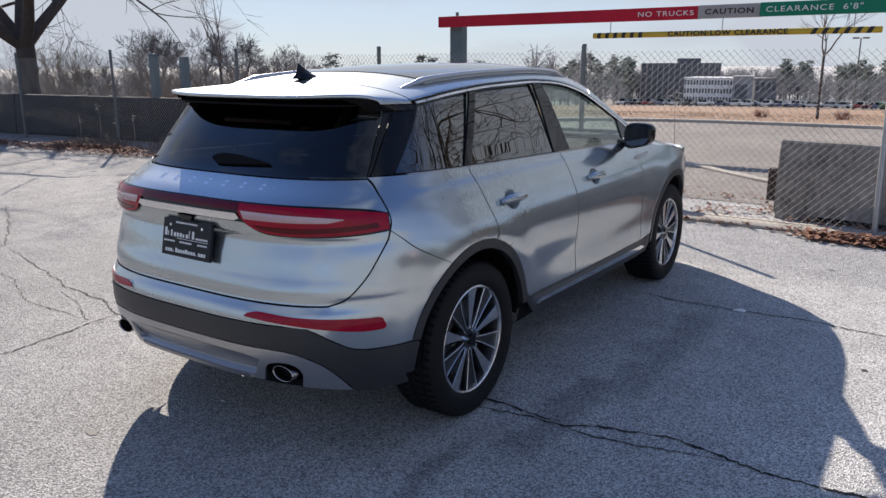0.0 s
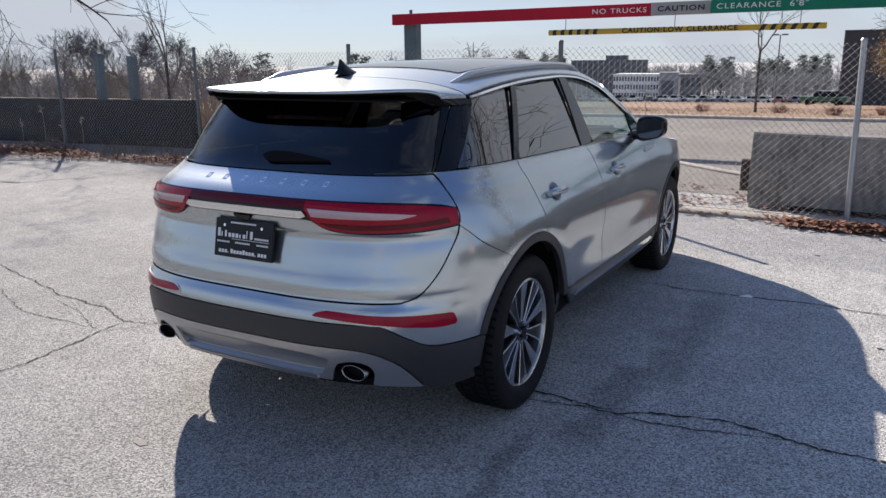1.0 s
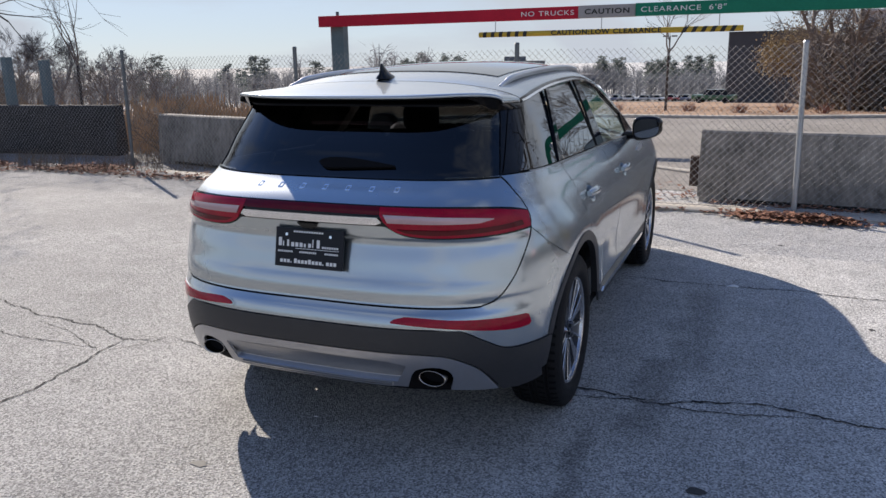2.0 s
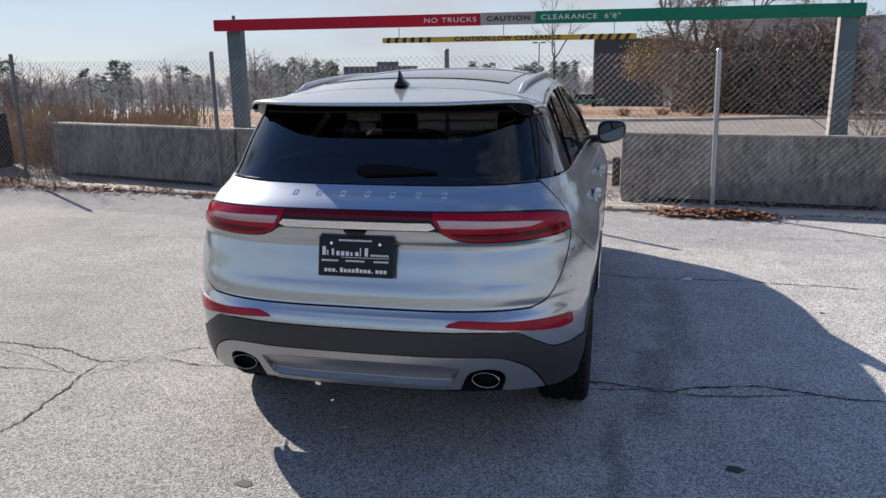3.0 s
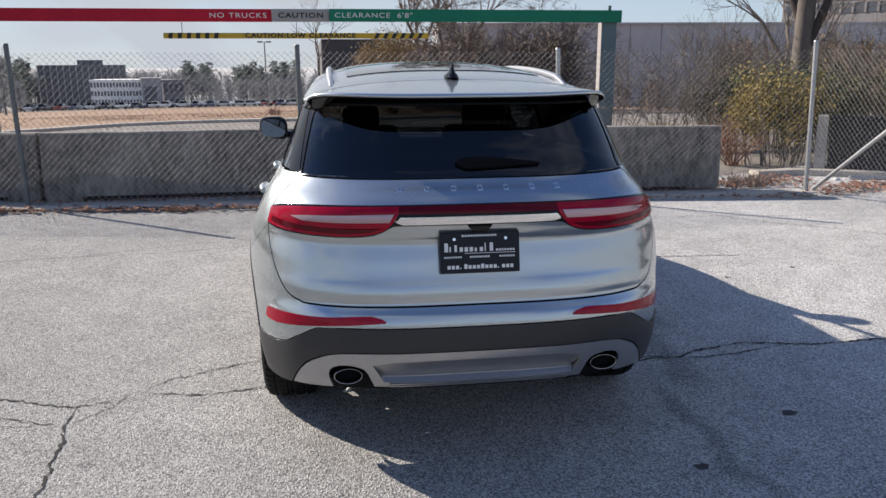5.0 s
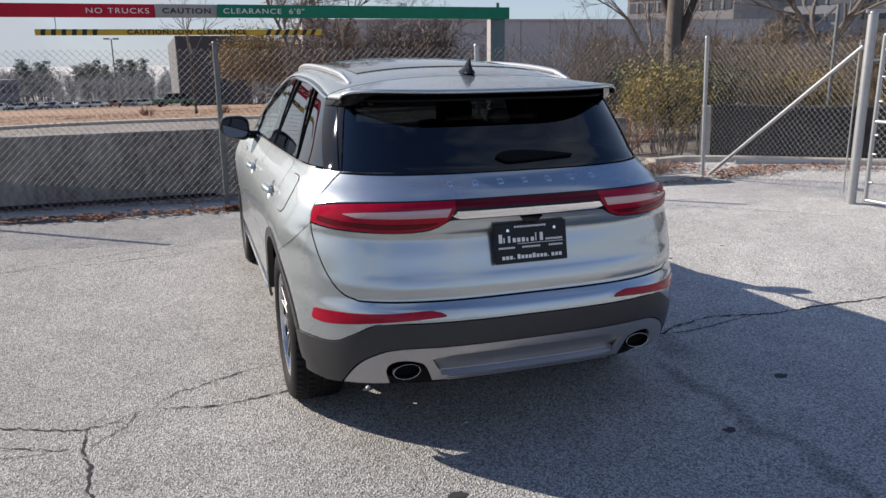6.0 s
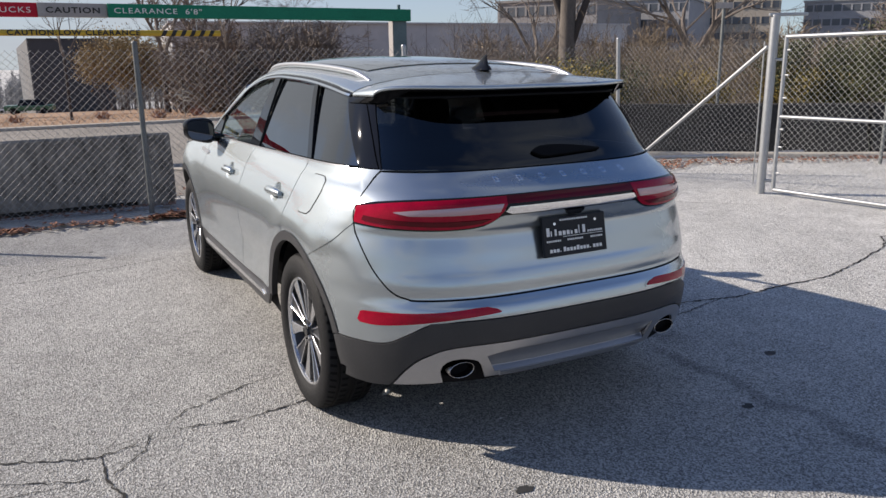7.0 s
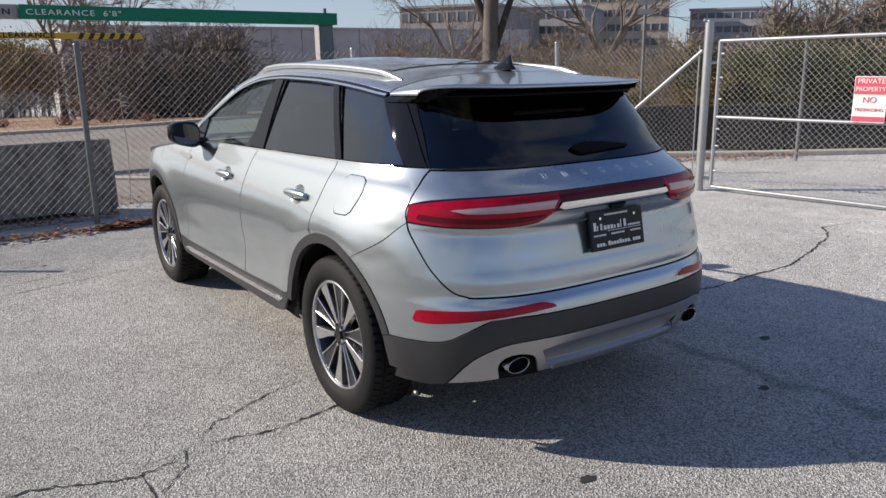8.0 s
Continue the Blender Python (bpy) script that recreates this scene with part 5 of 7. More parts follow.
def bar_y(x):
    return BAR_Y0 + (BAR_Y1 - BAR_Y0) * (x + 7.4) / 12.6


for nm, x0, x1, mt, lb in (("red_beam", -7.4, -1.655, M_SIGN_RED, "red painted beam"), ("grey_beam", -1.655, -.575, M_SIGN_GREY, "grey painted beam"), ("green_beam", -.575, 5.2, M_SIGN_GREEN, "green painted beam")):
    bm = bmesh.new()
    box(bm, x0, x1, -.06, .06, 2.335, 2.565, .008)
    ob = part(nm, bm, mt, gantry, lb)
    ob.matrix_basis = pose(0, bar_y((x0 + x1) / 2), 0, 0, 0, 0)
for x in (-7.05, 4.98):
    bm = bmesh.new()
    box(bm, x - .15, x + .15, .07, .30, 0, 2.50, .01)
    box(bm, x - .03, x + .03, .10, .14, 2.5, 2.66, .004)
    p = part("post", bm, M_TEAL_POST, gantry, "blue-grey steel post")
    p.matrix_basis = pose(0, bar_y(x), 0)
    # thin pale strip added on the left edge of each post
    bm = bmesh.new()
    box(bm, x - .166, x - .152, .08, .29, .1, 2.33, .003)
    part("edge_strip", bm, M_SIGN_GREY, p, "pale strip added along the edge")
tube_y = 10.33
yb = part("clearance_tube", tube_mesh("clearance_tube", [(-3.63, tube_y - .03, 2.075), (1.31, tube_y - .03, 2.075)], .052, 14), M_YELLOW, gantry, "yellow hanging clearance tube")
for x in (-3.3, -1.2, .9):
    part("hanger", tube_mesh("hanger", [(x, tube_y - .01, 2.12), (x, tube_y, 2.34)], .008, 6), M_GALV, gantry)


def sign_text(words, x, y, z, size, material, parent, turn=0.0, squeeze=1.0, name="lettering", spacing=1.0, bold=0.0):
    cu = bpy.data.curves.new(name, "FONT")
    cu.body, cu.size, cu.extrude, cu.align_x, cu.align_y = words, size, .002, "CENTER", "CENTER"
    cu.space_character, cu.offset = spacing, bold
    tmp = bpy.data.objects.new(name, cu)
    me = bpy.data.meshes.new_from_object(tmp)
    bpy.data.objects.remove(tmp)
    ob = part(name, me, material, parent)
    ob.matrix_basis = pose(x, y, z, 90, 0, turn) @ Matrix.Diagonal((squeeze, 1, 1, 1))
    return ob


for words, x, y, z, size, mt in (("NO", -2.67, bar_y(-4.5) - .064, 2.445, .128, M_WHITE), ("TRUCKS", -2.10, bar_y(-4.5) - .064, 2.445, .128, M_WHITE), ("CAUTION", -1.11, bar_y(-1.1) - .064, 2.445, .128, M_INK),
                                 ("CLEARANCE", .05, bar_y(2.3) - .064, 2.445, .128, M_WHITE), ("6'8\"", .86, bar_y(2.3) - .064, 2.445, .128, M_WHITE),
                                 ("CAUTION:", -1.78, tube_y - .087, 2.075, .122, M_INK), ("LOW", -1.21, tube_y - .087, 2.075, .122, M_INK), ("CLEARANCE", -.53, tube_y - .087, 2.075, .122, M_INK)):
    sign_text(words, x, y, z, size, mt, gantry, 0, 1.15 if size < .125 else 1.32, spacing=1.16, bold=.0035 if mt is M_INK else .0)
for k in range(6):
    for x0 in (-3.55, .25):
        x = x0 + k * .165
        v, f = [], []
        for i in range(9):
            a = radians(-80 + 20 * i)
            for w in (0, .075):
                v.append((x + w + .07 * (i / 8 if x0 > 0 else .3 * i / 8), tube_y - .03 - .0535 * math.cos(a), 2.075 + .0535 * math.sin(a)))
        f = [(2 * i, 2 * i + 1, 2 * i + 3, 2 * i + 2) for i in range(8)]
        st = raw("hazard_stripe", v, f, True)
        part("hazard_stripe", st, M_INK, yb)

# ---- chain-link fence and gate ----


def link_mesh(a, b, z0, z1, cell=.072, radius=.0011, seed=0, sag=.02):
    """Woven wire between two posts: two crossing sets of slanting wires, a little uneven."""
    a, b = Vector((*a, 0)), Vector((*b, 0))
    L, H = (b - a).length, z1 - z0
    d = (b - a) / L
    nrm = Vector((-d.y, d.x, 0))
    v, f = [], []
    for sgn in (1, -1):
        k0 = -int(H / cell) - 1
        for k in range(k0, int(L / cell) + 1 - k0):
            x_at = lambda h: (k * cell + h) if sgn > 0 else (k * cell + (0 - h))
            lo, hi = (max(0, -k * cell), min(H, L - k * cell)) if sgn > 0 else (max(0, k * cell - L), min(H, k * cell))
            if hi - lo < .03:
                continue
            pts = []
            for i in range(6):
                h = lo + (hi - lo) * i / 5
                x = x_at(h)
                w = sag * noise.noise((x * 1.1 + seed, h * 1.3, seed)) + sgn * .002
                p = a + d * x + nrm * w
                pts.append((p.x, p.y, z0 + h + .012 * noise.noise((x * 1.5, seed, 3))))
            tube(v, f, pts, radius, 3, False)
    return raw("wire_mesh", v, f)


fence = thing("chain_link_fence", label="weathered chain-link fence on thin steel posts", category="fence")
fence_posts = [(-14.6, 4.75, 1.80, 0, 0), (-11.05, 4.70, 1.82, 0, 0), (-7.45, 4.62, 1.80, .02, 0), (-4.00, 4.06, 1.78, -.03, .05), (-.92, 3.79, 1.76, 0, 0), (2.055, 3.72, 1.72, -.03, .06), (5.22, 3.68, 1.80, -.06, .02)]
for k, (x, y, h, lx, ly) in enumerate(fence_posts):
    m = M_GALV if k >= 5 else M_POST_DARK
    p = part("post", tube_mesh("post", [(x, y, 0), (x + lx, y + ly, h)], .027, 12), m, fence)
    part("cap", tube_mesh("cap", [(x + lx, y + ly, h), (x + lx, y + ly, h + .018)], [.033, .022], 12), m, p)
for k in range(len(fence_posts) - 1):
    a, b = fence_posts[k], fence_posts[k + 1]
    tagged(part("wire_mesh", link_mesh(a[:2], b[:2], .04, 1.70, seed=k * 3.1, radius=.0019 if k < 3 else .0018 if k < 5 else .0011), M_WIRE, fence, "diamond wire mesh"), kind="stuff")
    part("tension_wire", tube_mesh("tension_wire", [(a[0], a[1] - .01, .06), (b[0], b[1] - .01, .06)], .003, 5), M_WIRE, fence)

a, b = (-18.2, 4.55), fence_posts[0][:2]
part("post", tube_mesh("post", [(*a, 0), (*a, 1.8)], .03, 12), M_POST_DARK, fence)
tagged(part("wire_mesh", link_mesh(a, b, .04, 1.70, seed=33, radius=.0021), M_WIRE, fence, "diamond wire mesh"), kind="stuff")
side_fence = thing("side_fence", label="galvanised fence panel with a slanting brace beside the gate", category="fence")
GP = (5.515, 1.50)
part("gate_post", tube_mesh("gate_post", [(GP[0], GP[1], 0), (GP[0], GP[1], 1.995)], .050, 20), M_GALV, side_fence, "thick galvanised gate post")
bm = bmesh.new()
bmesh.ops.create_uvsphere(bm, u_segments=16, v_segments=8, radius=.053, matrix=Matrix.Translation((*GP, 1.99)) @ Matrix.Diagonal((1, 1, .45, 1)))
part("post_cap", bm, M_GALV, side_fence)
bm = bmesh.new()
box(bm, -.07, .33, -.035, .035, 1.985, 2.02, .008, pose(*GP, 0, 0, 0, -38))
part("top_arm", bm, M_GALV, side_fence, "flat steel arm on the post")
part("brace", tube_mesh("brace", [(5.23, 3.55, .06), (5.50, 1.56, 1.66)], .022, 12), M_GALV, side_fence, "slanting galvanised brace")
part("stretcher_bar", tube_mesh("stretcher_bar", [(5.495, 1.60, .08), (5.495, 1.60, 1.72)], .008, 8), M_GALV, side_fence)
tagged(part("wire_mesh", link_mesh((5.21, 3.66), (5.50, 1.58), .08, 1.70, radius=.0016, seed=40), M_WIRE, side_fence, "diamond wire mesh"), kind="stuff")

gate = thing("metal_gate", label="galvanised pipe gate with wire mesh, closed", category="gate")
GD = Vector((.16, -.99, 0)).normalized()
G0, GL = Vector((5.585, 1.385, 0)), 3.3


def gp(along, z):
    p = G0 + GD * along
    return (p.x, p.y, z)


for nm, p, q, r in (("hinge_stile", gp(0, .05), gp(0, 1.77), .024), ("top_rail", gp(0, 1.765), gp(GL, 1.80), .022), ("bottom_rail", gp(0, .055), gp(GL, .03), .022), ("middle_rail", gp(0, .89), gp(GL, .90), .020), ("free_stile", gp(GL, .03), gp(GL, 1.80), .024)):
    part(nm, tube_mesh(nm, [p, q], r, 14), M_GALV, gate)
tagged(part("wire_mesh", link_mesh(gp(.02, 0)[:2], gp(GL - .02, 0)[:2], .07, 1.74, radius=.0018, seed=60, sag=.012), M_WIRE_BRIGHT, gate, "bright diamond wire mesh"), kind="stuff")
for z in (.16, 1.52):
    part("hinge", tube_mesh("hinge", [(GP[0], GP[1] - .04, z), (G0.x, G0.y, z)], .016, 8), M_GALV, gate)
for z in (.25, .55, .75, 1.1, 1.35, 1.62):
    part("tie", tube_mesh("tie", [gp(-.028, z), gp(.06, z)], .012, 8), M_GALV, gate)
# far post seen through the gate
far_post = thing("fence_post", (8.99, 2.32, 0), 0, "thin grey steel post beyond the gate", "post")
part("pole", tube_mesh("pole", [(0, 0, 0), (0, 0, 1.9)], .025, 10), M_POST_DARK, far_post)

notice = thing("notice", (0, 0, 0), 0, "red and white private-property notice wired to the gate", "sign")
NA = 1.68
turn = math.degrees(math.atan2(GD.y, GD.x))
n_m = Matrix.Translation(gp(NA, 1.135)) @ Matrix.Rotation(radians(turn), 4, "Z") @ Matrix.Translation((0, -.034, 0))
bm = bmesh.new()
box(bm, -.16, .16, -.002, .002, -.235, .235, .001, n_m)
part("board", bm, M_WHITE, notice)
M_NOTICE_RED = mat("notice_red", (.56, .075, .115), .6, 0, .1, 8)
for z0, z1 in ((.052, .226), (-.226, -.172)):
    bm = bmesh.new()
    box(bm, -.155, .155, -.0045, -.0022, z0, z1, .0, n_m)
    part("red_band", bm, M_NOTICE_RED, notice, "red band")
for words, z, size, mt in (("PRIVATE", .185, .070, M_WHITE), ("PROPERTY", .105, .060, M_WHITE), ("NO", -.005, .085, M_NOTICE_RED), ("TRESPASSING", -.105, .046, M_NOTICE_RED)):
    ob = sign_text(words, 0, 0, 0, size, mt, notice)
    ob.matrix_basis = n_m @ Matrix.Translation((0, -.0055, z)) @ Matrix.Rotation(radians(90), 4, "X")

# two thick posts and a sign post behind the fence
for x, y, h in ((-11.9, 6.25, 1.78), (-11.15, 6.45, 1.72)):
    t = thing("steel_post", (x, y, 0), 0, "square blue-grey steel post behind the barrier", "post", "steel posts")
    bm = bmesh.new()
    box(bm, -.075, .075, -.075, .075, 0, h, .01)
    part("pole", bm, M_TEAL_POST, t)
t = thing("traffic_sign", (8.9, 5.4, 0), -40, "back of a traffic sign on a steel pole", "sign")
part("pole", tube_mesh("pole", [(0, 0, 0), (0, 0, 3.1)], .03, 10), M_POST_DARK, t)
bm = bmesh.new()
bmesh.ops.create_cone(bm, cap_ends=True, segments=8, radius1=.27, radius2=.27, depth=.006, matrix=Matrix.Translation((0, -.045, 2.78)) @ Matrix.Rotation(radians(90), 4, "X") @ Matrix.Rotation(radians(22.5), 4, "Z"))
part("plate", bm, M_SIGN_GREY, t, "pale octagonal plate")
bm = bmesh.new()
box(bm, -.14, .14, -.05, -.044, 2.36, 2.46, .001)
part("lower_plate", bm, M_SIGN_GREY, t, "small pale plate")

# rusty bracket on the free end of the barrier
t = thing("steel_bracket", (1.02, 4.40, .33), 0, "rusty steel bracket on the barrier's end", "bracket")
bm = bmesh.new()
box(bm, -.05, .045, -.05, .06, -.17, .17, .01)
part("plate", bm, mat("rust", (.07, .045, .035), .9, .2, .4, 20), t)

# pale pipe lying along the foot of the dark barrier
t = thing("steel_pipe", (0, 0, 0), 0, "long pale steel pipe lying before the dark barrier", "pipe")
part("tube", tube_mesh("tube", [(6.3, 4.38, .05), (7.32, 4.06, .05), (8.6, 3.74, .05), (10.15, 3.45, .05)], .03, 10), M_GALV, t)

M_WEED = mat("pale_weed", (.36, .32, .26), .9, 0, .2, 9)
# pale weeds caught in the fence and a tall weed in the gap
for x, y, z, stem, sd in ((-.30, 5.08, 1.23, True, 1), (-7.2, 5.0, .95, True, 5), (-11.9, 4.85, .78, True, 6), (-11.3, 4.82, .52, True, 7), (-10.7, 4.80, .60, True, 8), (-12.6, 4.84, .50, True, 9)):
    rnd = random.Random(sd)
    v, f = [], []
    tube(v, f, [(0, 0, 0), (.03, .0, z * .5), (0, 0, z)], [.006, .005, .003], 4, False)
    for k in range(7):
        a = rnd.uniform(-.5, 3.6)
        q = [Vector((0, 0, z - .02 * k))]
        for j in range(4):
            q.append(q[-1] + Vector((math.cos(a), rnd.uniform(-.4, .4), abs(math.sin(a)) * .8 - .25 * j)) * .03)
        tube(v, f, q, [.003, .007, .008, .005, .002], 4, False)
    t = thing("dry_weed", (x, y, 0), 0, "tall dry weed with pale feathery tips", "weed", "dry weeds")
    part("stalk", raw("stalk", v, f), M_WEED, t)

# ---- trees, shrubs, reeds, litter ----


def grow(v, f, p, d, length, r, depth, rnd, spread=.55, kids=(3, 4), curl=.18, lift=.10, shrink=.66, tips=None, min_sides=3, thin=.003):
    """One branch and, at its end and along it, its own branches."""
    n = 4 if depth > 1 else 3
    pts, rad = [Vector(p)], [r]
    dd = Vector(d).normalized()
    for i in range(n):
        dd = (dd + Vector((rnd.uniform(-1, 1), rnd.uniform(-1, 1), rnd.uniform(-1, 1))) * curl + Vector((0, 0, lift * .5))).normalized()
        pts.append(pts[-1] + dd * (length / n))
        rad.append(r * (1 - .45 * (i + 1) / n))
    tube(v, f, pts, rad, 8 if r > .06 else 5 if r > .02 else min_sides, False)
    if depth <= 0:
        if tips is not None:
            tips.append((pts[-1], dd))
        return
    for k in range(rnd.randint(*kids)):
        at = rnd.uniform(.45, 1.0) if k else 1.0
        i = min(n - 1, int(at * n))
        q = pts[i].lerp(pts[i + 1], at * n - i if at < 1 else 1.0)
        side = Vector((rnd.gauss(0, 1), rnd.gauss(0, 1), rnd.gauss(0, .6)))
        side = (side - dd * side.dot(dd)).normalized()
        ang = rnd.uniform(.5, 1.1) * spread * (1.0 if k else .5)
        nd = dd * math.cos(ang) + side * math.sin(ang)
        grow(v, f, q, nd, length * shrink * rnd.uniform(.75, 1.15), max(thin, rad[i] * rnd.uniform(.5, .72)), depth - 1, rnd, spread, kids, curl, lift, shrink, tips, min_sides, thin)


def bare_tree(name, place, height, radius, seed, label, depth=5, spread=.75, fork=.25, stems=3, lean=(0, 0), kids=(3, 4), twig=M_TWIG, bark=M_BARK, shrink=.68, lift=.10, curl=.18, thin=.003):
    rnd = random.Random(seed)
    t = thing(name, (place[0], place[1], ground_z(*place)), 0, label, "tree")
    v, f = [], []
    h = height * fork
    n = 9
    trunk = [Vector((lean[0] * (i / n) + radius * .25 * noise.noise((i * .7, seed, 0)), lean[1] * (i / n) + radius * .25 * noise.noise((i * .7, seed, 5)), -.1 + (h + .1) * i / n)) for i in range(n + 1)]
    tube(v, f, trunk, [radius * (1.45 if i == 0 else 1.18 if i == 1 else 1.05 - .12 * i / n) for i in range(n + 1)], 14, True)
    me = raw("trunk", v, f, True)
    part("trunk", me, bark, t)
    v, f = [], []
    for k in range(stems):
        a = 2 * math.pi * (k + rnd.uniform(-.25, .25)) / stems
        d = Vector((math.cos(a) * spread, math.sin(a) * spread, 1.0))
        grow(v, f, trunk[-1] - Vector((0, 0, radius * .5)), d, height * .30, radius * .70, depth, rnd, spread, kids, curl, lift, shrink, thin=thin)
    part("crown", raw("crown", v, f), twig, t)
    return t


def twig_bush(place, height, width, seed, stems, label, material=M_TWIG, depth=2, category="bush", thin=.004):
    rnd = random.Random(seed)
    t = thing("bare_bush", (place[0], place[1], ground_z(*place)), 0, label, category, "bare bushes")
    v, f = [], []
    for k in range(stems):
        a, b = rnd.uniform(0, 2 * math.pi), rnd.uniform(.05, 1.0)
        p = Vector((math.cos(a), math.sin(a), 0)) * width * .22 * rnd.random()
        grow(v, f, p, Vector((math.cos(a) * b, math.sin(a) * b, 1.0)), height * rnd.uniform(.26, .42), rnd.uniform(.006, .014), depth, rnd, .7, (2, 4), .22, .05, .62, thin=thin)
    tagged(part("brushwood", raw("brushwood", v, f), material, t), kind="stuff")
    return t


def leafy_shrub(place, height, width, seed, count, material, label, stems=26, leaf=.035):
    """An evergreen: upright stems with many small leaves in uneven clumps."""
    rnd = random.Random(seed)
    t = thing("evergreen_shrub", (place[0], place[1], ground_z(*place)), 0, label, "shrub", "evergreen shrubs")
    v, f, tips = [], [], []
    for k in range(stems):
        a, b = rnd.uniform(0, 2 * math.pi), rnd.uniform(.0, .45)
        p = Vector((math.cos(a), math.sin(a), 0)) * width * .40 * rnd.random() ** .6
        grow(v, f, p, Vector((math.cos(a) * b, math.sin(a) * b, 1.0)), height * rnd.uniform(.34, .50), .012, 2, rnd, .6, (3, 4), .15, .12, .60, tips)
    tagged(part("brushwood", raw("brushwood", v, f), M_TWIG, t), kind="stuff")
    v, f = [], []
    for k in range(count):
        p, d = rnd.choice(tips)
        q = Vector(p) + Vector((rnd.gauss(0, 1), rnd.gauss(0, 1), rnd.gauss(0, 1.2))) * leaf * 2.4 - Vector(d) * rnd.random() * .25
        a = Vector((rnd.gauss(0, 1), rnd.gauss(0, 1), rnd.gauss(.4, 1))).normalized()
        b = a.cross(Vector((rnd.gauss(0, 1), rnd.gauss(0, 1), rnd.gauss(0, 1)))).normalized()
        s = leaf * rnd.uniform(.6, 1.5)
        i = len(v)
        v += [q - b * s * .35, q + a * s * .5, q + b * s * .35, q - a * s * .9]
        f.append((i, i + 1, i + 2, i + 3))
    tagged(part("foliage", raw("foliage", v, f), material, t), kind="stuff")
    return t


def blades(name, spots, h, n_each, seed, material, label, category, wide=.012, lean=.35, plume=0.0):
    """Tufts of dry grass or reed: thin bent blades, all in one mesh."""
    rnd = random.Random(seed)
    v, f = [], []
    for x, y, r, k in spots:
        for j in range(int(n_each * k)):
            a, q = rnd.uniform(0, 2 * math.pi), r * math.sqrt(rnd.random())
            px, py = x + q * math.cos(a), y + q * math.sin(a)
            z = ground_z(px, py)
            hh = h * rnd.uniform(.35, 1.1) * (1 if k > .5 else .6) * (.72 + .45 * noise.noise((px * .8, py * .8, 4)))
            b = rnd.uniform(0, 2 * math.pi)
            lx, ly = math.cos(b) * lean * hh * rnd.random(), math.sin(b) * lean * hh * rnd.random()
            c = rnd.uniform(0, math.pi)
            wx, wy = math.cos(c) * wide, math.sin(c) * wide
            i = len(v)
            v += [(px - wx, py - wy, z), (px + wx, py + wy, z), (px + lx * .4 + wx * .8, py + ly * .4 + wy * .8, z + hh * .6), (px + lx * .4 - wx * .8, py + ly * .4 - wy * .8, z + hh * .6), (px + lx, py + ly, z + hh)]
            f += [(i, i + 1, i + 2, i + 3), (i + 3, i + 2, i + 4)]
            if plume and rnd.random() < plume:
                i = len(v)
                w = wide * 2.6
                v += [(px + lx - w, py + ly, z + hh), (px + lx, py + ly - w, z + hh - .10), (px + lx + w, py + ly, z + hh), (px + lx, py + ly + w, z + hh + .16)]
                f.append((i, i + 1, i + 2, i + 3))
    return tagged(part(name, raw(name, v, f), material), label, category, kind="stuff")


def litter(name, spots, seed, material, label, size=.05):
    """Curled dead leaves lying in drifts."""
    rnd = random.Random(seed)
    v, f = [], []
    for x0, y0, x1, y1, half, n in spots:
        for k in range(n):
            t = rnd.random()
            px, py = x0 + (x1 - x0) * t + rnd.gauss(0, half) * .6, y0 + (y1 - y0) * t + rnd.gauss(0, half) * .6
            z = .012 + abs(rnd.gauss(0, .018)) + .03 * max(0, noise.noise((px * 2, py * 2, 0)))
            s = size * rnd.uniform(.4, 1.2)
            a = rnd.uniform(0, 2 * math.pi)
            ca, sa = math.cos(a) * s, math.sin(a) * s
            t1, t2 = rnd.uniform(-.4, .9) * s, rnd.uniform(-.4, .9) * s
            i = len(v)
            v += [(px - ca, py - sa, z + t1 * .4 + .01), (px + sa * .45, py - ca * .45, z), (px + ca, py + sa, z + t2 * .5 + .01), (px - sa * .45, py + ca * .45, z + abs(t1) * .4)]
            f += [(i, i + 1, i + 3), (i + 1, i + 2, i + 3)]
    return tagged(part(name, raw(name, v, f), material), label, "leaves", kind="stuff")


bare_tree("bare_tree", (-16.9, 6.2), 10.5, .235, 3, "large bare tree with a forked trunk behind the barrier", 5, 1.0, .20, 5, kids=(3, 4), twig=M_BARK, thin=.006, lift=.04, shrink=.70)
bare_tree("bare_tree", (-12.7, 8.7), 3.2, .035, 8, "slender bare sapling behind the barriers", 3, .42, .50, 3, kids=(2, 3), lift=.2)
bare_tree("bare_tree", (-1.0, 20.5), 3.3, .038, 12, "small bare tree by the field's kerb", 3, .55, .55, 3, kids=(3, 4), lift=.05, curl=.25)
tall = bare_tree("bare_tree", (8.95, 9.95), 11.5, .180, 21, "tall bare tree behind the shrubs", 5, 1.05, .42, 6, thin=.008, lift=.03, twig=M_BARK, shrink=.70, bark=mat("grey_bark", (.135, .115, .10), .95, 0, .35, 6, .8, 30, stretch=(1, 1, .3)))
v, f = [], []
tube(v, f, [(.08, -.06, 1.9), (.24, -.19, 2.5), (.42, -.33, 3.2), (.72, -.55, 4.3), (.86, -.62, 5.4)], [.095, .08, .07, .05, .03], 10, False)
tube(v, f, [(-.05, .05, 2.3), (-.26, .20, 3.0), (-.50, .40, 4.0), (-.62, .52, 5.2)], [.10, .085, .06, .035], 10, False)
part("limb", raw("limb", v, f, True), M_BARK, tall)
bare_tree("bare_tree", (5.4, 30.0), 7.2, .16, 33, "wide bare tree with many fine drooping branches", 5, 1.05, .16, 7, kids=(3, 4), lift=-.02, curl=.22, thin=.008)
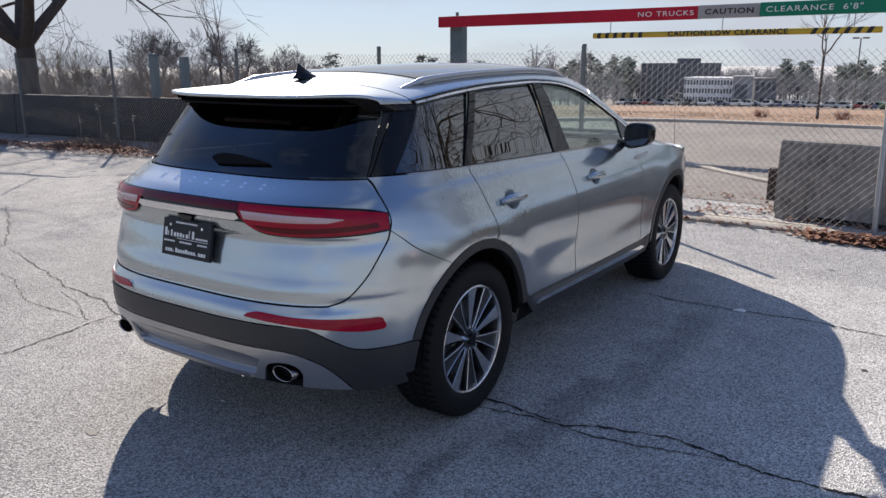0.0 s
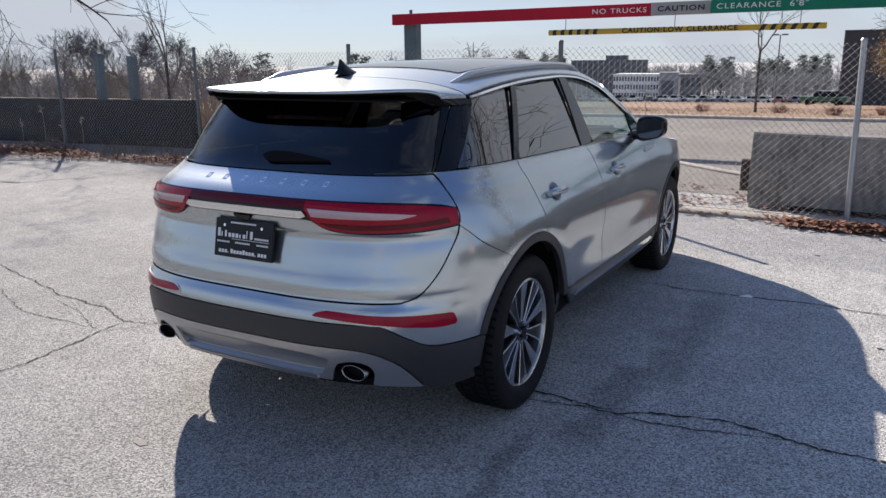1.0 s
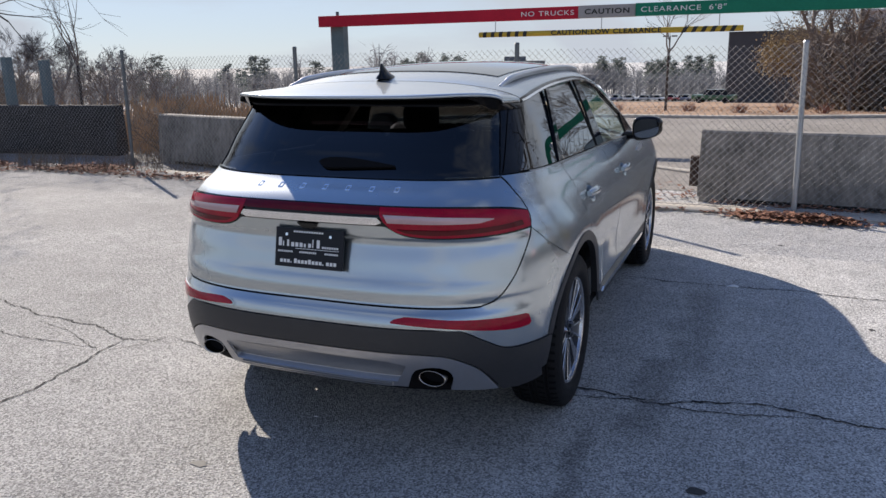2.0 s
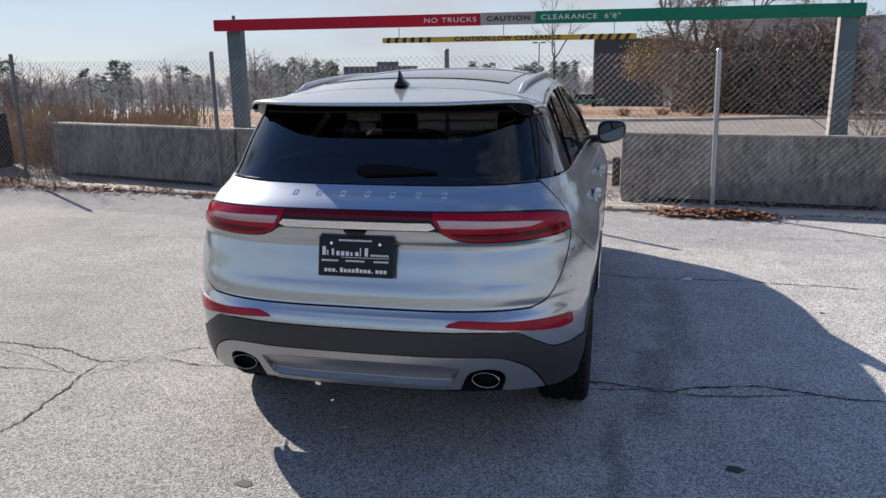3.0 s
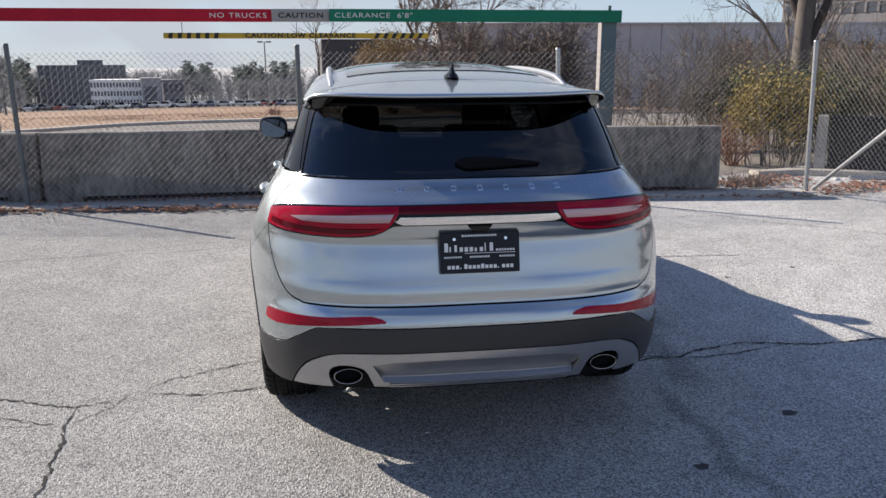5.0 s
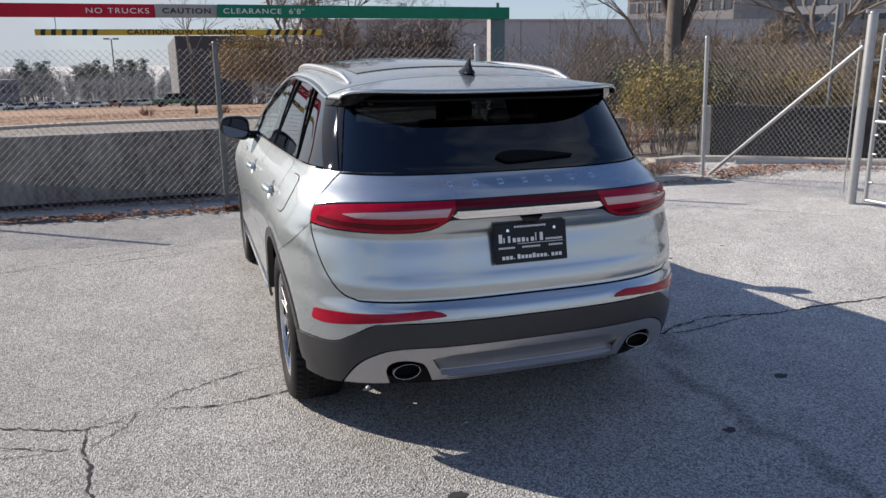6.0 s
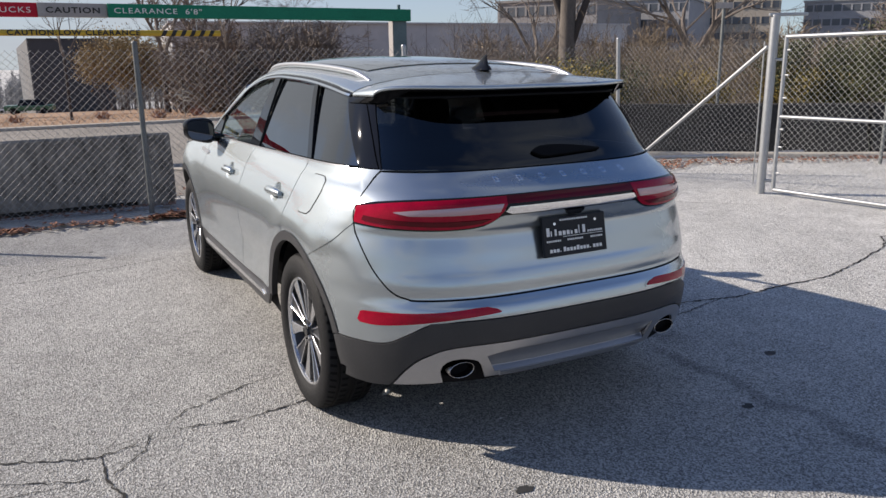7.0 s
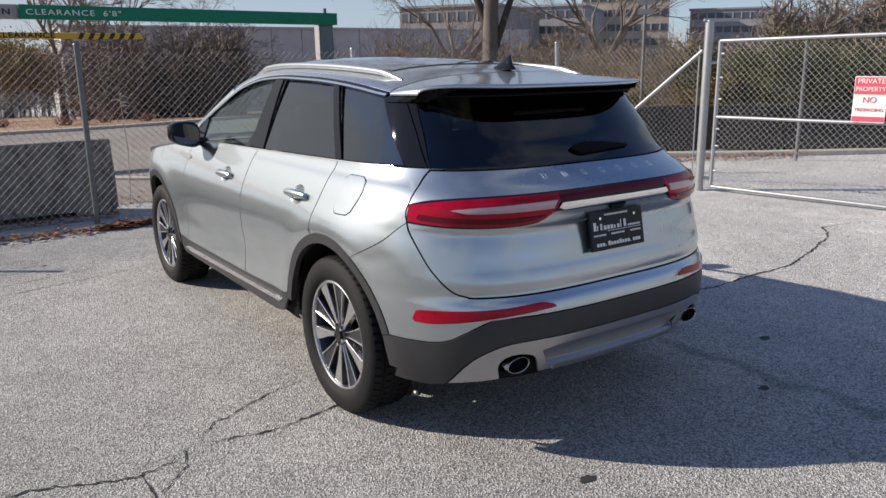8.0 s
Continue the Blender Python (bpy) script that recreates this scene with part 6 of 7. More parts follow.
bare_tree("bare_tree", (8.6, 33.0), 7.0, .14, 34, "wide bare tree with many fine drooping branches", 5, 1.0, .18, 7, kids=(3, 4), lift=-.02, curl=.22, thin=.008)
bare_tree("bare_tree", (3.9, 36.0), 9.5, .14, 35, "tall bare tree before the warehouse", 5, .55, .30, 3, kids=(3, 5), thin=.008)
bare_tree("bare_tree", (6.8, 40.0), 10.5, .15, 36, "tall bare tree before the warehouse", 5, .55, .30, 3, kids=(3, 5), thin=.008)
bare_tree("bare_tree", (11.4, 36.0), 6.4, .14, 43, "wide bare tree with many fine drooping branches", 5, 1.05, .16, 7, kids=(3, 4), lift=-.02, curl=.22, thin=.008)
for k, (x, y, h) in enumerate(((-61.0, 41.5, 7.6), (-59.0, 45.0, 8.4), (-57.0, 48.0, 7.8), (-53.5, 50.0, 6.6))):
    bare_tree("bare_tree", (x, y), h, .16, 300 + k, "tall bare tree beyond the field", 5, .8, .25, 4, kids=(3, 4), thin=.015, twig=M_HAZE_WOOD, bark=M_HAZE_WOOD)
bare_tree("bare_tree", (17.0, 14.0), 7.0, .14, 39, "bare tree among the brush", 5, .7, .25, 4)
bare_tree("bare_tree", (13.0, 17.0), 6.0, .10, 40, "bare tree among the brush", 5, .75, .25, 4)
bare_tree("bare_tree", (22.0, 5.2), 6.8, .15, 41, "large bare tree beyond the gate", 5, .8, .30, 3)

# golden dry conifer beside the bare trees
for x, y, h, w, sd in ((4.7, 74.0, 7.6, 3.2, 50), (6.9, 76.5, 8.0, 3.4, 51), (9.0, 75.0, 6.8, 3.4, 52)):
    leafy_shrub((x, y), h, w, sd, 9000, M_CONIFER, "tall golden-brown conifer before the blank building", 40, .15)
# golden shrub and a small reddish bush beside the road's end
leafy_shrub((6.2, 6.0), 1.75, 1.2, 57, 7500, M_LEAF_GOLD, "golden-green evergreen shrub at the road's end", 26, .032)
leafy_shrub((6.9, 6.6), 1.65, 1.1, 58, 7500, M_LEAF, "dark green evergreen shrub at the road's end", 26, .032)
twig_bush((5.55, 6.1), 1.1, .6, 59, 34, "reddish dry bush beside the evergreen shrubs", mat("rusty_twigs", (.26, .14, .09), .95, 0, .3, 3), 2)
# shrubs behind the right-hand barriers
for x, y, h, w, n, m, sd in ((7.2, 8.2, 1.75, 1.7, 8000, M_LEAF, 60), (8.4, 7.6, 1.9, 1.7, 9000, M_LEAF, 61), (9.6, 6.6, 1.6, 1.6, 7000, M_LEAF_GOLD, 63), (11.4, 5.4, 1.6, 1.8, 7000, M_LEAF_GOLD, 65), (13.2, 5.4, 2.1, 2.4, 9000, M_LEAF, 66), (14.6, 3.4, 2.0, 2.4, 9000, M_LEAF, 67), (16.4, 1.8, 2.0, 2.6, 8000, M_LEAF, 68), (18.5, .4, 2.0, 2.6, 7000, M_LEAF, 71), (12.2, 4.6, 2.25, 1.9, 13000, M_LEAF, 72), (13.0, 3.5, 2.25, 1.9, 13000, M_LEAF, 73), (11.6, 5.4, 2.2, 1.8, 12000, M_LEAF, 74), (13.8, 2.4, 2.2, 1.9, 12000, M_LEAF, 75)):
    leafy_shrub((x, y), h * (.92 if x < 11 else .95), w, sd, int(n * (1.0 if x < 11 else 1.8)), m, "golden-green evergreen shrub behind the barrier" if m is M_LEAF_GOLD else "dark green evergreen shrub behind the barrier", 24, .034)
for x, y, h, w, n, m, sd in ((5.6, 9.2, 1.9, 1.6, 26, M_TWIG, 80), (6.4, 10.4, 2.4, 2.2, 34, M_TWIG, 81), (6.0, 8.0, 1.3, 1.0, 22, M_TWIG_PALE, 82), (8.2, 11.2, 2.8, 2.4, 36, M_TWIG, 83), (10.2, 11.0, 2.8, 2.4, 36, M_TWIG, 84), (10.4, 9.6, 2.3, 2.0, 30, M_TWIG_PALE, 85), (12.2, 11.6, 2.8, 2.4, 36, M_TWIG, 86), (12.2, 6.6, 2.3, 1.8, 30, M_TWIG_PALE, 87), (14.2, 10.6, 3.0, 2.4, 36, M_TWIG, 88), (16.4, 8.4, 2.8, 2.4, 36, M_TWIG_PALE, 89), (17.4, 4.2, 2.6, 2.4, 34, M_TWIG, 91), (6.2, 13.0, 2.6, 2.6, 34, M_TWIG, 92), (9.0, 14.0, 3.0, 2.8, 38, M_TWIG, 93), (20.0, 2.0, 2.6, 2.6, 30, M_TWIG_PALE, 94), (15.0, 13.0, 3.2, 3, 36, M_TWIG, 95), (8.6, 6.4, 2.0, 1.6, 30, M_TWIG_PALE, 96), (9.6, 8.4, 2.5, 2.0, 34, M_TWIG_PALE, 97), (10.8, 6.4, 2.4, 1.8, 34, M_TWIG_PALE, 98), (13.2, 7.8, 2.9, 2.2, 36, M_TWIG, 121), (16.0, 4.0, 2.7, 2.2, 34, M_TWIG_PALE, 122), (18.4, 2.4, 2.9, 2.4, 34, M_TWIG, 123)):
    twig_bush((x, y), h * (1.2 if 7 < x < 12 else 1.0), w, sd, n if x > 7 else n // 2, "dense bare bush of thin stems behind the barriers", m if x < 12 else M_TWIG, 3)
for x, y, h, w, sd in ((-14.2, 8.4, 1.7, 2.2, 100), (-16.0, 8.0, 1.9, 2.4, 101), (-18.5, 8.0, 2.0, 2.4, 102), (-12.4, 10.6, 1.5, 2.0, 103), (-7.9, 6.0, .9, .8, 104), (-17.5, 11.0, 2.2, 2.6, 105), (-21, 9, 2.3, 3, 106), (-15, 12, 1.8, 2.4, 107)):
    twig_bush((x, y), h * 1.45, w, sd, 30, "tangled bare brush behind the dark barrier", M_TWIG if sd % 2 else M_TWIG_PALE, 3)
for x, y, sd in ((-.2, 19.6, 110), (1.2, 18.8, 111), (2.4, 19.6, 112), (-2.4, 19.8, 113), (3.4, 18.9, 114)):
    twig_bush((x, y), .55, .6, sd, 40, "small reddish dry bush on the kerb", mat("reddish_twigs", (.26, .12, .08), .95, 0, .3, 3), 1)

rr = random.Random(5)
blades("dry_reeds", [(-6.6 - .53 * q - rr.uniform(.5, 3.4), 8.0 + q, .7, 1) for q in [rr.uniform(-1.4, 2.6) for _ in range(22)]] + [(-13.5 + rr.uniform(-4, 4), 7.6 + rr.uniform(-.6, 3), 1.0, 1) for _ in range(20)], .84, 300, 6, M_REED, "tall dry golden reeds behind the barriers", "reeds", .007, .3, .35)
blades("field_grass", [(x, FIELD_EDGE(x) + .8 + rr.random() ** 1.5 * 22, 1.6, .6) for x in [rr.uniform(-24, 11) for _ in range(260)]], .085, 320, 7, M_FIELD_GRASS, "dry orange-brown grass", "grass", .007, .9)
litter("dead_leaves", [(1.5, 3.45, 2.6, 3.35, .14, 330), (-.2, 3.62, 1.6, 3.55, .07, 70), (2.4, 3.50, 5.2, 3.25, .07, 110), (-4.4, 3.75, -2.2, 3.62, .12, 260), (-2.4, 3.6, -.6, 3.55, .12, 240), (-9.2, 4.15, -4.6, 3.95, .22, 900), (-14.5, 3.7, -9.0, 4.0, .35, 1300), (.3, 4.2, 1.2, 4.6, .25, 90), (4.4, 4.2, 5.6, 4.6, .30, 420), (5.4, 3.6, 6.6, 3.9, .28, 420), (6.6, 3.9, 9.5, 2.6, .22, 420), (-.4, 5.0, .9, 5.4, .4, 60), (-4, 4.15, -.6, 4.25, .08, 220), (1.2, 4.08, 4.2, 3.82, .06, 240)], 9, M_DEAD, "drifts of brown dead leaves along the kerb")
blades("dead_stalks", [(-9.6 + rr.uniform(-3, 3.5), 4.5 + rr.uniform(-.3, .5), .4, 1) for _ in range(14)] + [(-8.2, 5.5, .5, 1), (-7.9, 5.3, .4, 1)], .35, 60, 8, M_TWIG_PALE, "dry stalks and twigs at the fence's foot", "stalks", .004, 1.2)
# a heap of broken twigs and leaves at the fence's foot
litter("leaf_heap", [(1.6, 3.50, 2.5, 3.40, .09, 900), (-.9, 3.62, -.3, 3.6, .08, 250), (-12.6, 4.25, -10.0, 4.3, .22, 1500), (-8.6, 4.3, -7.6, 4.5, .25, 500)], 19, M_DEAD, "heap of dead leaves at the fence's foot", .06)
blades("dry_tussocks", [(5.3 + rr.uniform(-.3, 1.4), 10.6 + rr.uniform(-.5, .8), .3, 1) for _ in range(14)], .42, 120, 29, M_LEAF_GOLD, "olive dry grass tussocks by the bar's post", "grass", .006, .6)
blades("twig_heap", [(-11.6 + rr.uniform(-1.0, 1.4), 4.35 + rr.uniform(-.2, .2), .35, 1) for _ in range(10)] + [(4.8 + rr.uniform(-.4, .5), 4.3 + rr.uniform(-.2, .3), .25, 1) for _ in range(5)], .30, 50, 28, M_TWIG, "heap of broken twigs at the fence's foot", "twigs", .006, 2.2)
# litter on the ground
for nm, x, y, sx, sy_, turn_, m, lb, ct in (("paper_scrap", 1.558, .866, .045, .022, 20, M_WHITE, "crumpled white paper scrap on the asphalt", "litter"), ("paper_scrap", -.52, -1.43, .035, .016, 60, M_WHITE, "crumpled white paper scrap beside the tyre", "litter"), ("paper_scrap", -.18, -1.94, .012, .006, 10, M_WHITE, "tiny white paper scrap in the shade", "litter"), ("dark_rag", -5.6, 4.02, .16, .08, 10, M_INK, "dark rag at the fence's foot", "rag"), ("paper_scrap", -10.3, 4.3, .10, .06, 10, M_WHITE, "pale crumpled paper among dead leaves", "litter"), ("paper_scrap", 6.2, 4.5, .07, .05, 40, M_WHITE, "pale cup among dead leaves", "litter")):
    rnd = random.Random(int(abs(x) * 100))
    bm = bmesh.new()
    bmesh.ops.create_icosphere(bm, subdivisions=2, radius=1)
    for v_ in bm.verts:
        k = rnd.uniform(.7, 1.2)
        v_.co = Vector((v_.co.x * sx * k, v_.co.y * sy_ * k, max(0, v_.co.z) * min(sx, sy_) * .7 * k))
    t = part(nm, bm, m)
    t.matrix_basis = pose(x, y, .002, 0, 0, turn_)
    tagged(t, lb, ct)

# ---- far buildings, car park, woods ----


def office(name, a, b, depth, z0, z1, storeys, bays, wall, pane, label, fin=None, band=False, roof_box=False):
    """A block with storeys of windows on its front, running from a to b; the front faces the camera."""
    a, b = Vector((*a, 0)), Vector((*b, 0))
    L = (b - a).length
    t = thing(name, a, math.degrees(math.atan2(b.y - a.y, b.x - a.x)), label, "building", "far buildings")
    bm = bmesh.new()
    box(bm, 0, L, 0, depth, z0, z1, 0)
    part("wall", bm, wall, t)
    bm = bmesh.new()
    box(bm, -.3, L + .3, -.3, depth + .3, z1, z1 + .35, 0)
    part("roof", bm, wall, t)
    H = z1 - z0
    st = H / storeys
    for k in range(storeys):
        zb = z0 + st * (k + .30)
        if band:
            bm = bmesh.new()
            box(bm, .4, L - .4, -.08, .02, zb, zb + st * .45, 0)
            band_ = part("window_band", bm, pane, t)
            for j in range(1, 10):
                bm = bmesh.new()
                box(bm, L * j / 10 - .16, L * j / 10 + .16, -.16, -.07, zb, zb + st * .45, 0)
                part("mullion", bm, wall, band_)
        else:
            for j in range(bays):
                x0 = L * (j + .12) / bays
                bm = bmesh.new()
                box(bm, x0, x0 + L / bays * .62, -.08, .02, zb - st * .05, zb + st * .50, 0)
                part("window", bm, pane, t)
    if fin:
        for j in range(bays + 1):
            x0 = L * j / bays
            bm = bmesh.new()
            box(bm, x0 - fin[1] / 2, x0 + fin[1] / 2, -.6, 0, z0, z1 + .3, 0)
            part("fin", bm, fin[0], t)
    if roof_box:
        bm = bmesh.new()
        box(bm, L * .45, L * .75, depth * .3, depth * .7, z1, z1 + 2.2, 0)
        part("plant_room", bm, wall, t)
    return t


def polar(az, d, eye=(0.5, -4.7)):
    return eye[0] + d * math.sin(radians(az)), eye[1] + d * math.cos(radians(az))


# dark cladding and office walls carry distance haze as a paler colour
M_DARK_WALL = mat("dark_cladding", (.105, .115, .130), .6, 0, .15, .4)
M_PANE_FAR = mat("far_panes", (.085, .095, .11), .3, 0, .1, .3)
M_WHITE_WALL = mat("white_wall", (.85, .84, .82), .8, 0, .08, .3)
M_GREY_WALL = mat("grey_wall", (.31, .31, .325), .85, 0, .12, .15)
M_WAREHOUSE = mat("warehouse_panels", (.42, .42, .435), .85, 0, .14, .12)
M_TAN_WALL = mat("tan_wall", (.45, .385, .31), .85, 0, .12, .3)
M_BROWN_WALL = mat("brown_wall", (.235, .225, .225), .85, 0, .12, .3)
M_SLAB = mat("slab_dark", (.046, .050, .060), .75, 0, .15, .5, .2, 3)
M_SLAB_SIDE = mat("slab_grey", (.10, .103, .11), .8, 0, .15, .5)

office("office_block", polar(-19.6, 330), polar(-14.3, 330), 18, -16.5, 0.4, 6, 14, M_DARK_WALL, M_PANE_FAR, "dark office block with pale vertical fins", (M_GREY_WALL, .35), False, True)
office("office_block", polar(-16.6, 300), polar(-13.4, 296), 16, -16.5, -4.6, 4, 16, M_WHITE_WALL, M_PANE_FAR, "white office block with a grid of dark windows")
office("office_block", polar(-13.4, 292), polar(-12.1, 292), 14, -16.5, -4.0, 1, 1, M_GREY_WALL, M_DARK_WALL, "blank grey stair tower beside the white block")
office("office_block", polar(-12.0, 310), polar(-10.6, 314), 14, -16.5, -5.0, 2, 4, M_BROWN_WALL, M_PANE_FAR, "long low brown block beyond the car park")

# dark blank slab with a pale end
slab = thing("blank_building", (-2.0, 101, 0), 0, "tall dark blank building with a pale end wall", "building")
bm = bmesh.new()
box(bm, .06, 9, 0, 6, -7, 4.35, 0)
part("wall", bm, M_SLAB, slab)
bm = bmesh.new()
box(bm, -.06, .055, -.02, 70, -7, 4.45, 0, Matrix.Rotation(radians(1.7), 4, "Z"))
part("end_wall", bm, M_SLAB_SIDE, slab, "pale end wall")
bm = bmesh.new()
box(bm, -.06, 9.1, -.1, 6.1, 4.36, 4.5, 0)
part("roof", bm, M_SLAB, slab)

# long grey warehouse
wh = thing("warehouse", (9.0, 66, 0), -6, "long plain grey warehouse with panel joints", "building")
bm = bmesh.new()
box(bm, 0, 46, 0, 25, -6, 4.8, 0)
part("wall", bm, M_WAREHOUSE, wh)
for k in range(1, 16):
    bm = bmesh.new()
    box(bm, k * 2.9 - .03, k * 2.9 + .03, -.03, .0, -6, 4.8, 0)
    part("panel_joint", bm, M_BROWN_WALL, wh)
bm = bmesh.new()
box(bm, -.2, 46.2, -.2, 25.2, 4.8, 4.95, 0)
part("roof", bm, M_WAREHOUSE, wh)
for x0 in (3.5, 8.0):
    bm = bmesh.new()
    box(bm, x0, x0 + 2.6, -.05, .02, -2.4, -1.1, 0)
    part("loading_door", bm, M_SLAB, wh, "dark loading door")

office("office_block", polar(31.6, 128, (-1.9, -4.6)), polar(38.6, 122, (-1.9, -4.6)), 25, -8, 10.0, 6, 1, M_BROWN_WALL, M_PANE_FAR, "brown office block with bands of windows", None, True)
office("office_block", polar(38.2, 150, (-1.9, -4.6)), polar(44.8, 146, (-1.9, -4.6)), 25, -8, 11.3, 7, 1, M_GREY_WALL, M_PANE_FAR, "pale grey office block with bands of windows", None, True)
office("office_block", polar(44.6, 170, (-1.9, -4.6)), polar(50.6, 170, (-1.9, -4.6)), 25, -8, 18.5, 9, 1, M_TAN_WALL, M_PANE_FAR, "tall tan office block with bands of windows", None, True)
office("office_block", polar(52.0, 190, (-1.9, -4.6)), polar(57.5, 190, (-1.9, -4.6)), 20, -8, 12.5, 7, 1, M_GREY_WALL, M_PANE_FAR, "grey office block with bands of windows", None, True)
office("office_block", polar(57.5, 240, (-1.9, -4.6)), polar(63.0, 240, (-1.9, -4.6)), 20, -8, 10.5, 7, 14, M_TAN_WALL, M_PANE_FAR, "tan office block with dark windows")


# parked cars far off
def far_car(material):
    t = thing("parked_car", (0, 0, 0), 0, "small parked car in the far car park", "car", "far parked cars")
    bm = bmesh.new()
    box(bm, -.88, .88, -2.2, 2.2, .35, .88, .12)
    part("body", bm, material, t)
    bm = bmesh.new()
    vs = box(bm, -.80, .80, -1.5, 1.0, .86, 1.42, 0)
    for v in vs:
        if v.co.z > 1.2:
            v.co.x *= .80
            v.co.y *= .70
    part("cabin", bm, M_BLACK, t)
    for x in (-.8, .8):
        for y in (-1.35, 1.35):
            bm = bmesh.new()
            bmesh.ops.create_cone(bm, cap_ends=True, segments=12, radius1=.33, radius2=.33, depth=.22, matrix=Matrix.Translation((x, y, .33)) @ Matrix.Rotation(radians(90), 4, "Y"))
            part("wheel", bm, M_TYRE, t)
    return t


car_paints = [mat("far_paint", c, .3, .3, 0, coat=.5) for c in ((.6, .6, .6), (.05, .05, .06), (.30, .04, .04), (.1, .12, .2), (.7, .7, .7))]
rnd = random.Random(77)
kinds = [far_car(m) for m in car_paints]
made = 0
for row, d in enumerate((178, 196, 214, 238, 256)):
    for k in range(22):
        az = -20.5 + k * .95 + rnd.uniform(-.15, .15)
        if rnd.random() < .22:
            continue
        x, y = polar(az, d + rnd.uniform(-1, 1))
        m = pose(x, y, ground_z(x, y) + .1, 0, 0, 90 + rnd.uniform(-4, 4) + (0 if row % 2 else 90))
        if made < len(kinds):
            kinds[made].matrix_basis = m
        else:
            copy_thing(kinds[rnd.randrange(5)], m)
        made += 1
x, y = polar(-1.95, 88)
green = far_car(mat("green_paint", (.03, .12, .06), .4, .1, 0, coat=.4))
green.matrix_basis = pose(x, y, ground_z(x, y) + .05, 0, 0, 80)


def far_woods(name, spots, seed, material, label, leaves, tall):
    """Far trees as trunks with many thin upswept twigs, or tiers of drooping boughs."""
    rnd = random.Random(seed)
    v, f = [], []
    for x, y, h in spots:
        z = ground_z(x, y) - .5
        tube(v, f, [(x, y, z), (x + rnd.uniform(-.3, .3), y, z + h * .9)], [h * .016, h * .004], 4, False)
        blobs = [(rnd.gauss(0, .075) * h, rnd.gauss(0, .075) * h, h * (.34 + .60 * k / 12), h * rnd.uniform(.05, .10) * (1.5 - k / 13)) for k in range(13)]
        for k in range(leaves):
            t = rnd.random()
            if tall == "pine":
                bx, by, bz, br = blobs[k % 13]
                q = Vector((x + bx * (1.25 - bz / h) * 1.5 + rnd.gauss(0, br), y + by * (1.25 - bz / h) * 1.5 + rnd.gauss(0, br), z + bz + rnd.gauss(0, br * .55)))
                i = len(v)
                for _ in range(3):
                    v.append(q + Vector((rnd.gauss(0, 1), rnd.gauss(0, 1), rnd.gauss(0, .6))) * h * .034)
                f.append((i, i + 1, i + 2))
                continue
            zz = z + h * (.16 + .55 * t)
            r = h * rnd.uniform(.05, .34) * (1.0 - .35 * t)
            dz = h * rnd.uniform(.05, .30) * (1.15 - .5 * r / (h * .34))
            wid = h * .0065 + .02
            a = rnd.uniform(0, 2 * math.pi)
            p = Vector((x + math.cos(a) * r * .12, y + math.sin(a) * r * .12, zz))
            q = Vector((x + math.cos(a) * r, y + math.sin(a) * r, zz + dz))
            i = len(v)
            w = Vector((rnd.uniform(-1, 1), rnd.uniform(-1, 1), rnd.uniform(-.6, .6))).normalized() * wid
            v += [p - w, p + w, q]
            f.append((i, i + 1, i + 2))
            for _ in range(4):
                q2 = p.lerp(q, rnd.uniform(.35, .95))
                e = q2 + Vector((rnd.gauss(0, 1), rnd.gauss(0, 1), rnd.uniform(.2, 1.3))) * h * .06
                i = len(v)
                v += [q2 - w * .7, q2 + w * .7, e]
                f.append((i, i + 1, i + 2))
    return tagged(part(name, raw(name, v, f), material), label, "woods", kind="stuff")


def spots(n, az0, az1, d0, d1, h0, h1, seed):
    rnd = random.Random(seed)
    out = []
    for k in range(n):
        d = rnd.uniform(d0, d1)
        x, y = polar(rnd.uniform(az0, az1), d)
        out.append((x, y, rnd.uniform(h0, h1)))
    return out


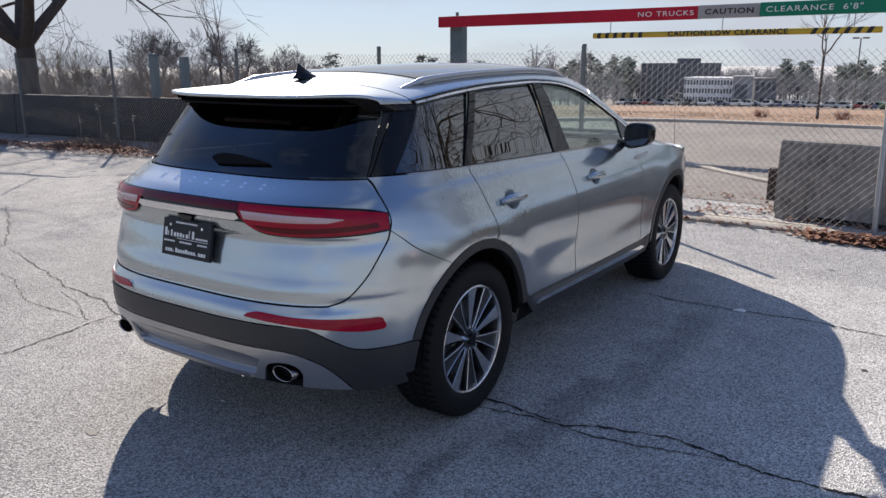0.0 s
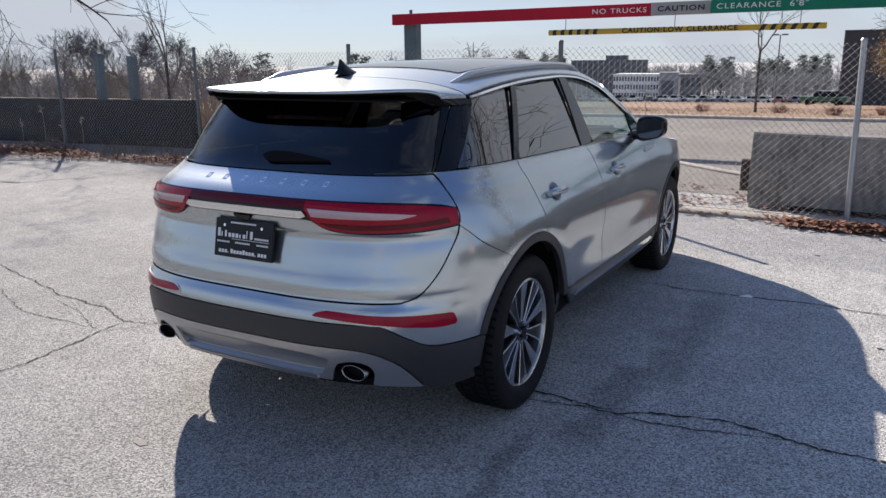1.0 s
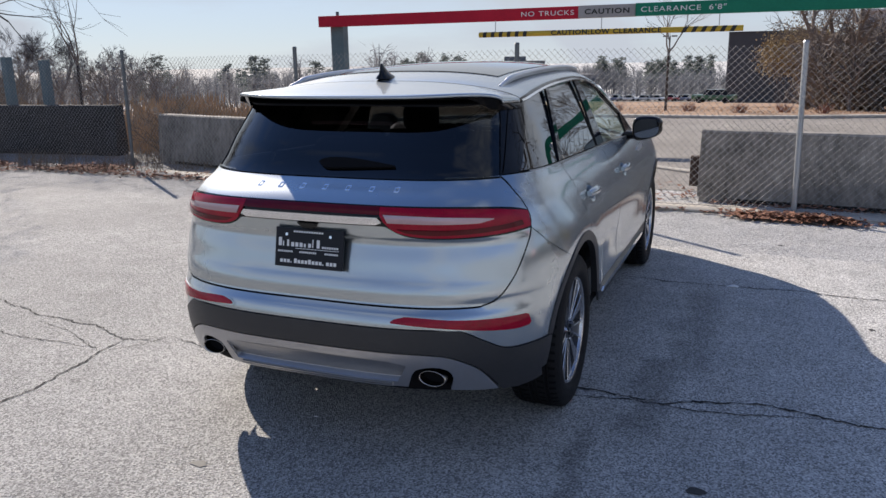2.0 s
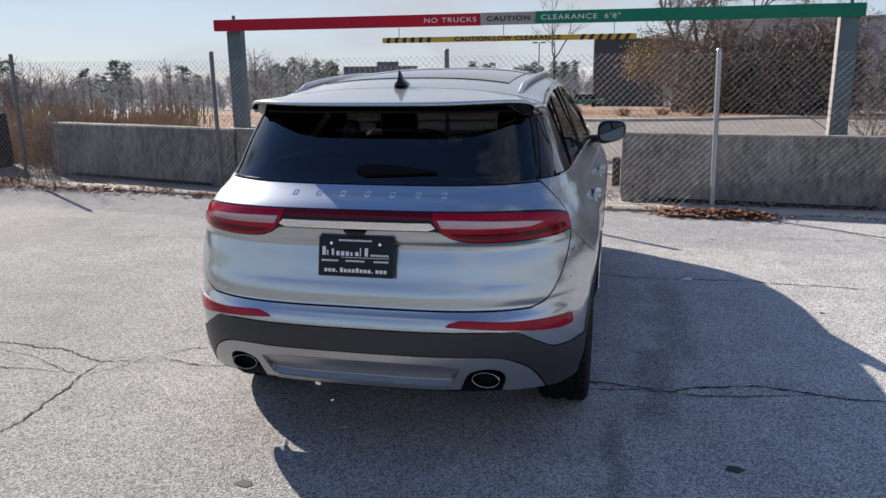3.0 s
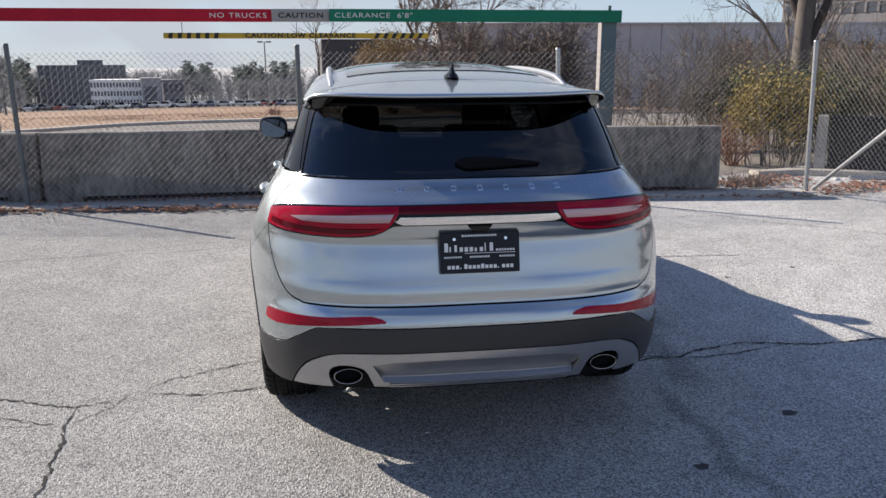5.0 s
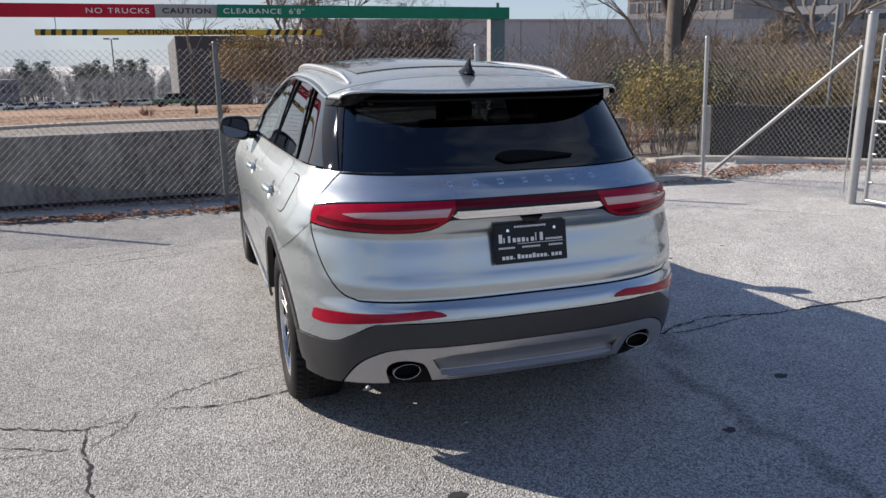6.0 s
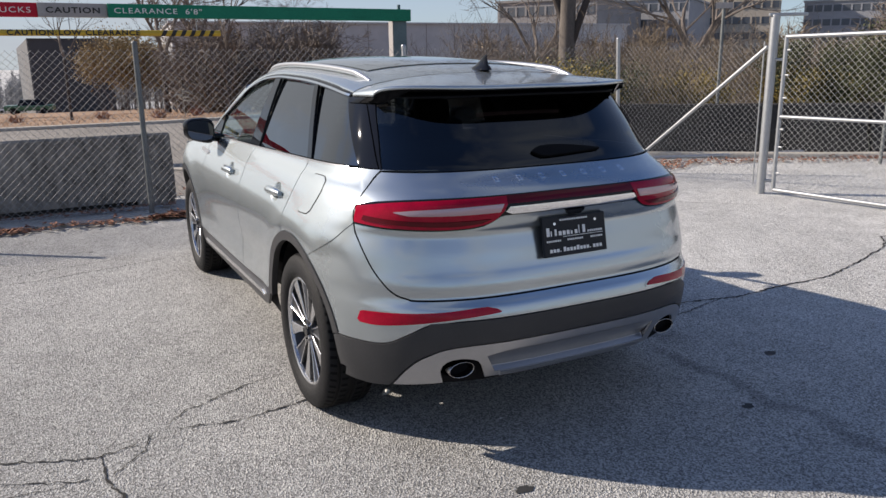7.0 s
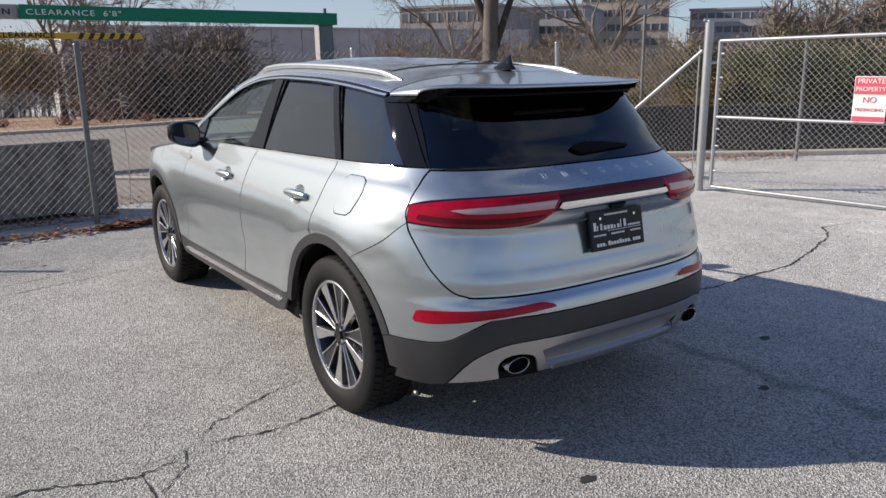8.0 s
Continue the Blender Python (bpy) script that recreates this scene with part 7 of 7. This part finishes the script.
far_woods("far_woods", spots(420, -80, 4, 340, 560, 10, 15, 1), 21, M_HAZE_WOOD, "hazy bare winter woods on the horizon", 80, "bare")
far_woods("far_woods", spots(300, -80, -20, 150, 300, 6, 10, 2), 22, M_HAZE_WOOD, "bare winter trees beyond the field", 70, "bare")
far_woods("far_pines", spots(34, -76, -22, 170, 320, 9, 14, 3) + spots(26, -11, -2, 360, 420, 14, 18, 4) + spots(16, -26, -20, 300, 380, 14, 20, 5), 23, M_HAZE_PINE, "dark green pines among the far woods", 420, "pine")
far_woods("far_woods", spots(120, -70, -22, 70, 140, 3.5, 7, 6), 24, M_HAZE_WOOD, "low bare scrub at the field's edge", 60, "bare")
far_woods("far_woods", spots(110, 5, 16, 30, 44, 2.4, 4.6, 17), 35, M_TWIG, "dense bare brush below the wide trees", 75, "bare")
far_woods("far_woods", spots(26, 14, 34, 40, 58, 1.6, 2.8, 7), 25, M_TWIG, "bare brush in front of the warehouse", 60, "bare")
far_woods("far_woods", spots(280, 26, 75, 30, 60, 2.8, 4.6, 8), 26, M_TWIG_PALE, "bare brush below the office blocks", 70, "bare")
far_woods("far_woods", spots(140, -21, -9, 345, 390, 11, 15, 28) + spots(150, -9, 6, 268, 335, 8, 12, 18), 36, M_HAZE_WOOD, "bare woods behind the far car park", 70, "bare")
far_woods("far_woods", spots(90, 3, 22, 112, 170, 7, 11, 19), 37, M_HAZE_WOOD, "bare woods behind the blank building", 70, "bare")
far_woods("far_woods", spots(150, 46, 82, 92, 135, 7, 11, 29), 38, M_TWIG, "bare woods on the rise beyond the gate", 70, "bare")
far_woods("far_scrub", spots(520, -80, 5, 325, 480, 6, 9, 44), 45, M_HAZE_WOOD, "grey-brown scrub under the far woods", 60, "bare")
far_woods("far_woods", spots(190, 56, 86, 85, 125, 11, 15.5, 39), 40, M_TWIG, "tall bare woods on the rise beyond the gate", 75, "bare")
far_woods("far_woods", spots(300, 70, 280, 120, 300, 9, 15, 9), 27, M_HAZE_WOOD, "bare winter trees all round", 40, "bare")

# far lamp post
x, y = polar(-5.3, 120)
lp = thing("street_lamp", (x, y, ground_z(x, y)), 0, "tall car-park lamp with two heads", "street lamp")
part("pole", tube_mesh("pole", [(0, 0, 0), (0, 0, 9.5)], [.12, .08], 8), M_POST_DARK, lp)
for sx in (-1, 1):
    bm = bmesh.new()
    box(bm, sx * .2, sx * 1.0, -.2, .2, 9.4, 9.6, .03)
    part("head", bm, M_POST_DARK, lp)
